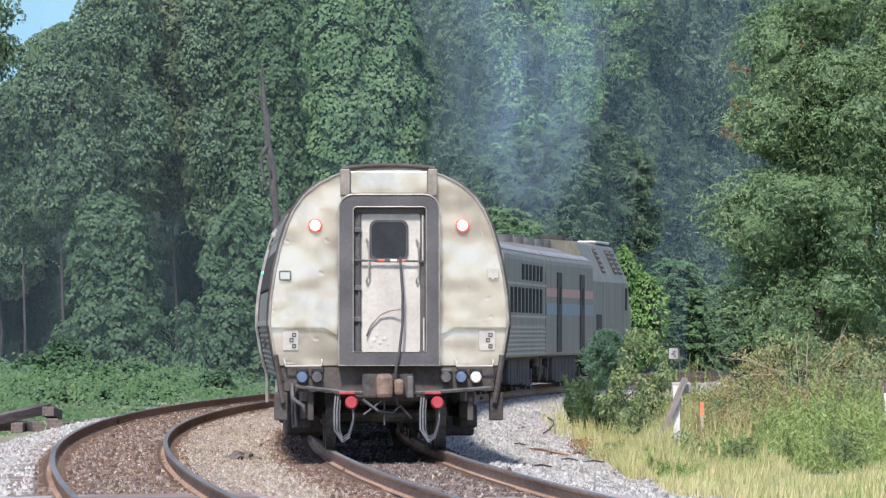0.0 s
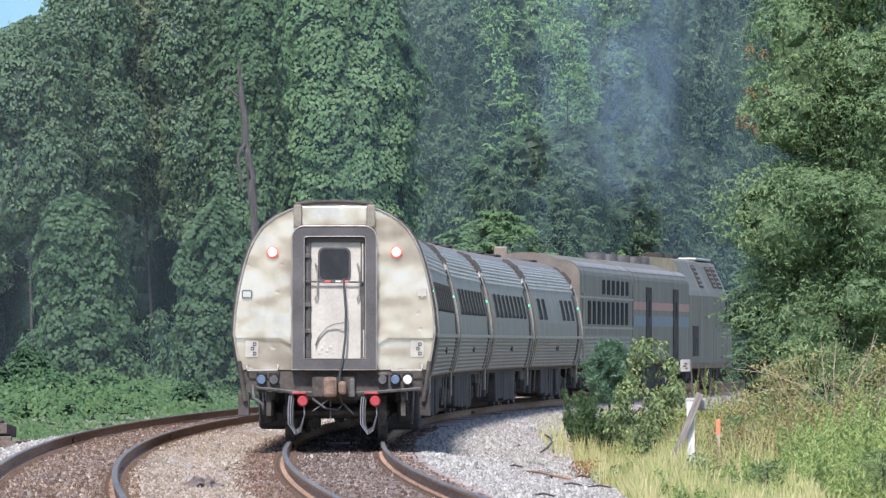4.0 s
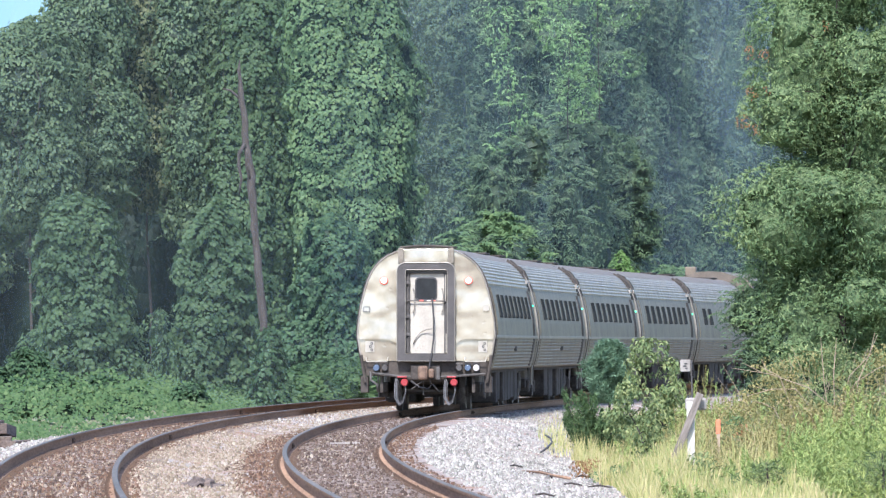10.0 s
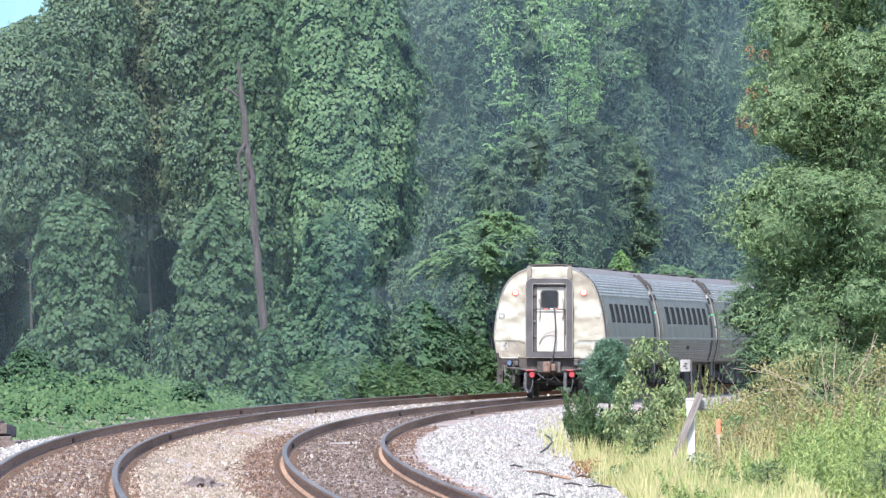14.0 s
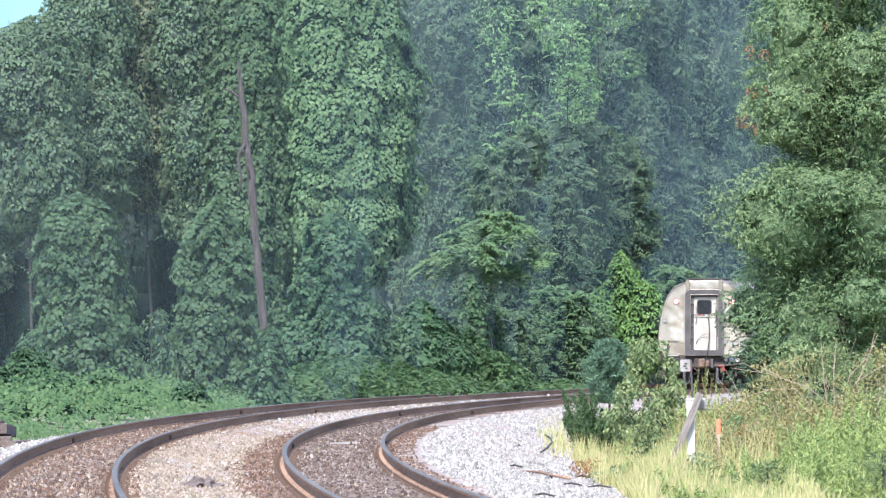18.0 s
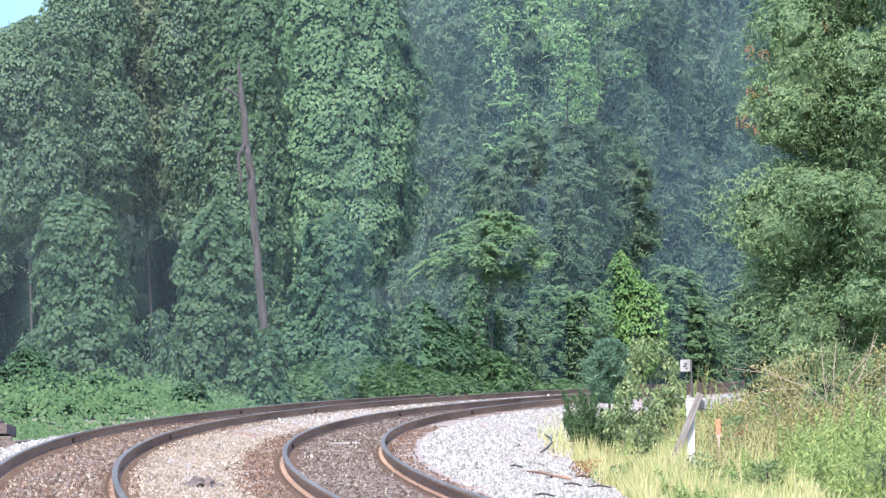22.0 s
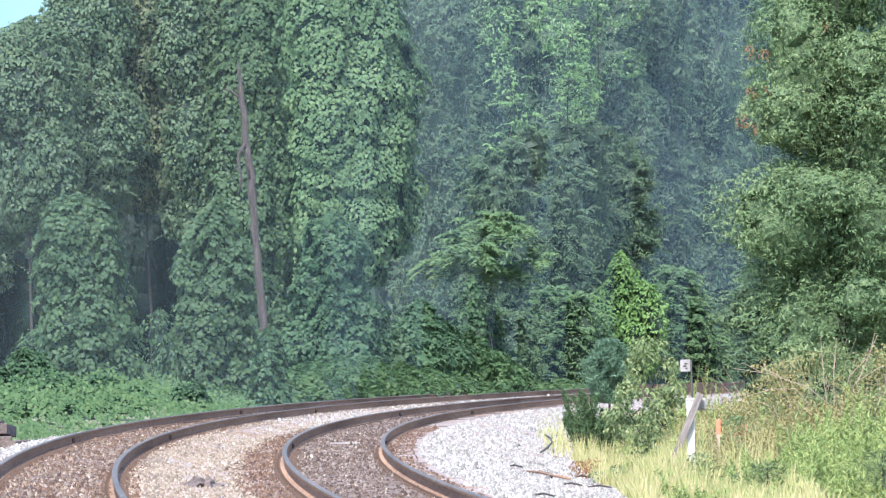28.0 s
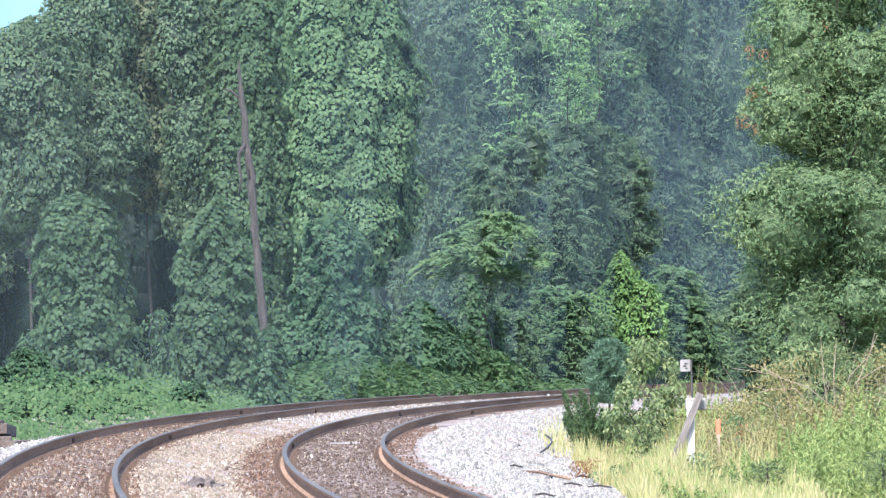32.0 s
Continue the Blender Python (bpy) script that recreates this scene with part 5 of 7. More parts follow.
def baggage_car():
    ob = thing("baggage_car", "tall grey baggage car with faded red and blue stripes", "railway car", "cars of the train")
    half = tall_half(4.14, 3.5, 1.53)
    b = bmesh.new()
    shell_between(b, [(1.50, 0.95), (1.53, 1.0), (1.53, 1.95), (1.53, 2.3), (1.53, 2.75)] + half[2:], -12.85, 12.85)
    part("body", b, SILVER_PAINT, ob)
    # the same painted roof-edge highlight as on the sleeping car
    for sx in (1, -1):
        b = bmesh.new()
        for a0, a1 in ((34, 44), (44, 54), (54, 64)):
            ring = [(sx * (0.98 + 0.562 * math.cos(radians(a))), 3.5 + 0.432 * math.sin(radians(a))) for a in (a0, a1)]
            b.faces.new([b.verts.new((x, y, z)) for (x, z), y in ((ring[0], -12.8), (ring[1], -12.8), (ring[1], 12.8), (ring[0], 12.8))])
        part("eave_highlight", b, BELT, ob, "pale strip that paints the highlight along the roof edge")
    for y, sy in ((-12.85, -1), (12.85, 1)):
        b = bmesh.new()
        plate(b, ring_of(half), y - sy * 0.02, y + sy * 0.002)
        part("end_wall", b, SILVER_PAINT, ob)
    for sx in (-1, 1):
        for z0, z1, mat, lab in ((2.60, 2.84, RED_BAND, "faded red stripe"), (2.10, 2.42, BLUE_BAND, "faded blue stripe")):
            b = bmesh.new()
            box(b, sx * 1.532 - 0.008, sx * 1.532 + 0.008, -12.8, 12.8, z0, z1)
            part("stripe", b, mat, ob, lab)
        for y in (-6.2, 6.2):
            b = bmesh.new()
            box(b, sx * 1.50 - 0.06, sx * 1.50 + 0.065, y - 1.15, y + 1.15, 1.05, 3.3, 0.02)
            d = part("sliding_door", b, UNDER, ob, "dark sliding door")
            b = bmesh.new()
            box(b, sx * 1.57 - 0.01, sx * 1.57 + 0.012, y - 0.3, y + 0.3, 2.4, 2.9, 0.005)
            part("door_window", b, GLASS, d)
    for y in (-8.0, -2.6, 2.8, 8.2, 11.8):
        b = bmesh.new()
        bmesh.ops.create_cone(b, cap_ends=True, segments=24, radius1=0.34, radius2=0.31, depth=0.24, matrix=Matrix.Translation((0, y, 4.25)))
        part("roof_unit", b, DARK_CAP, ob, "dark round roof ventilator")
    under_gear(ob, 97)
    for y in (-9.07, 9.07):
        bogie(ob, y)
    return ob


def locomotive():
    ob = thing("diesel_locomotive", "dusty silver-grey diesel locomotive with slanted roof sides", "locomotive", "cars of the train")
    half = [(1.42, 0.75), (1.5, 0.95), (1.5, 3.15), (1.45, 3.3), (1.0, 4.28), (0.85, 4.36), (0.0, 4.42)]
    b = bmesh.new()
    shell_between(b, half, -10.2, 7.0)
    part("body", b, SILVER_PAINT, ob)
    nose = [(1.5, 0.75, 7.0, 10.2), ]
    b = bmesh.new()
    ring0, ring1 = ring_of(half), ring_of([(1.4, 0.75), (1.42, 0.95), (1.4, 2.2), (1.3, 2.5), (0.9, 2.6), (0.8, 2.62), (0.0, 2.65)])
    a = [b.verts.new((x, 7.0, z)) for x, z in ring0]
    c = [b.verts.new((x, 10.2, z)) for x, z in ring1]
    for i in range(len(a)):
        j = (i + 1) % len(a)
        b.faces.new((a[i], a[j], c[j], c[i]))
    b.faces.new(c)
    part("nose", b, SILVER_PAINT, ob, "sloping cab nose")
    b = bmesh.new()
    plate(b, ring_of(half), -10.22, -10.18)
    part("rear_wall", b, SILVER_PAINT, ob)
    tilt = math.atan2(0.45, 0.98)
    for sx in (-1, 1):
        for y, w in ((-3.4, 1.5), (2.6, 1.6), (5.0, 1.7)):
            b = bmesh.new()
            plate(b, rounded(-w / 2, w / 2, -0.4, 0.4, 0.03, 2), -0.02, 0.02)
            g = part("roof_grille", b, UNDER, ob, "dark louvred grille")
            g.matrix_basis = Matrix.Translation((sx * 1.235, y, 3.80)) @ Matrix.Rotation(radians(90 * sx), 4, "Z") @ Matrix.Rotation(-tilt, 4, "X")
            for k in range(5):
                b = bmesh.new()
                box(b, -w / 2 + 0.05, w / 2 - 0.05, -0.035, -0.02, -0.34 + k * 0.16, -0.29 + k * 0.16)
                part("louvre", b, DUSTY, g)
        b = bmesh.new()
        box(b, sx * 1.50 - 0.01, sx * 1.50 + 0.015, -8.6, -6.2, 1.15, 2.15, 0.005)
        part("side_grille", b, UNDER, ob, "dark side grille")
        b = bmesh.new()
        box(b, sx * 1.50 - 0.01, sx * 1.50 + 0.012, 5.6, 6.6, 2.3, 3.0, 0.005)
        part("cab_window", b, GLASS, ob, "dark cab window")
        for y in (-5.2, 0.5, 4.4):
            b = bmesh.new()
            box(b, sx * 1.50 - 0.01, sx * 1.50 + 0.006, y - 0.015, y + 0.015, 1.0, 3.12)
            part("panel_seam", b, DUSTY, ob)
        b = bmesh.new()
        box(b, sx * 1.50 - 0.01, sx * 1.50 + 0.008, -10.1, 6.9, 0.93, 0.99)
        part("sill", b, DUSTY, ob)
    b = bmesh.new()
    box(b, -0.45, 0.45, -3.2, -1.2, 4.38, 4.52, 0.04)
    part("exhaust_stack", b, UNDER, ob, "sooty exhaust stack")
    b = bmesh.new()
    bmesh.ops.create_cone(b, cap_ends=True, segments=24, radius1=0.4, radius2=0.37, depth=0.2, matrix=Matrix.Translation((0, -6.0, 4.47)))
    part("roof_fan", b, UNDER, ob, "dark round roof fan")
    # pale slab added for the sky's highlight on the roof
    b = bmesh.new()
    box(b, -0.95, 0.95, 0.2, 6.6, 4.36, 4.46, 0.04)
    part("roof_highlight", b, EDGE, ob, "pale slab with the roof's sky highlight in its colour")
    b = bmesh.new()
    box(b, -1.3, 1.3, -2.6, 2.6, 0.25, 0.8, 0.1)
    part("fuel_tank", b, UNDER, ob)
    b = bmesh.new()
    box(b, -1.35, 1.35, -10.1, 9.8, 0.72, 0.92)
    part("underframe", b, UNDER, ob)
    for y in (-6.7, 6.5):
        bogie(ob, y)
    return ob


def rear_at(t):
    """Arc of the train's rear end: it pulls away faster and faster."""
    return 23.75 + 10.8 * t + 0.185 * t * t


def rides(t, ahead, half_base):
    """Pose of a car on the near track, its middle so far ahead of the train's rear end."""
    s = rear_at(t) + ahead
    a, b = Vector(on_line(s - half_base)), Vector(on_line(s + half_base))
    d = (b - a).normalized()
    side = d.cross(Vector((0, 0, 1))).normalized()
    m = Matrix((side, d, side.cross(d))).transposed().to_4x4()
    m.translation = (a + b) / 2
    return m @ Matrix.Rotation(radians(0.42), 4, "Y")


# ---- wood and verge, in metres from the camera's foot ----
def build_vine_columns():
    """Trees wholly draped in kudzu beside the outer track."""
    draped("vine_covered_tree", "short round kudzu-smothered tree beside the track", "tree", (-9.62, 299, -0.3),
           [Drape(0, 0, 0, 6.0, 1.2, COLUMN, 0.9, -0.42, 0.3, 1.0, 0.12, 0.2, 0.8, 1)], 0.135, 0.95, 300, DULL_VINE, 50, "kudzu trees", "vine_leaves", trunk=dict(height=5.0, r=0.14, limbs=3, reach=0.6))
    draped("vine_covered_tree", "narrow kudzu-smothered tree beside a dead trunk", "tree", (-6.42, 304, -0.3),
           [Drape(0, 0, 0, 5.95, 1.1, ((0, 0.85), (0.3, 0.95), (0.65, 1.0), (0.82, 0.75), (0.93, 0.42), (1, 0.03)), 0.9, 0.15, 0.32, 0.9, 0.12, 0.2, 0.75, 2)], 0.135, 0.95, 300, DULL_VINE, 51, "kudzu trees", "vine_leaves", trunk=dict(height=5.0, r=0.13, limbs=3, reach=0.6))
    draped("vine_covered_tree", "tall tower of hanging kudzu over a tree", "tree", (-2.75, 342, -0.3),
           [Drape(-0.75, -0.2, 0, 14.2, 1.15, ((0, 0.8), (0.3, 0.85), (0.5, 0.95), (0.8, 1.0), (0.95, 0.8), (1, 0.1)), 1.0, -0.1, 0.34, 1.5, 0.24, 0.26, 1.5, 3),
            Drape(0.35, -0.5, 3.6, 14.4, 1.1, HANG, 1.0, 0.05, 0.34, 1.3, 0.28, 0.26, 1.3, 4),
            Drape(1.25, 0.3, 4.6, 12.6, 0.82, HANG, 1.0, -0.25, 0.4, 1.0, 0.24, 0.26, 1.1, 5)], 0.125, 0.92, 300, PALE_VINE, 52, "kudzu trees", "vine_leaves", trunk=dict(height=12.5, r=0.2, limbs=5, reach=1.2))
    draped("vine_covered_tree", "broad low kudzu tower with pale tips", "tree", (-3.4, 331, -0.3),
           [Drape(0, 0, 0, 5.75, 1.55, ((0, 1.05), (0.3, 0.96), (0.6, 0.76), (0.8, 0.6), (0.93, 0.42), (1, 0.1)), 0.9, 0.05, 0.4, 0.95, 0.1, 0.18, 0.8, 6)], 0.145, 0.95, 260, KUDZU, 53, "kudzu trees", "vine_leaves", trunk=dict(height=5.0, r=0.12, limbs=3, reach=0.7), fronds=(26, 0.5, 6, PALE_VINE))
    draped("vine_covered_tree", "tall dark vine curtain behind a dead trunk", "tree", (-6.2, 352, -0.3),
           [Drape(0, 0, 0, 14.8, 1.2, COLUMN, 1.0, 0.0, 0.26, 1.3, 0.16, 0.2, 1.2, 7)], 0.14, 0.92, 220, DULL_VINE, 54, "kudzu trees", "vine_leaves", trunk=dict(height=13, r=0.16, limbs=4, reach=0.8))
    draped("vine_covered_tree", "slim kudzu-covered young sapling", "tree", (0.85, 356, -0.3),
           [Drape(0, 0, 0, 4.0, 0.55, CONE, 1.0, 0.05, 0.32, 0.7, 0.12, 0.14, 0.6, 8)], 0.16, 0.9, 150, KUDZU, 55, "kudzu trees", "vine_leaves", trunk=dict(height=3.4, r=0.06, limbs=3, reach=0.3), fronds=(14, 0.5, 6, None))
    draped("vine_covered_tree", "kudzu heap round a dead trunk's foot", "tree", (-4.75, 296.8, -0.3),
           [Drape(0, 0, 0, 2.3, 0.5, DOME, 1.0, 0.0, 0.3, 0.6, 0.1, 0.1, 0.5, 9)], 0.125, 0.95, 340, KUDZU, 56, "kudzu trees", "vine_leaves")


def build_forest():
    """The wood behind: vine-hung trees on the outside of the curve, then taller, darker trees round the bend."""
    rng = np.random.default_rng(60)
    # crowns that start above the dark hollow under them: x, y, top, radius, foot of the crown, leaves
    for i, (x, y, h, r, b, mat, lean) in enumerate(((-13.15, 350, 12.3, 1.55, 5.4, EDGE_LEAF, 0.1), (-14.6, 352, 10.6, 1.3, 4.8, DULL_VINE, 0.0), (-11.3, 352, 13.9, 1.6, 6.0, EDGE_LEAF, -0.2),
                                                     (-9.5, 354, 15.0, 1.7, 6.0, OLIVE_VINE, 0.15), (-7.95, 353, 15.2, 1.45, 5.0, EDGE_LEAF, 0.0), (-12.3, 362, 12.6, 1.6, 6.0, OLIVE_VINE, 0.0), (-10.2, 366, 14.0, 1.6, 6.4, EDGE_LEAF, 0.0), (-4.8, 358, 15.5, 1.1, 1.0, DULL_VINE, 0.0), (-15.9, 360, 10.2, 1.5, 3.0, EDGE_LEAF, 0.0))):
        tree = draped("wood_edge_tree", "broadleaf tree hung with kudzu at the wood's edge" if mat is not OLIVE_VINE else "broadleaf tree hung with olive vines and brown stems", "tree", (x, y, -0.2),
               [Drape(0, 0, b, h, r, HANG, 1.0, lean, 0.34, 1.25, 0.14, 0.24, 1.1, 20 + i), Drape(-0.5, -0.7, b + (h - b) * 0.42, h * 0.93, r * 0.7, LOBE, 1.0, 0.0, 0.3, 0.9, 0.14, 0.2, 0.9, 40 + i), Drape(0.55, -0.6, b + 0.4, b + (h - b) * 0.55, r * 0.65, LOBE, 1.0, 0.0, 0.3, 0.9, 0.14, 0.2, 0.9, 60 + i)],
               0.13, 0.8, 165, mat, 140 + i, "trees of the wood", trunk=dict(height=h * 0.92, r=0.05, limbs=6, reach=r, wob=0.08), fronds=(60, 0.55, 6, None))
        for _ in range(7 if mat is OLIVE_VINE else 2):
            bm = bmesh.new()
            a = Vector((rng.uniform(-r, r) * 0.8, -r * 0.95 - 0.5, rng.uniform(b + 3.5, h - 0.6)))
            pts = [a + Vector((rng.normal(0, 0.12), rng.normal(0, 0.05), -0.45 * k)) for k in range(6)]
            tube(bm, pts, [0.01, 0.012, 0.01, 0.009, 0.008, 0.005], 5)
            part("hanging_stem", bm, DEADWOOD, tree, "thin brown hanging vine stem")
    # shrubs that fill the hollow, its darkness put into their leaves
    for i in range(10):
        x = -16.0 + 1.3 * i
        draped("undergrowth", "undergrowth with the hollow's shade in its near-black leaf colour", "bush", (x, 361.5 + rng.uniform(-1.0, 1.0), -0.3), [Drape(0, 0, 0, 6.8, 1.2, COLUMN, 0.8, 0, 0.36, 1.0, 0.1, 0.15, 0.9, 80 + i)], 0.18, 0.6, 60, HOLLOW_SHADE, 170 + i, "undergrowth", inner=HOLLOW_SHADE)
    for i, (x, y, h, r) in enumerate(((-8.3, 318, 2.9, 0.5), (-7.9, 322, 2.3, 0.45), (-12.1, 326, 2.4, 0.8), (-11.6, 312, 1.7, 0.5))):
        draped("bush", "shaded leafy sapling in the hollow under the wood", "bush", (x, y, -0.3), [Drape(0, 0, 0.2, h, r, LOBE, 1.0, 0, 0.4, 0.6, 0.1, 0.1, 0.5, 95 + i)], 0.15, 0.55, 110, DULL_VINE, 185 + i, core=0.5)
    # round the bend: x, y, top, crown radius, foot of the crown
    for i, (x, y, h, r, b) in enumerate(((-0.25, 374, 16.5, 1.0, 0.6), (1.1, 386, 17.0, 1.1, 0.6), (2.35, 393, 17.2, 0.8, 0.8), (4.3, 412.5, 9.8, 1.9, 0.5), (5.8, 434, 18.5, 1.85, 0.5), (7.1, 430, 12.4, 1.2, 0.5), (5.95, 417, 9.9, 2.0, 0.5), (2.2, 380, 8.4, 1.1, 0.5), (4.5, 402.6, 9.0, 0.55, 0.4), (8.55, 450, 19.5, 1.5, 0.5), (10.9, 470, 20.0, 1.6, 0.5), (13.4, 500, 21.5, 1.75, 0.5), (16.2, 516, 22.0, 1.9, 0.5), (19.2, 530, 22.5, 2.1, 0.5), (22.6, 540, 22.5, 2.2, 0.5), (0.2, 398, 17.5, 1.4, 0.5), (4.4, 424, 18.0, 1.5, 0.5), (6.9, 446, 19.0, 1.6, 0.5), (9.7, 482, 20.0, 1.8, 0.5), (12.2, 520, 22.0, 2.0, 0.5))):
        k, near = 1.0 + (y - 374) / 500, h < 11
        if not near:
            x, y, h, r = x * 1.07, y * 1.07, h * 1.07, r * 1.22
        masses = [Drape(0, 0, b, h, r * 0.85, COLUMN, 1.0, rng.normal(0, 0.25), 0.42, 1.5 * k, 0.12, 0.3, 1.7 * k, 100 + i)]
        for q in range(5):
            z = b + (h - b) * (0.08 + 0.19 * q)
            a = rng.uniform(-2.8, -0.3)
            masses.append(Drape(math.cos(a) * r * 0.75, math.sin(a) * r * 0.6, z, z + (h - b) * rng.uniform(0.17, 0.27), r * rng.uniform(0.42, 0.66), LOBE, 1.0, 0.0, 0.38, 0.9 * k, 0.14, 0.26, 0.8 * k, 130 + 7 * i + q))
        draped("forest_tree", "tall dark green broadleaf tree in the wood", "tree", (x, y, -0.2), masses, 0.165 * k, 0.5, 120 / k ** 1.8, FOREST, 80 + i, "trees of the wood",
               trunk=dict(height=h * 0.9, r=0.1, limbs=6, reach=r, wob=0.08), up=0.15, jit=0.42, fronds=(150, 0.7 * k, 7, None))
    # slender trees, sunlight put into their leaf colour, stems showing between the leaves
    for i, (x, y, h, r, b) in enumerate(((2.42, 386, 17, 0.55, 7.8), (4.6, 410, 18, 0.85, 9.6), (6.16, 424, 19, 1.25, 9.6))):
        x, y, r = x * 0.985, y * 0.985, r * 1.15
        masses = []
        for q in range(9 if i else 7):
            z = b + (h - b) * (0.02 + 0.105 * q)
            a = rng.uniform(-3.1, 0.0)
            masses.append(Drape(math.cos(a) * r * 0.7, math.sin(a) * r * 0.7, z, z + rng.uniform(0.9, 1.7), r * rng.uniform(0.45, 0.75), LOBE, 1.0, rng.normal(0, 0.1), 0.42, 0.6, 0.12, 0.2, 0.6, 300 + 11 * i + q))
        draped("sun_tint_tree", "slender tree in the wood, sunlight put into its yellow-green leaf colour", "tree", (x, y, -0.2), masses, 0.15, 0.5, 75, SUN_TINT, 120 + i, "trees of the wood", core=0, up=0.3, jit=0.4,
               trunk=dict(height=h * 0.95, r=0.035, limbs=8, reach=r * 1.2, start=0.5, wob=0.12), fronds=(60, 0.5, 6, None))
    # deeper rows that close the wood
    for i in range(26):
        px = -0.052 + 0.0043 * i
        y = (405 if px < -0.012 else 470 if px < 0.003 else 610) + rng.uniform(0, 30)
        h = 9.4 if px < -0.0295 else 22 + (4 if px > 0 else 0) + rng.uniform(-2, 3)
        draped("forest_tree", "dark tree deep in the wood", "tree", (px * y, y, -0.2), [Drape(0, 0, 0.3, h, 2.1, COLUMN, 1.0, 0.0, 0.34, 2.0, 0.1, 0.4, 2.0, 400 + i)], 0.3, 0.6, 17, FOREST, 200 + i, "trees of the wood", trunk=dict(height=h * 0.9, r=0.22, limbs=3, reach=1.6), jit=0.4)


def build_edge_plants():
    rng = np.random.default_rng(90)
    draped("young_tree", "bright yellow-green young tree beyond the track", "tree", (6.68, 409, -0.5),
           [Drape(0.1, 0, 1.2, 5.4, 1.0, CONE, 0.9, -0.1, 0.42, 0.7, 0.1, 0.2, 0.55, 501), Drape(-0.8, -0.2, 0.6, 4.0, 0.85, LOBE, 0.9, 0.0, 0.42, 0.7, 0.1, 0.2, 0.55, 502), Drape(0.8, -0.1, 0.6, 4.3, 0.9, LOBE, 0.9, 0.0, 0.42, 0.7, 0.1, 0.2, 0.55, 503), Drape(0.3, -0.5, 0.4, 3.0, 0.8, LOBE, 0.9, 0.0, 0.4, 0.7, 0.1, 0.2, 0.55, 504)],
           0.15, 0.62, 200, BRIGHT, 301, up=0.45, jit=0.35, trunk=dict(height=4.6, r=0.05, limbs=8, reach=0.9), core=0.66)
    draped("bush", "mid-green bush with feathered leaves beyond the track", "bush", (3.75, 392, -0.5),
           [Drape(0, 0, 0.2, 3.9, 1.1, DOME, 0.9, 0.1, 0.36, 0.9, 0.1, 0.2, 0.6, 511), Drape(1.0, -0.3, 0.2, 3.7, 0.8, DOME, 0.9, 0.0, 0.36, 0.8, 0.1, 0.2, 0.6, 512)], 0.15, 0.5, 130, PALE_VINE, 302, trunk=dict(height=2.8, r=0.04, limbs=5, reach=0.8), fronds=(170, 0.75, 8, None), up=0.4, jit=0.4)
    draped("bush", "feathery blue-green bush beyond the track", "bush", (9.2, 436, -0.5), [Drape(0, 0, 0.2, 5.0, 1.1, CONE, 0.9, 0.0, 0.36, 0.9, 0.1, 0.22, 0.7, 513), Drape(0.9, -0.3, 0.2, 3.3, 0.9, DOME, 0.9, 0.0, 0.36, 0.9, 0.1, 0.22, 0.7, 514)], 0.17, 0.36, 120, PALE_VINE, 303, trunk=dict(height=3.4, r=0.04, limbs=5, reach=0.9), fronds=(300, 0.8, 8, None), jit=0.4)
    draped("bush", "dark bush at the bend", "bush", (12.0, 458, -0.5), [Drape(0, 0, 0.1, 3.4, 1.6, DOME, 0.8, 0.0, 0.36, 1.0, 0.1, 0.22, 0.7, 515)], 0.19, 0.4, 95, FOREST, 304, fronds=(200, 0.7, 7, None), jit=0.4)
    leafy_thing("tree_of_heaven", "young tree with long drooping feathered leaves", "tree", (1.5, 362, -0.3), crown_clumps(rng, 5.8, 1.5, 3.6, 12, 0.3), 0.16, 0.3, 30, PALE_VINE, 305, 0.2, dict(height=4.8, r=0.03, limbs=8, reach=1.2, start=0.6), fronds=(190, 0.95, 9))
    for i, (x, y, h, r, mat) in enumerate(((1.3, 366, 3.3, 1.1, DULL_VINE), (2.3, 374, 3.0, 0.9, FOREST), (5.4, 405, 3.0, 1.0, PALE_VINE), (7.9, 428, 3.0, 1.0, FOREST), (10.6, 448, 3.6, 1.5, FOREST), (13.4, 466, 3.8, 1.7, FOREST), (15.6, 480, 3.8, 1.7, FOREST), (18.6, 500, 4.2, 2.0, FOREST))):
        draped("bush", "green bush at the foot of the wood", "bush", (x, y, -0.4), [Drape(0, 0, 0, h, r, DOME, 0.9, 0.0, 0.36, 0.9, 0.1, 0.2, 0.7, 520 + i)], 0.16, 0.6, 110, mat, 340 + i, fronds=(70, 0.6, 7, None), up=0.4, jit=0.35)
    # vine mounds that slope down to the track
    for i, (x, y, h, r, mat) in enumerate(((-0.73, 340.5, 3.2, 0.85, KUDZU), (-0.1, 345.5, 2.6, 1.0, KUDZU), (0.75, 350, 2.15, 0.95, CARPET), (1.5, 356, 1.6, 0.9, CARPET), (2.1, 361, 1.15, 0.75, CARPET), (-1.5, 337, 2.3, 0.75, DULL_VINE))):
        draped("vine_mound", "low mound of kudzu sloping down to the track", "bush", (x, y, -0.3), [Drape(0, 0, 0, h, r, DOME, 1.0, 0.0, 0.36, 0.75, 0.1, 0.16, 0.6, 540 + i)], 0.13, 0.95, 260, mat, 350 + i, "kudzu mounds", "vine_leaves", up=0.6, inner=mat)
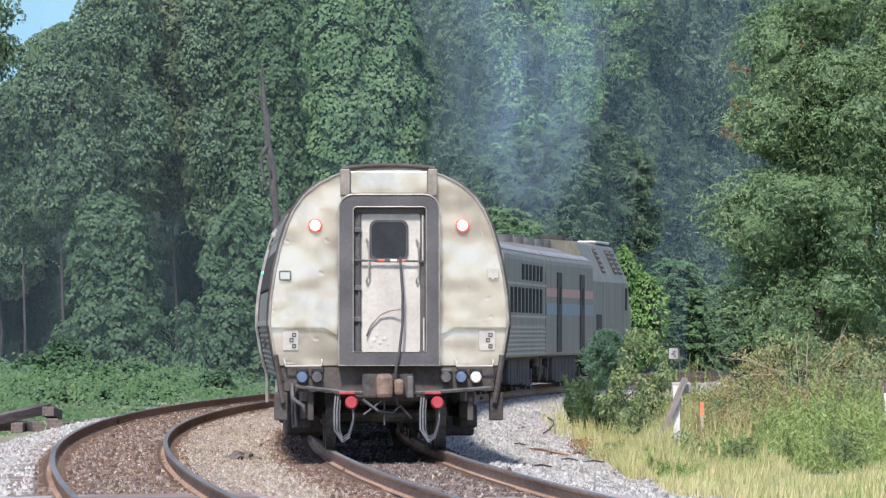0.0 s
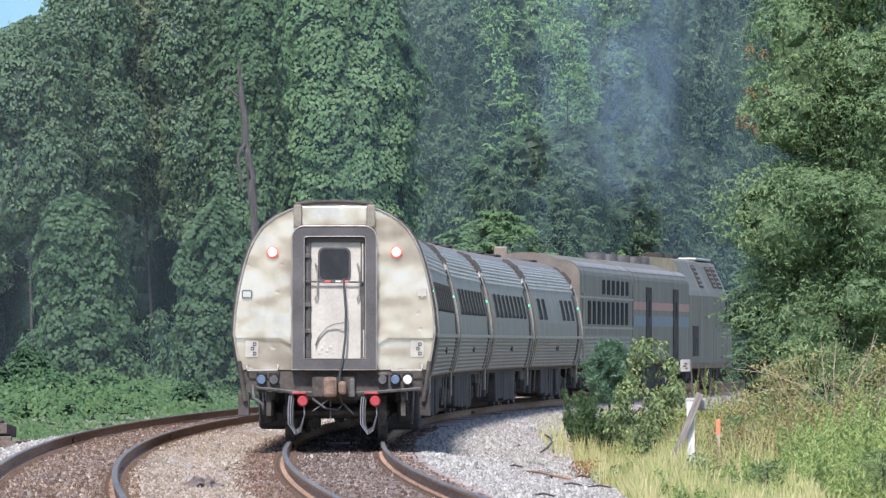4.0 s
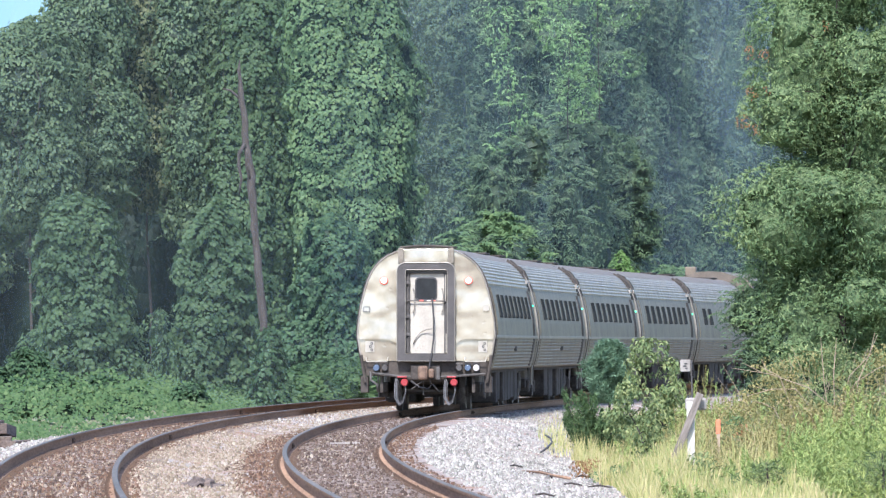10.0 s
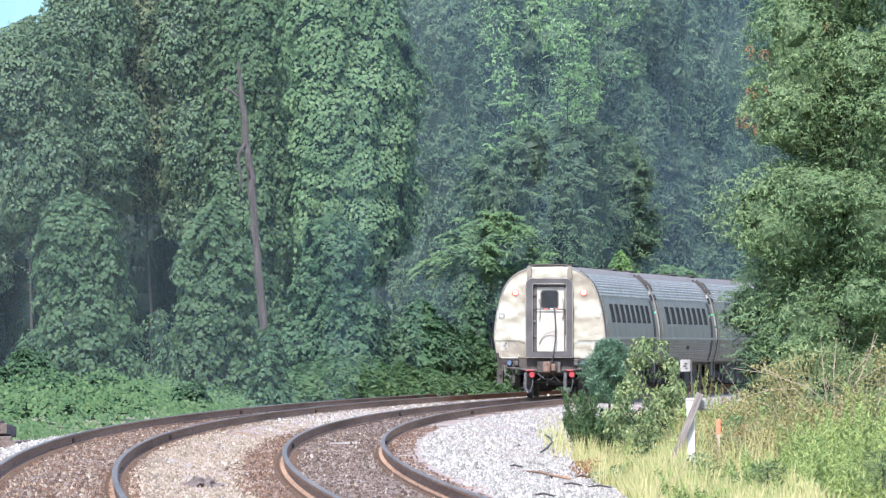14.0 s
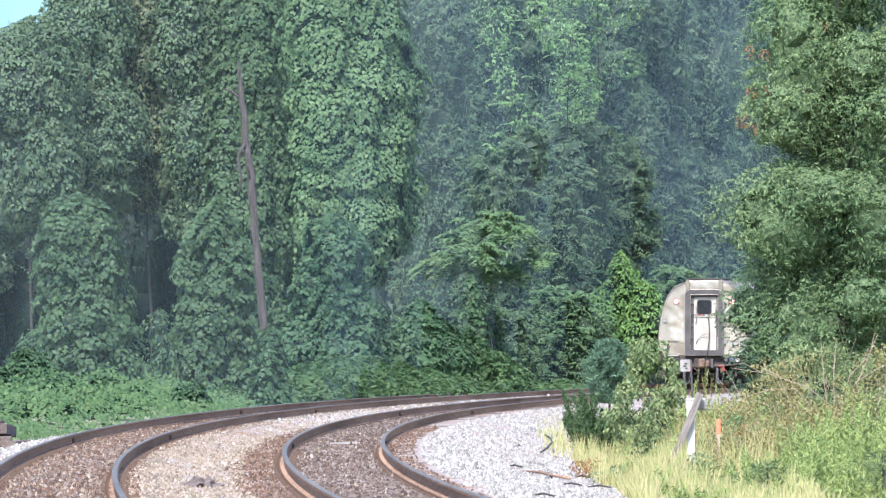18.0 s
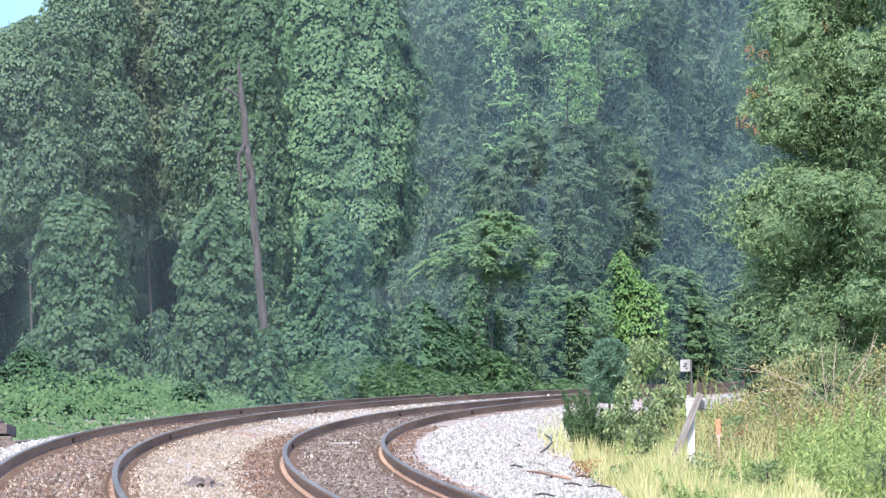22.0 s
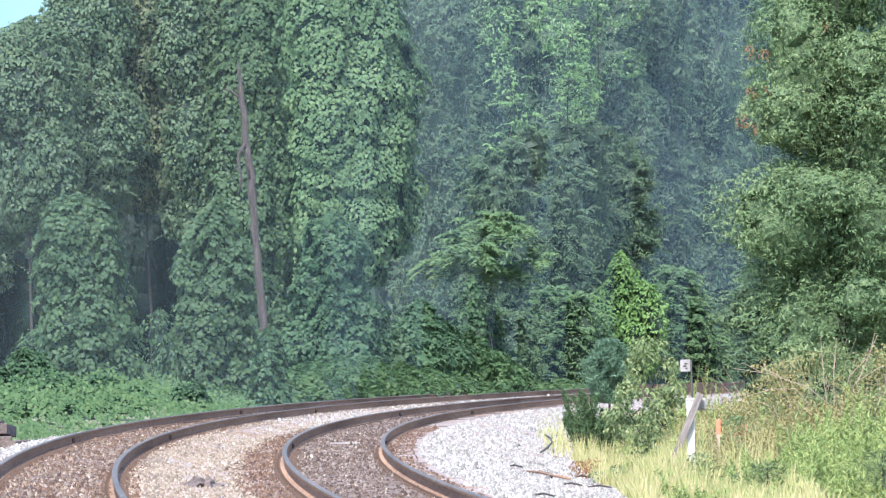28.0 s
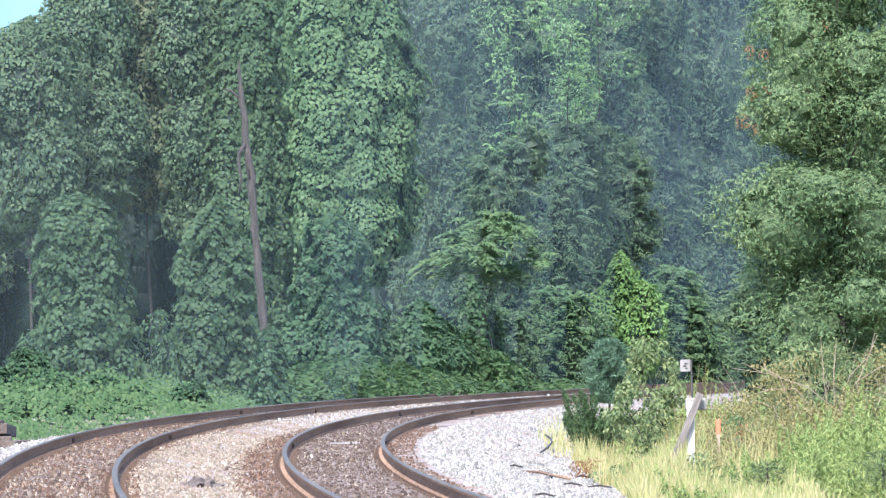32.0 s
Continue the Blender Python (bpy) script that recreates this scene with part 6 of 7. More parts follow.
    for i, (x, y, h, r) in enumerate(((-10.95, 285, 1.75, 0.8), (-9.95, 276, 1.05, 0.75), (-11.6, 280, 1.35, 0.7), (-8.9, 284, 1.0, 0.7), (-6.6, 284, 0.8, 0.55), (-10.6, 268, 0.8, 0.6), (-10.2, 283, 1.15, 0.7), (-8.0, 280, 0.75, 0.6))):
        draped("bush", "small kudzu-covered shrub beside the track", "bush", (x, y, -0.25), [Drape(0, 0, 0, h, r, DOME, 1.2, 0.0, 0.36, 0.5, 0.1, 0.1, 0.4, 560 + i)], 0.11, 0.9, 330, KUDZU, 320 + i, "kudzu shrubs", "vine_leaves", up=0.6)
    for i, (x, y, h, r) in enumerate(((-6.0, 301, 0.75, 1.3), (-5.0, 307, 0.95, 1.4), (-4.1, 313, 1.3, 1.5), (-3.2, 319, 1.6, 1.7), (-2.3, 325, 1.5, 1.6), (-1.3, 331, 1.3, 1.5), (-0.5, 337, 1.1, 1.4), (0.3, 343, 0.95, 1.4), (1.1, 350, 0.85, 1.3), (2.0, 357, 0.75, 1.2), (3.0, 364, 0.65, 1.2), (4.1, 372, 0.6, 1.2))):
        draped("bush", "pale green kudzu heap beside the track", "bush", (x, y, -0.35), [Drape(0, 0, 0, h, r, ((0, 1.0), (0.25, 0.85), (0.5, 0.68), (0.75, 0.46), (0.9, 0.27), (1, 0.04)), 1.6, 0.0, 0.34, 0.7, 0.06, 0.08, 0.4, 580 + i)], 0.105, 0.95, 260, CARPET, 330 + i, "kudzu heaps", "vine_leaves", up=1.3, jit=0.34, inner=CARPET)



def build_carpet():
    """Low kudzu over the bank between the outer track and the wood."""
    rng = np.random.default_rng(33)
    c = 80000
    S = rng.uniform(80, 290, c)
    S = np.where(rng.random(c) < 0.2, rng.uniform(30, 140, c), np.where(rng.random(c) < 0.45, rng.uniform(165, 310, c), S))
    near = np.clip((170 - S) / 55, 0, 1)
    O = -5.9 - 1.9 * near - rng.beta(1.0, 1.6, c) * 14
    P0 = on_line(S, O, 0.0)
    w = np.clip((-O - 5.9 - 1.9 * near) / 3.2, 0, 1)
    lump = np.array([noise.noise((x * 0.45, y * 0.16, 0.0)) + 0.5 * noise.noise((x * 1.3, y * 0.45, 3.0)) for x, y, _ in P0])
    Z = -0.36 + 0.72 * w + 0.8 * lump * (0.15 + 0.85 * w) + rng.uniform(-0.16, 0.14, c)
    P = on_line(S, O, Z)
    N = unit(np.array([0.05, -0.55, 0.9]) + rng.normal(0, 0.42, P.shape))
    D = unit(np.array([0, -0.7, -0.5]) + rng.normal(0, 0.6, P.shape))
    ob = new("kudzu_carpet", leaf_mesh("kudzu_carpet", P, N, D, rng.uniform(0.06, 0.13, c), 0.95, CARPET))
    tagged(ob, "pale green low carpet of kudzu leaves along the track", "vine carpet", kind="stuff")


def build_dead_trunk():
    ob = thing("dead_tree", "bare grey-brown dead trunk with a hanging vine", "tree", at=(-4.93, 298, -0.2))
    ob.scale = (1.13, 1.13, 1.12)
    b = bmesh.new()
    rng = np.random.default_rng(29)
    zs = np.linspace(0, 8.5, 34)
    xs = np.interp(zs, (0, 2.2, 4.8, 6.4, 7.6, 8.0, 8.5), (0.12, 0.0, -0.22, -0.36, -0.5, -0.53, -0.52)) + rng.normal(0, 0.012, 34)
    rs = np.interp(zs, (0, 2.2, 6.4, 7.6, 8.0, 8.5), (0.115, 0.10, 0.086, 0.078, 0.05, 0.012)) * rng.uniform(0.86, 1.16, 34)
    tube(b, [(float(x), float(y), float(z)) for x, y, z in zip(xs, rng.normal(0, 0.015, 34), zs)], [float(r) for r in rs], 10)
    for v in b.verts:
        v.co += Vector((noise.noise(v.co * 3.1), noise.noise(v.co * 3.1 + Vector((7, 0, 0))), 0)) * 0.022
    part("trunk", b, DEADWOOD, ob, smooth=True)
    b = bmesh.new()
    tube(b, [(-0.42, -0.1, 6.45), (-0.55, -0.14, 6.2), (-0.56, -0.14, 5.9), (-0.5, -0.15, 5.6), (-0.56, -0.15, 5.2)], [0.045, 0.045, 0.04, 0.035, 0.02], 7)
    part("vine_stem", b, DEADWOOD, ob, "pale bent vine stem", True)
    b = bmesh.new()
    tube(b, [(-0.42, 0.0, 6.45), (-0.33, -0.1, 6.1), (-0.3, -0.1, 5.6)], [0.035, 0.03, 0.02], 7)
    part("vine_stem", b, DEADWOOD, ob, smooth=True)
    b = bmesh.new()
    tube(b, [(-0.46, 0.0, 7.5), (-0.75, 0.0, 7.75), (-0.95, 0, 7.8)], [0.04, 0.03, 0.015], 6)
    part("broken_branch", b, DEADWOOD, ob, smooth=True)


def build_near_tree():
    """The broadleaf trees inside the curve, with drooping sprays."""
    rng = np.random.default_rng(70)
    lobes = ((-0.75, 0.0, 5.2, 8.2, 0.98), (-1.0, -0.5, 5.3, 6.5, 0.72), (0.75, -0.3, 4.6, 7.4, 0.95), (-0.85, -0.4, 3.25, 5.1, 1.1), (-1.45, -0.1, 3.5, 4.65, 0.55), (0.55, -0.5, 3.0, 5.0, 1.0), (-0.45, 0.0, 1.3, 3.5, 0.95),
             (0.6, -0.1, 1.5, 3.4, 0.9), (0.2, 0.4, 7.4, 10.2, 1.2), (-0.1, 0.5, 2.0, 8.5, 1.0), (1.7, 0.0, 2.0, 8.8, 1.2), (-1.0, 0.3, 2.3, 3.7, 0.6), (0.3, -0.7, 6.3, 7.3, 0.6), (-0.25, -0.9, 4.1, 4.9, 0.7), (0.95, -0.9, 5.6, 6.5, 0.6), (0.3, -0.9, 2.3, 3.1, 0.6))
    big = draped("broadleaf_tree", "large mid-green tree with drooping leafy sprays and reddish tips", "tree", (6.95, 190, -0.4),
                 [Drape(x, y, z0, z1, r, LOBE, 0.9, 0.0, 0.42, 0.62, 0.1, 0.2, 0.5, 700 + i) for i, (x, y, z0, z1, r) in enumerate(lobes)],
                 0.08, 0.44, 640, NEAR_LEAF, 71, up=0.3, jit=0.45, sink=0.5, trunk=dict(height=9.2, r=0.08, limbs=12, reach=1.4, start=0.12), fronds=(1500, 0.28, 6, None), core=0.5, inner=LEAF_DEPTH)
    for x, z, k in ((-1.6, 6.95, 0.8), (-1.35, 6.9, 0.8), (-1.55, 6.25, 0.9), (-1.72, 5.75, 1.0), (-1.5, 5.6, 0.8), (-1.3, 6.3, 0.6), (-0.3, 7.4, 0.7), (0.9, 3.6, 0.6)):
        P, N, D = clump_leaves(rng, [(x, -0.75, z, 0.13 * k, 0.12, 0.16 * k)], 240)
        sp = new("seed_spray", leaf_mesh("seed_spray", P, N, D, rng.uniform(0.04, 0.07, len(P)), 0.5, RED_LEAF))
        sp.parent, sp["label"], sp["kind"] = big, "rust-red seed spray", "stuff"
    draped("broadleaf_tree", "darker tree behind with soft drooping sprays", "tree", (6.75, 214, -0.5),
           [Drape(x, y, z0, z1, r, LOBE, 0.9, 0.0, 0.42, 0.6, 0.1, 0.2, 0.5, 730 + i) for i, (x, y, z0, z1, r) in enumerate(((-0.2, 0, 1.6, 4.0, 0.75), (0.4, -0.2, 0.2, 2.8, 0.95), (-0.75, 0.1, 2.2, 3.1, 0.55), (0.8, 0, 2.5, 5.2, 0.9), (-0.4, -0.2, 0.6, 2.2, 0.6), (1.3, 0.1, 0.2, 3.0, 1.0), (0.1, 0.5, 0.4, 3.6, 0.7), (1.2, 0.5, 2.0, 4.2, 1.0)))],
           0.10, 0.42, 260, EDGE_LEAF, 72, trunk=dict(height=5.0, r=0.08, limbs=8, reach=0.9), fronds=(700, 0.4, 7, None), up=0.2, jit=0.45, sink=0.3, core=0.6)
    draped("broadleaf_tree", "green tree at the verge inside the curve", "tree", (9.3, 194, -0.5),
           [Drape(x, y, z0, z1, r, LOBE, 0.9, 0.0, 0.42, 0.7, 0.1, 0.2, 0.5, 750 + i) for i, (x, y, z0, z1, r) in enumerate(((0, 0, 0.3, 4.5, 1.2), (0, 0, 3.5, 9.8, 1.3), (-0.7, -0.5, 1.5, 3.6, 0.8), (-0.7, -0.4, 5.0, 7.5, 0.8)))],
           0.10, 0.45, 170, NEAR_LEAF, 73, trunk=dict(height=9.2, r=0.13, limbs=9, reach=1.2), fronds=(500, 0.32, 6, None), up=0.3, jit=0.45, sink=0.4, core=0)


def needle_plant(name, label, at, height, r, material, seed, dense=60, length=0.10, low=0.0, thin=0.16):
    """A small conifer: a stem, whorled branches and many thin needles."""
    rng = np.random.default_rng(seed)
    ob = thing(name, label, "shrub", at=at)
    b = bmesh.new()
    tube(b, [(0, 0, 0), (0.02, 0, height * 0.5), (0, 0, height * 0.95)], [0.03, 0.02, 0.006], 6)
    part("stem", b, BARK, ob)
    c = int(dense * height * r * 100)
    t = rng.beta(1.2, 1.3, c)
    lift = low + (1 - low) * t
    w = r * np.sin(np.pi * np.clip(t * 0.75 + 0.18, 0, 1)) ** 0.6
    ang, k = rng.uniform(0, 6.283, c), np.sqrt(rng.uniform(0, 1, c)) * rng.uniform(0.75, 1.22, c)
    lump = 0.78 + 0.3 * np.sin(ang * 3 + t * 9) + 0.16 * np.sin(ang * 7 - t * 21)
    O = np.stack([np.cos(ang), np.sin(ang), 0 * t + 0.5], 1)
    P = np.stack([np.cos(ang) * w * k * lump, np.sin(ang) * w * k * lump, height * lift], 1)
    N = unit(rng.normal(0, 1, P.shape) + np.array([0, -0.4, 0.4]))
    D = unit(O + rng.normal(0, 0.5, P.shape))
    cr = new("needles", leaf_mesh("needles", P, N, D, rng.uniform(0.6, 1.3, c) * length, thin, material))
    cr.parent = ob
    return ob


def build_verge():
    rng = np.random.default_rng(17)
    needle_plant("pine_sapling", "soft blue-green pine sapling on the verge", (3.2, 212, -0.5), 2.1, 0.46, PINE, 401, 200, 0.12, 0.42, 0.07)
    cedar = thing("cedar_bush", "dark green low spreading cedar bush", "shrub", at=(2.78, 196, -0.5))
    Ps, Ds = [], []
    for i in range(26):
        a, up = rng.uniform(0, 6.283), rng.uniform(0.6, 1.25)
        e = Vector((math.cos(a) * rng.uniform(0.2, 0.75), math.sin(a) * 0.5, up))
        m = Vector((e.x * 0.65, e.y * 0.65, up * 0.45))
        if i < 12:
            bm = bmesh.new()
            tube(bm, [(0, 0, 0), m, e], [0.02, 0.012, 0.004], 5)
            part("limb", bm, BARK, cedar)
        n = 300
        t = rng.uniform(0.25, 1, (n, 1))
        c = np.array(m)[None] * (2 * t * (1 - t)) + np.array(e)[None] * t * t
        off = rng.normal(0, 1, (n, 3)) * (0.11 * (1.15 - t))
        Ps.append(c + off)
        Ds.append(unit(np.array(e)[None] * 0.6 + rng.normal(0, 0.45, (n, 3))))
    P, D = np.concatenate(Ps), np.concatenate(Ds)
    cr = new("needles", leaf_mesh("needles", P, unit(np.cross(D, rng.normal(0, 1, D.shape)) + np.array([0, -0.2, 0.3])), D, rng.uniform(0.06, 0.13, len(P)), 0.2, CEDAR))
    cr.parent = cedar
    leafy_thing("bush", "yellow-green leafy bush on the verge", "bush", (3.56, 184, -0.6), crown_clumps(rng, 2.15, 0.46, 0.4, 56, 0.16), 0.095, 0.42, 230, BUSH_LEAF, 403, 0.4, dict(height=1.9, r=0.02, limbs=9, reach=0.6))
    leafy_thing("bush", "low yellow-green leafy bush on the verge", "bush", (3.2, 182, -0.6), crown_clumps(rng, 1.4, 0.42, 0.1, 36, 0.15), 0.09, 0.42, 220, BUSH_LEAF, 407, 0.4, dict(height=1.1, r=0.02, limbs=6, reach=0.5))
    leafy_thing("bush", "low green plant in the grass", "bush", (3.55, 158, -0.62), crown_clumps(rng, 0.5, 0.45, 0.0, 14, 0.15), 0.07, 0.3, 200, BUSH_LEAF, 404, 0.4)
    leafy_thing("bush", "low green plant at the stones' edge", "bush", (2.45, 163, -0.65), crown_clumps(rng, 0.35, 0.22, 0.0, 8, 0.1), 0.05, 0.5, 300, NEAR_LEAF, 405, 0.4)
    # long arching twigs that stand out of the brush
    for i, (x0, z0, x1, z1, up) in enumerate(((5.75, 0.82, 4.53, 1.14, 0.06), (5.55, 0.80, 4.80, 0.70, 0.05), (5.3, 1.0, 4.95, 1.18, 0.0), (6.2, 0.2, 5.85, -0.12, 0.12), (6.55, 0.95, 6.85, 1.65, 0.0), (6.4, 1.0, 6.75, 1.35, 0.0), (6.0, 0.9, 5.95, 1.62, 0.0), (6.15, 1.0, 6.2, 1.6, 0.02), (6.6, 0.5, 7.4, 0.72, 0.03), (6.5, 0.9, 7.2, 1.25, 0.04), (5.2, 0.5, 4.85, 0.62, 0.02), (5.9, 0.4, 5.35, 0.55, 0.05))):
        tw = thing("arching_twig", "long pale bare twig arching out of the brush", "twig", "bare twigs", at=(x0, 172, -0.62))
        b = bmesh.new()
        d = Vector((x1 - x0, 0, z1 - z0))
        tube(b, [(-d.x * 0.9 + 0.1, 0.3, 0.0), (-d.x * 0.55 + 0.05, 0.2, (z0 + 0.62) * 0.6), (0, 0, z0 + 0.62), (d.x * 0.5, 0.02, z0 + 0.62 + d.z * 0.5 + up), (d.x, 0, z0 + 0.62 + d.z)], [0.009, 0.008, 0.007, 0.006, 0.003], 5)
        if i < 6:
            tube(b, [(d.x * 0.6, 0.01, z0 + 0.62 + d.z * 0.6 + up * 0.8), (d.x * 0.85, 0.0, z0 + 0.75 + d.z * 0.85)], [0.007, 0.003], 4)
        part("stem", b, TWIG, tw)
    # dry brush with bare twigs
    for i, (x, y, h, r, green) in enumerate(((5.3, 177, 1.75, 0.6, 0), (6.0, 175, 1.95, 0.6, 0), (6.7, 173, 1.9, 0.65, 1), (4.85, 180, 1.15, 0.42, 0), (5.6, 168, 1.2, 0.6, 0), (6.4, 166, 1.35, 0.6, 0), (7.3, 176, 2.0, 0.6, 0), (7.1, 168, 1.7, 0.5, 1), (5.9, 182, 2.0, 0.6, 1), (5.1, 170, 0.75, 0.45, 0))):
        ob = leafy_thing("brush", "tangled yellow-green brush with bare twigs" if green else "tangled dry yellow-brown brush with bare twigs", "bush", (x, y, -0.6), crown_clumps(rng, h, r, 0.0, 44, 0.16), 0.075 if green else 0.06, 0.45, 150, BUSH_LEAF if green else BRUSH, 410 + i, 0.4)
        r2 = np.random.default_rng(430 + i)
        for _ in range(8):
            b = bmesh.new()
            a = Vector((r2.normal(0, r * 0.4), r2.normal(0, 0.3), 0.1))
            e = a + Vector((r2.normal(0, r * 0.9), r2.normal(0, 0.3), h * r2.uniform(0.6, 1.05)))
            tube(b, [a, a.lerp(e, 0.5) + Vector((r2.normal(0, 0.1), 0, 0.12)), e], [0.007, 0.005, 0.002], 4)
            part("twig", b, TWIG, ob, "bare pale twig")

    for i, (x, y, h, r, mat, lab) in enumerate(((5.35, 175, 1.75, 0.62, BRUSH, "dense tangle of dry olive-brown brush"), (6.2, 173, 2.2, 0.55, BUSH_LEAF, "dense yellow-green brush with pale tips"), (6.95, 175, 2.05, 0.65, BRUSH, "dense tangle of dry olive-brown brush"), (5.8, 168, 1.25, 0.7, BRUSH, "dense tangle of dry olive-brown brush"), (4.75, 176, 1.0, 0.5, NEAR_LEAF, "low dark green weeds beside the post"), (6.7, 166, 1.5, 0.6, BUSH_LEAF, "dense yellow-green brush with pale tips"), (7.6, 170, 1.9, 0.6, BRUSH, "dense tangle of dry olive-brown brush"))):
        draped("brush", lab, "bush", (x, y, -0.65), [Drape(0, 0, 0, h, r, DOME, 1.1, 0.0, 0.5, 0.35, 0.2, 0.12, 0.35, 800 + i)], 0.062, 0.42, 620, mat, 800 + i, "brush of the verge", up=0.2, jit=0.7, sink=0.4, core=0)

    def blades(name, label, category, material, zones, wide):
        Ps, Hs = [], []
        for x0, x1, y0, y1, c, h0, h1 in zones:
            Ps.append(np.stack([rng.uniform(x0, x1, c), rng.uniform(y0, y1, c), np.full(c, -0.62)], 1))
            Hs.append(rng.uniform(h0, h1, c))
        P, H = np.concatenate(Ps), np.concatenate(Hs)
        c = len(P)
        patch = np.array([noise.noise((x * 1.1, y * 0.25, 5.0)) for x, y, _ in P])
        H = H * (0.85 + 1.1 * patch)
        P[:, 2] += grade(P[:, 1])
        ang = rng.uniform(0, 6.283, c)
        lean = np.stack([np.cos(ang), np.sin(ang), 0 * ang], 1) * rng.uniform(0.08, 0.5, c)[:, None]
        side = np.stack([np.sin(ang + 0.6), np.cos(ang + 0.6), 0 * ang], 1) * wide * rng.uniform(0.6, 1.4, c)[:, None]
        up = np.array([0, 0, 1.0])
        h = H[:, None]
        V = np.stack([P - side, P + side, P + up * h * 0.55 + lean * h * 0.35 - side * 0.8, P + up * h * 0.55 + lean * h * 0.35 + side * 0.8, P + up * h + lean * h], 1).reshape(-1, 3)
        i = np.arange(c)[:, None] * 5
        tris = np.concatenate([i + np.array([[0, 1, 3]]), i + np.array([[0, 3, 2]]), i + np.array([[2, 3, 4]])], 1).reshape(-1, 3)
        ob = new(name, quick_mesh(name, V, tris, material))
        tagged(ob, label, category, kind="stuff")
    blades("pale_grass", "sunlit pale yellow-green grass on the verge", "grass", GRASS,
           [(2.5, 4.9, 140, 162, 17000, 0.10, 0.42), (2.3, 5.2, 162, 200, 18000, 0.12, 0.45), (3.4, 5.4, 158, 185, 6000, 0.3, 0.75), (3.2, 5.4, 185, 205, 4000, 0.4, 0.9), (2.0, 9, 200, 280, 8000, 0.15, 0.5), (2.8, 8.0, 122, 140, 12000, 0.1, 0.3), (4.0, 14.0, 90, 122, 4000, 0.12, 0.3)], 0.008)
    def stalks(name, label, category, material, zones, leaf):
        """Many upright stems, each set with narrow leaves all the way up."""
        Ps, Ds = [], []
        for x0, x1, y0, y1, c, h0, h1 in zones:
            for _ in range(c):
                x, y = rng.uniform(x0, x1), rng.uniform(y0, y1)
                h = rng.uniform(h0, h1) * (0.9 + 0.9 * noise.noise((x * 0.9, y * 0.2, 2.0)))
                n = int(24 + 52 * h)
                t = np.sort(rng.uniform(0.1, 1, n))
                lean, ang = rng.normal(0, 0.16, 2), rng.uniform(0, 6.283, n)
                Ps.append(np.stack([x + lean[0] * t * h + 0.05 * np.cos(ang) * (1.1 - t), y + lean[1] * t * h + 0.05 * np.sin(ang) * (1.1 - t), -0.62 + h * t], 1))
                Ds.append(np.stack([np.cos(ang), np.sin(ang), np.full(n, 1.5)], 1))
        P, D = np.concatenate(Ps), unit(np.concatenate(Ds))
        N = unit(np.cross(D, rng.normal(0, 1, D.shape)) + np.array([0, -0.2, 0.5]))
        ob = new(name, leaf_mesh(name, P, N, D, rng.uniform(0.7, 1.4, len(P)) * leaf, 0.13, material))
        tagged(ob, label, category, kind="stuff")
    stalks("tall_weeds", "bright green tall feathery weeds on the verge", "weeds", WEED,
           [(4.75, 7.6, 146, 157, 330, 0.5, 0.95), (5.5, 8.2, 150, 162, 300, 0.8, 1.3), (4.3, 5.3, 150, 160, 160, 0.25, 0.55), (4.8, 10, 164, 200, 200, 0.4, 1.0), (4.9, 7.9, 146, 150, 70, 0.8, 1.15), (2.9, 4.9, 140, 158, 190, 0.12, 0.42), (3.3, 5.4, 186, 200, 130, 0.5, 0.95), (4.3, 6.6, 205, 228, 150, 0.7, 1.2), (2.7, 4.6, 150, 172, 130, 0.12, 0.35), (2.9, 4.4, 172, 182, 120, 0.25, 0.5)], 0.095)
    stalks("dry_weeds", "dry straw-coloured weed stalks among the grass", "weeds", BRUSH,
           [(3.9, 5.6, 158, 176, 120, 0.5, 0.85), (2.6, 4.4, 158, 190, 90, 0.2, 0.45), (5.2, 8.0, 166, 178, 200, 0.7, 1.3), (3.6, 5.4, 176, 198, 170, 0.5, 1.0), (4.4, 6.6, 200, 228, 170, 0.7, 1.25)], 0.06)
    needle_plant("feathery_weed", "feathery green weed at the grass edge", (4.4, 149, -0.66), 0.6, 0.5, BUSH_LEAF, 441, 16, 0.12)
    needle_plant("feathery_weed", "feathery green weed at the grass edge", (5.9, 147, -0.66), 0.75, 0.6, BUSH_LEAF, 442, 16, 0.12)


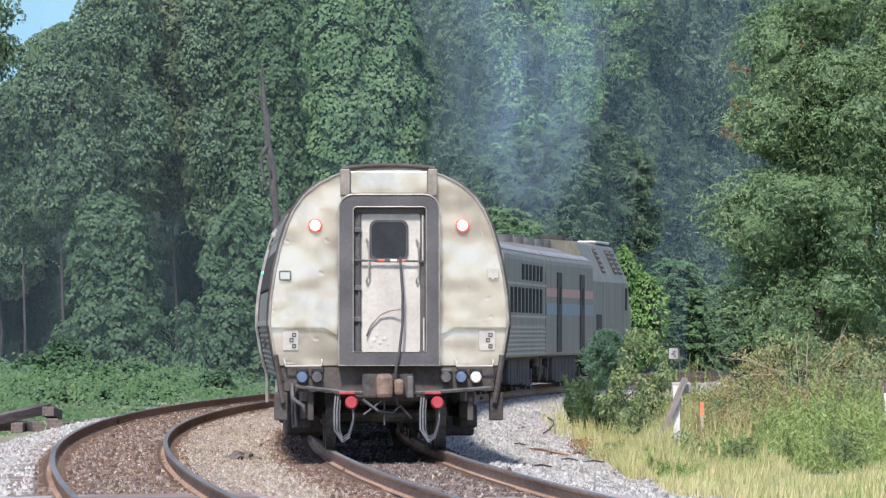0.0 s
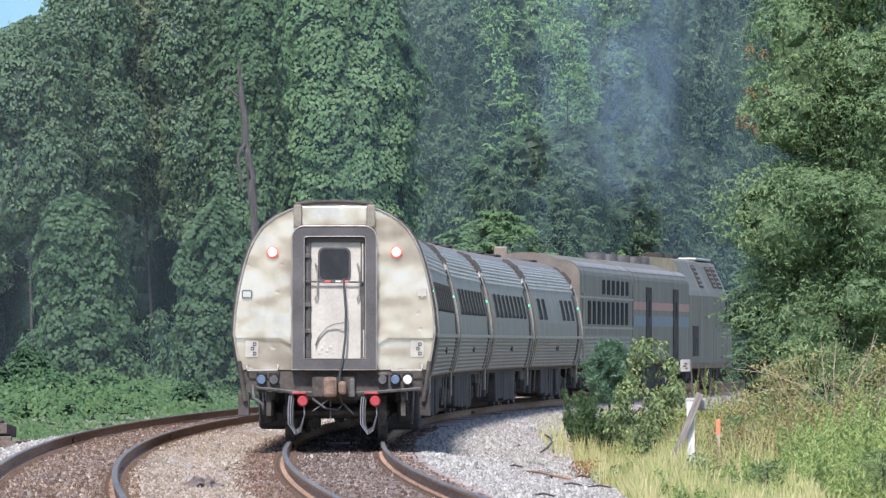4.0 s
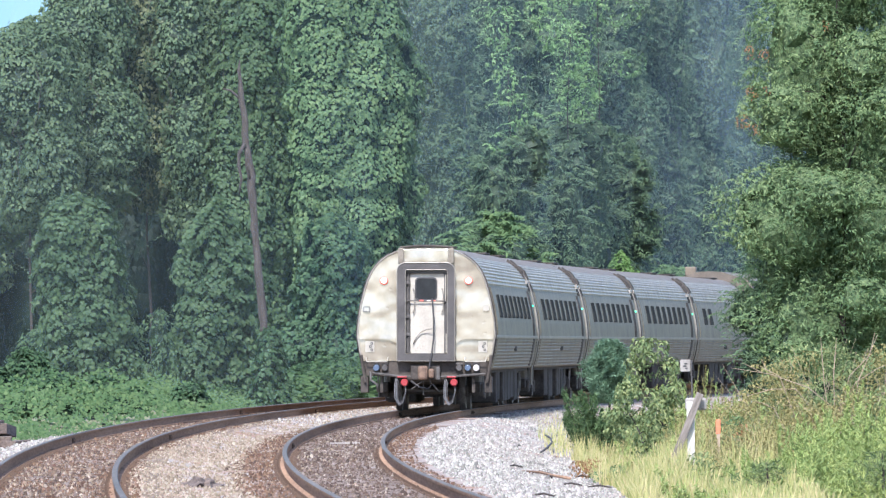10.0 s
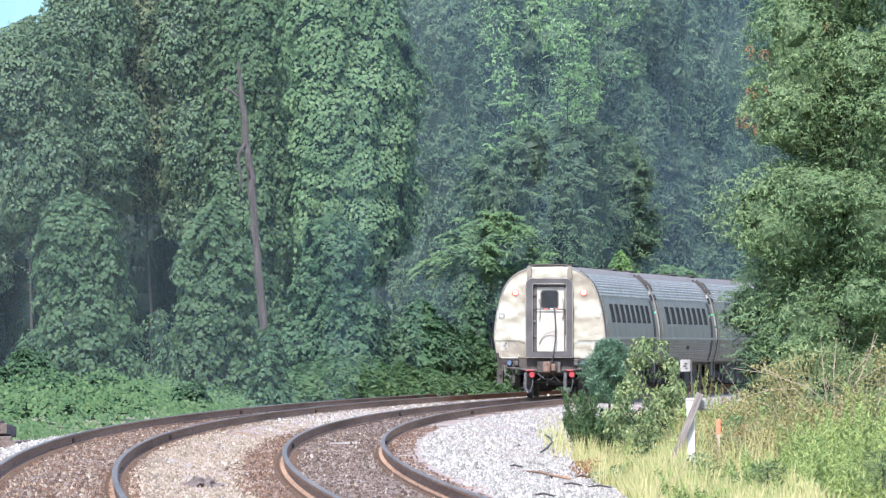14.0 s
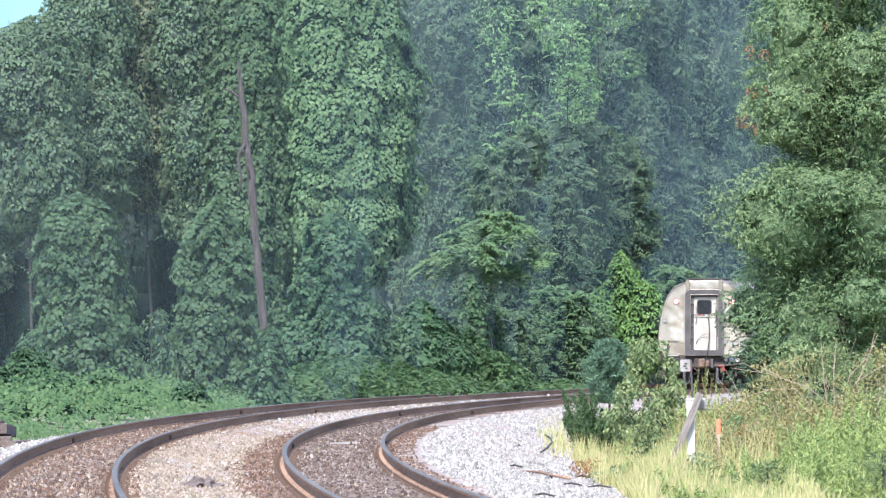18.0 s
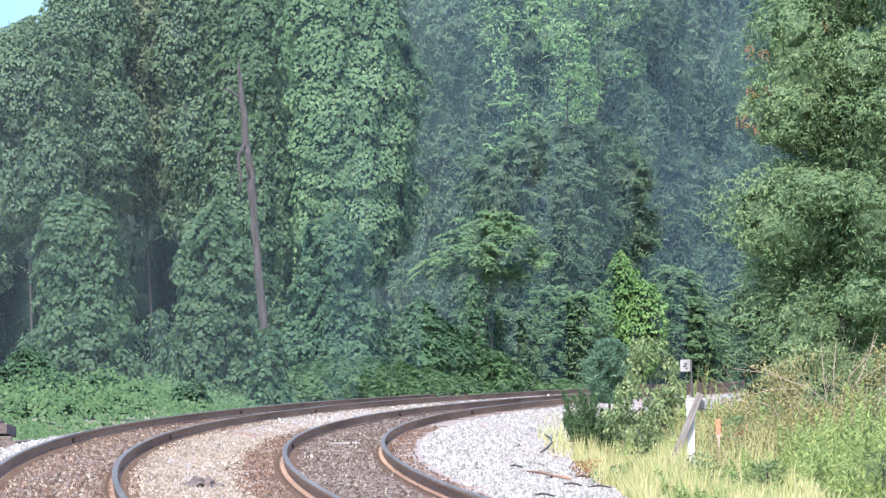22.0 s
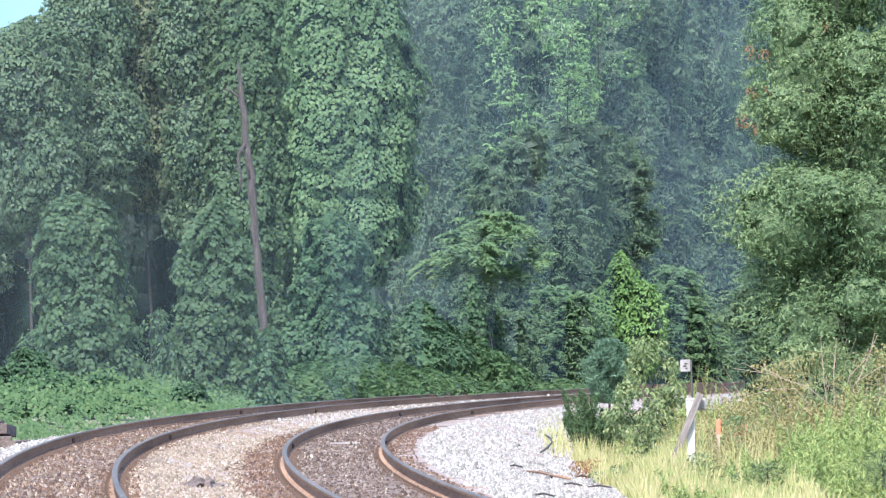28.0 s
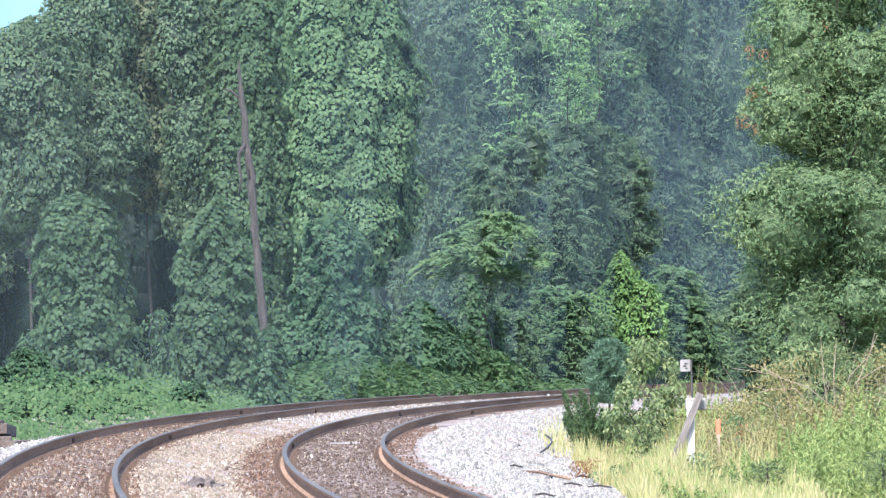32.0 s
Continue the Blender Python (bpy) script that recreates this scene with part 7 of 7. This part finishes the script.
def build_posts():
    at = on_line(60.8, 5.22, -0.62)
    post = thing("marker_post", "white painted post with a weathered board leaning on it", "post", at=(3.73, 165, float(at[2])))
    b = bmesh.new()
    box(b, -0.06, 0.06, -0.06, 0.06, 0.0, 1.28, 0.012)
    part("post", b, WHITE_PLATE, post, "flaking white post")
    b = bmesh.new()
    box(b, -0.055, 0.055, -0.03, 0.03, -0.02, 1.52, 0.01)
    board = part("leaning_board", b, OLD_BOARD, post, "weathered grey-brown leaning board")
    board.matrix_basis = Matrix.Translation((-0.43, -0.14, 0.0)) @ Matrix.Rotation(radians(22.4), 4, "Y")
    b = bmesh.new()
    box(b, -0.08, 0.24, -0.04, 0.06, 1.15, 1.34, 0.03)
    part("cap_board", b, PALE_BOARD, post, "pale weathered cap")
    sign = thing("mile_sign", "small white square sign on a thin pole", "sign", at=(4.02, 181.5, -0.65))
    b = bmesh.new()
    plate(b, rounded(-0.085, 0.085, 1.71, 1.91, 0.02, 3), -0.01, 0.01)
    part("plate", b, PALE_BOARD, sign, "white plate with a dark mark")
    b = bmesh.new()
    for x, z, w in ((0.01, 1.84, 0.05), (-0.01, 1.80, 0.06), (0.02, 1.76, 0.04)):
        box(b, x - w / 2, x + w / 2, -0.016, -0.011, z - 0.012, z + 0.012)
    part("mark", b, BLACK_MARK, sign)
    b = bmesh.new()
    tube(b, [(0.14, 0.02, 0), (0.1, 0.02, 1.9)], 0.014, 6)
    part("pole", b, DARK_CAP, sign)
    stake = thing("survey_stake", "orange-topped survey stake in the weeds", "stake", at=(4.27, 170, -0.66))
    b = bmesh.new()
    box(b, -0.03, 0.03, -0.015, 0.015, 0.0, 0.8, 0.004)
    part("stick", b, TWIG, stake)
    b = bmesh.new()
    box(b, -0.035, 0.035, -0.025, 0.025, 0.78, 1.0, 0.006)
    part("flagging", b, worn("orange_flagging", (0.72, 0.12, 0.05), (0.85, 0.2, 0.1), 6, 40, 0.6, bump=0.1), stake, "faded orange flagging")


def build_side_things():
    """A dark tree and a bare trunk at the outside, and a second post at the inside."""
    rng = np.random.default_rng(77)
    rows = [(1.7 + rng.normal(0, 0.27), rng.normal(0, 0.5), 7.1 + abs(rng.normal(0, 1.4)), 0.24, 0.3, 0.2) for _ in range(70)] + [(rng.normal(0, 1.2), rng.normal(0, 1), rng.uniform(7, 11), 0.4, 0.4, 0.3) for _ in range(50)]
    leafy_thing("oak_tree", "dark oak with hanging branches against the sky", "tree", (-10.9, 200, -0.3), rows, 0.09, 0.6, 150, FOREST, 78, 0.3, dict(height=10.5, r=0.2, limbs=9, reach=2.2, start=0.5))
    ob = thing("bare_trunk", "slender bare pale trunk at the wood's edge", "tree", at=(-14.1, 306, -0.2))
    b = bmesh.new()
    tube(b, [(-0.25, 0, 0), (-0.1, 0, 1.4), (0.05, 0, 3.0), (0.1, 0, 4.6), (0.05, 0, 5.4)], [0.12, 0.11, 0.09, 0.08, 0.05], 9)
    part("trunk", b, DEADWOOD, ob, smooth=True)
    post = thing("short_post", "short white post with a dark weathered top in the weeds", "post", at=(7.32, 165, -0.62))
    b = bmesh.new()
    box(b, -0.1, 0.1, -0.08, 0.08, 0.0, 1.12, 0.015)
    part("shaft", b, WHITE_PLATE, post, "white painted shaft")
    b = bmesh.new()
    box(b, -0.085, 0.085, -0.075, 0.075, 1.12, 1.36, 0.03)
    part("top", b, SLEEPER, post, "dark weathered top")


def build_debris():
    """Odd things that lie on the stones and in the grass."""
    rod = thing("rusty_rod", "bent rusty steel rod lying on the ballast", "scrap", at=on_line(62.0, 3.1, -0.46))
    b = bmesh.new()
    tube(b, [(-0.25, 4.0, 0.02), (0.02, 0.5, 0.05), (0.2, -2.0, 0.03), (0.42, -5.0, 0.02)], 0.022, 7)
    part("rod", b, RUST, rod, smooth=True)
    hose = thing("scrap_hose", "curled black scrap hose at the ballast edge", "scrap", at=on_line(107.0, 3.55, -0.5))
    b = bmesh.new()
    tube(b, [(-0.16, -6.0, 0.0), (-0.02, -3.5, 0.06), (0.1, -1.0, 0.14), (0.1, 1.5, 0.2), (0.02, 4.0, 0.24)], 0.02, 8)
    part("hose", b, RUBBER, hose, smooth=True)
    lump = thing("tar_lump", "dark tarry clod among the pale stones", "clod", at=on_line(31.5, -1.95, -0.2))
    b = bmesh.new()
    bmesh.ops.create_icosphere(b, subdivisions=3, radius=1.0)
    for v in b.verts:
        v.co = Vector((v.co.x * 0.24, v.co.y * 0.5, v.co.z * 0.12)) * (1 + 0.7 * noise.noise(v.co * 2.3))
    part("clod", b, SLEEPER, lump)
    strip = thing("pale_strip", "thin pale strip lying across a sleeper", "scrap", at=on_line(84.0, 0.05, -0.155))
    b = bmesh.new()
    box(b, -0.26, 0.26, -0.03, 0.03, 0.0, 0.025, 0.004)
    part("strip", b, PALE_BOARD, strip)
    rng = np.random.default_rng(19)
    for i in range(9):
        s_at, o = rng.uniform(20, 130), rng.uniform(1.9, 4.0)
        z = float(np.interp(o, (1.5, 2.1, 3.5, 4.6), (-0.178, -0.27, -0.55, -0.62)))
        st = thing("stick", "small dark stick on the ballast stones", "stick", "sticks on the stones", at=on_line(s_at, o, z + 0.03))
        a = rng.uniform(0, 3.14)
        L = rng.uniform(0.1, 0.28)
        b = bmesh.new()
        tube(b, [(-math.cos(a) * L, -math.sin(a) * L, 0.0), (0, 0, 0.03), (math.cos(a) * L, math.sin(a) * L, 0.01)], [0.012, 0.016, 0.008], 5)
        part("wood", b, BARK, st)
    for i, (x, y, h, r) in enumerate(((4.62, 171, 0.85, 0.32), (2.2, 171, 0.3, 0.2), (5.6, 169, 0.8, 0.4))):
        leafy_thing("brush", "reddish dry weed clump in the grass", "bush", (x, y, -0.65), crown_clumps(rng, h, r, 0.0, 16, 0.13), 0.05, 0.4, 240, RED_LEAF, 460 + i, 0.3)


def build_tie_pile():
    """Discarded sleepers left beside the outer track."""
    rng = random.Random(8)
    for i, (x, y, z, rz, ry, L) in enumerate(((-8.22, 204, -0.22, 92, 0, 2.4), (-7.93, 203.6, -0.30, 83, 0, 2.5), (-8.62, 204.4, -0.28, 97, 0, 2.4), (-8.25, 204.8, -0.02, 88, 2, 2.4), (-8.95, 205, -0.05, 62, -6, 2.3), (-8.9, 204, -0.3, 90, 0, 2.4), (-9.4, 205, -0.28, 72, 0, 2.5))):
        b = bmesh.new()
        box(b, -L / 2, L / 2, -0.12, 0.12, -0.1, 0.1, 0.015)
        me = bpy.data.meshes.new("old_sleeper")
        b.to_mesh(me)
        b.free()
        me.materials.append(SLEEPER)
        ob = new("old_sleeper", me)
        ob.matrix_basis = pose(x, y, z, 0, ry, rz)
        tagged(ob, "discarded dark timber sleeper in a pile beside the track", "sleeper", "pile of old sleepers")


def build_far_sky():
    """The pale blue distance behind the wood."""
    m, n, l, b = shader("pale_blue_distance", 1.0)
    n.remove(b)
    e = n.new("ShaderNodeEmission")
    k = grain(n, l, 0.004, 3.0)
    r = ramp(n, [(0.3, (0.20, 0.36, 0.43)), (0.7, (0.23, 0.39, 0.46))])
    l.new(k.outputs["Fac"], r.inputs["Fac"])
    l.new(r.outputs["Color"], e.inputs["Color"])
    l.new(e.outputs[0], n["Material Output"].inputs["Surface"])
    cols = [(1250 * math.sin(a), 1250 * math.cos(a)) for a in np.radians(np.linspace(-16, 16, 17))]
    verts = [(x, y, z) for x, y in cols for z in (-6.0, 90.0)]
    faces = [(2 * i, 2 * i + 2, 2 * i + 3, 2 * i + 1) for i in range(len(cols) - 1)]
    tagged(mesh_object("backdrop", verts, faces, m, smooth=True), "pale blue hazy sky behind the wood", "sky", kind="structure")


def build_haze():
    """Thin haze sheets added along the wood's edge to lift its shadows."""
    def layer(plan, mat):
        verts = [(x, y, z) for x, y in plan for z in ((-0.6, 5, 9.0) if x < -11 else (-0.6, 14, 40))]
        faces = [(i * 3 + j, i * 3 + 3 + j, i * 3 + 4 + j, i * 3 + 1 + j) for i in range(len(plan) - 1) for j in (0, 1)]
        ob = mesh_object("haze_sheet", verts, faces, mat, smooth=True)
        tagged(ob, "thin bluish haze sheet added before the wood", "smoke", "smoke layers", "stuff")
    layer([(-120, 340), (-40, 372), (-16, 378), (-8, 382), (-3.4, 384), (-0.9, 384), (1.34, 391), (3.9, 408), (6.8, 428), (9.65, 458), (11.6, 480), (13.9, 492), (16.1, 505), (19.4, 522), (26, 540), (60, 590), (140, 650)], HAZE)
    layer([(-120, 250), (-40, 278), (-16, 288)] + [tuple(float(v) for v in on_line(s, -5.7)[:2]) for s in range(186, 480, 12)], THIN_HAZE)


PUFFS = []


def build_smoke():
    """Diesel smoke over the locomotive in rigid puffs, and still haze discs at the bend."""
    def puff(name, label, size, mat, seed, group):
        rng = np.random.default_rng(seed)
        rings, seg = 7, 22
        verts, faces = [(0.0, -0.22 * size[0], 0.0)], []
        for i in range(1, rings + 1):
            for k in range(seg):
                q, a = i / rings, 2 * math.pi * k / seg
                verts.append((q * size[0] * math.cos(a), -0.22 * size[0] * (1 - q * q) + 0.03 * rng.normal(), q * size[1] * math.sin(a)))
        faces = [(0, 1 + k, 1 + (k + 1) % seg) for k in range(seg)]
        for i in range(rings - 1):
            for k in range(seg):
                a, b = 1 + i * seg + k, 1 + i * seg + (k + 1) % seg
                faces.append((a, a + seg, b + seg, b))
        ob = mesh_object(name, verts, faces, mat, smooth=True)
        return tagged(ob, label, "smoke", group, "stuff")
    for i, (lag, z0, rise, w, h) in enumerate(((1.0, 8.0, 0.2, 2.0, 4.0), (0.94, 12.0, 0.3, 2.8, 6.5), (0.80, 9.5, 0.3, 3.0, 6.0))):
        PUFFS.append((puff("smoke_puff", "bluish diesel smoke above the locomotive", (w, h), SMOKE, 600 + i, "smoke of the locomotive"), lag, z0, rise, i))
    # still smoke and haze discs, added to lighten the wood at the bend
    for x, y, z, w, h in ((5.2, 376, 12, 6.3, 10), (10.4, 432, 13, 7.3, 12)):
        ob = puff("smoke_bank", "faint blue disc of smoke and haze added over the bend", (w, h), BANK, int(x), "lingering smoke")
        ob.matrix_basis = Matrix.Translation((x, y - 12, z))


build_ground()
build_far_sky()
build_smoke()
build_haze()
build_ballast()
build_carpet()
build_vine_columns()
build_forest()
build_edge_plants()
build_dead_trunk()
build_near_tree()
build_verge()
build_posts()
build_side_things()
build_debris()
build_tie_pile()

SPIN = []
CARS = []
last = coach("rear_coach", "last stainless coach with a dented end and lit red lamps", COACH_WINDOWS, 31, spin=SPIN)
rear_end(last)
CARS.append((last, 12.85, 9.07))
for i in range(1, 5):
    c = coach("passenger_coach", "tube-shaped stainless coach with fluted sides" if i < 4 else "stainless cafe coach with two groups of windows", COACH_WINDOWS if i < 4 else CAFE_WINDOWS, 31 + i)
    CARS.append((c, 12.85 + 26.0 * i, 9.07))
CARS.append((sleeping_car(), 12.85 + 130, 9.07))
CARS.append((baggage_car(), 12.85 + 156, 9.07))
CARS.append((locomotive(), 182 + 10.3, 6.6))

build_tracks()


def motions():
    for car, ahead, half_base in CARS:
        walk(car, [(t, rides(t, ahead, half_base)) for t in np.arange(0.0, 32.01, 1.0)])
    for ob, lag, z0, rise, i in PUFFS:
        rows = []
        for t in np.arange(0.0, 32.01, 1.0):
            x, y, _ = on_line(rear_at(0) + 178 + (rear_at(t) - rear_at(0)) * lag, 0.3 * math.sin(i * 2.1))
            rows.append((t, pose(x, y - 0.5 - 0.4 * i, z0 + rise * t, 0, 0, 8 * math.sin(i + t * 0.15))))
        walk(ob, rows)
    for ws in SPIN:
        at = ws.location.copy()
        rows = []
        for i in range(0, 601):
            t = i / 30.0
            rows.append((t, Matrix.Translation(at) @ Matrix.Rotation(-(rear_at(t) - rear_at(0)) / 0.46, 4, "X")))
        walk(ws, rows + [(32.0, rows[-1][1])])


motions()
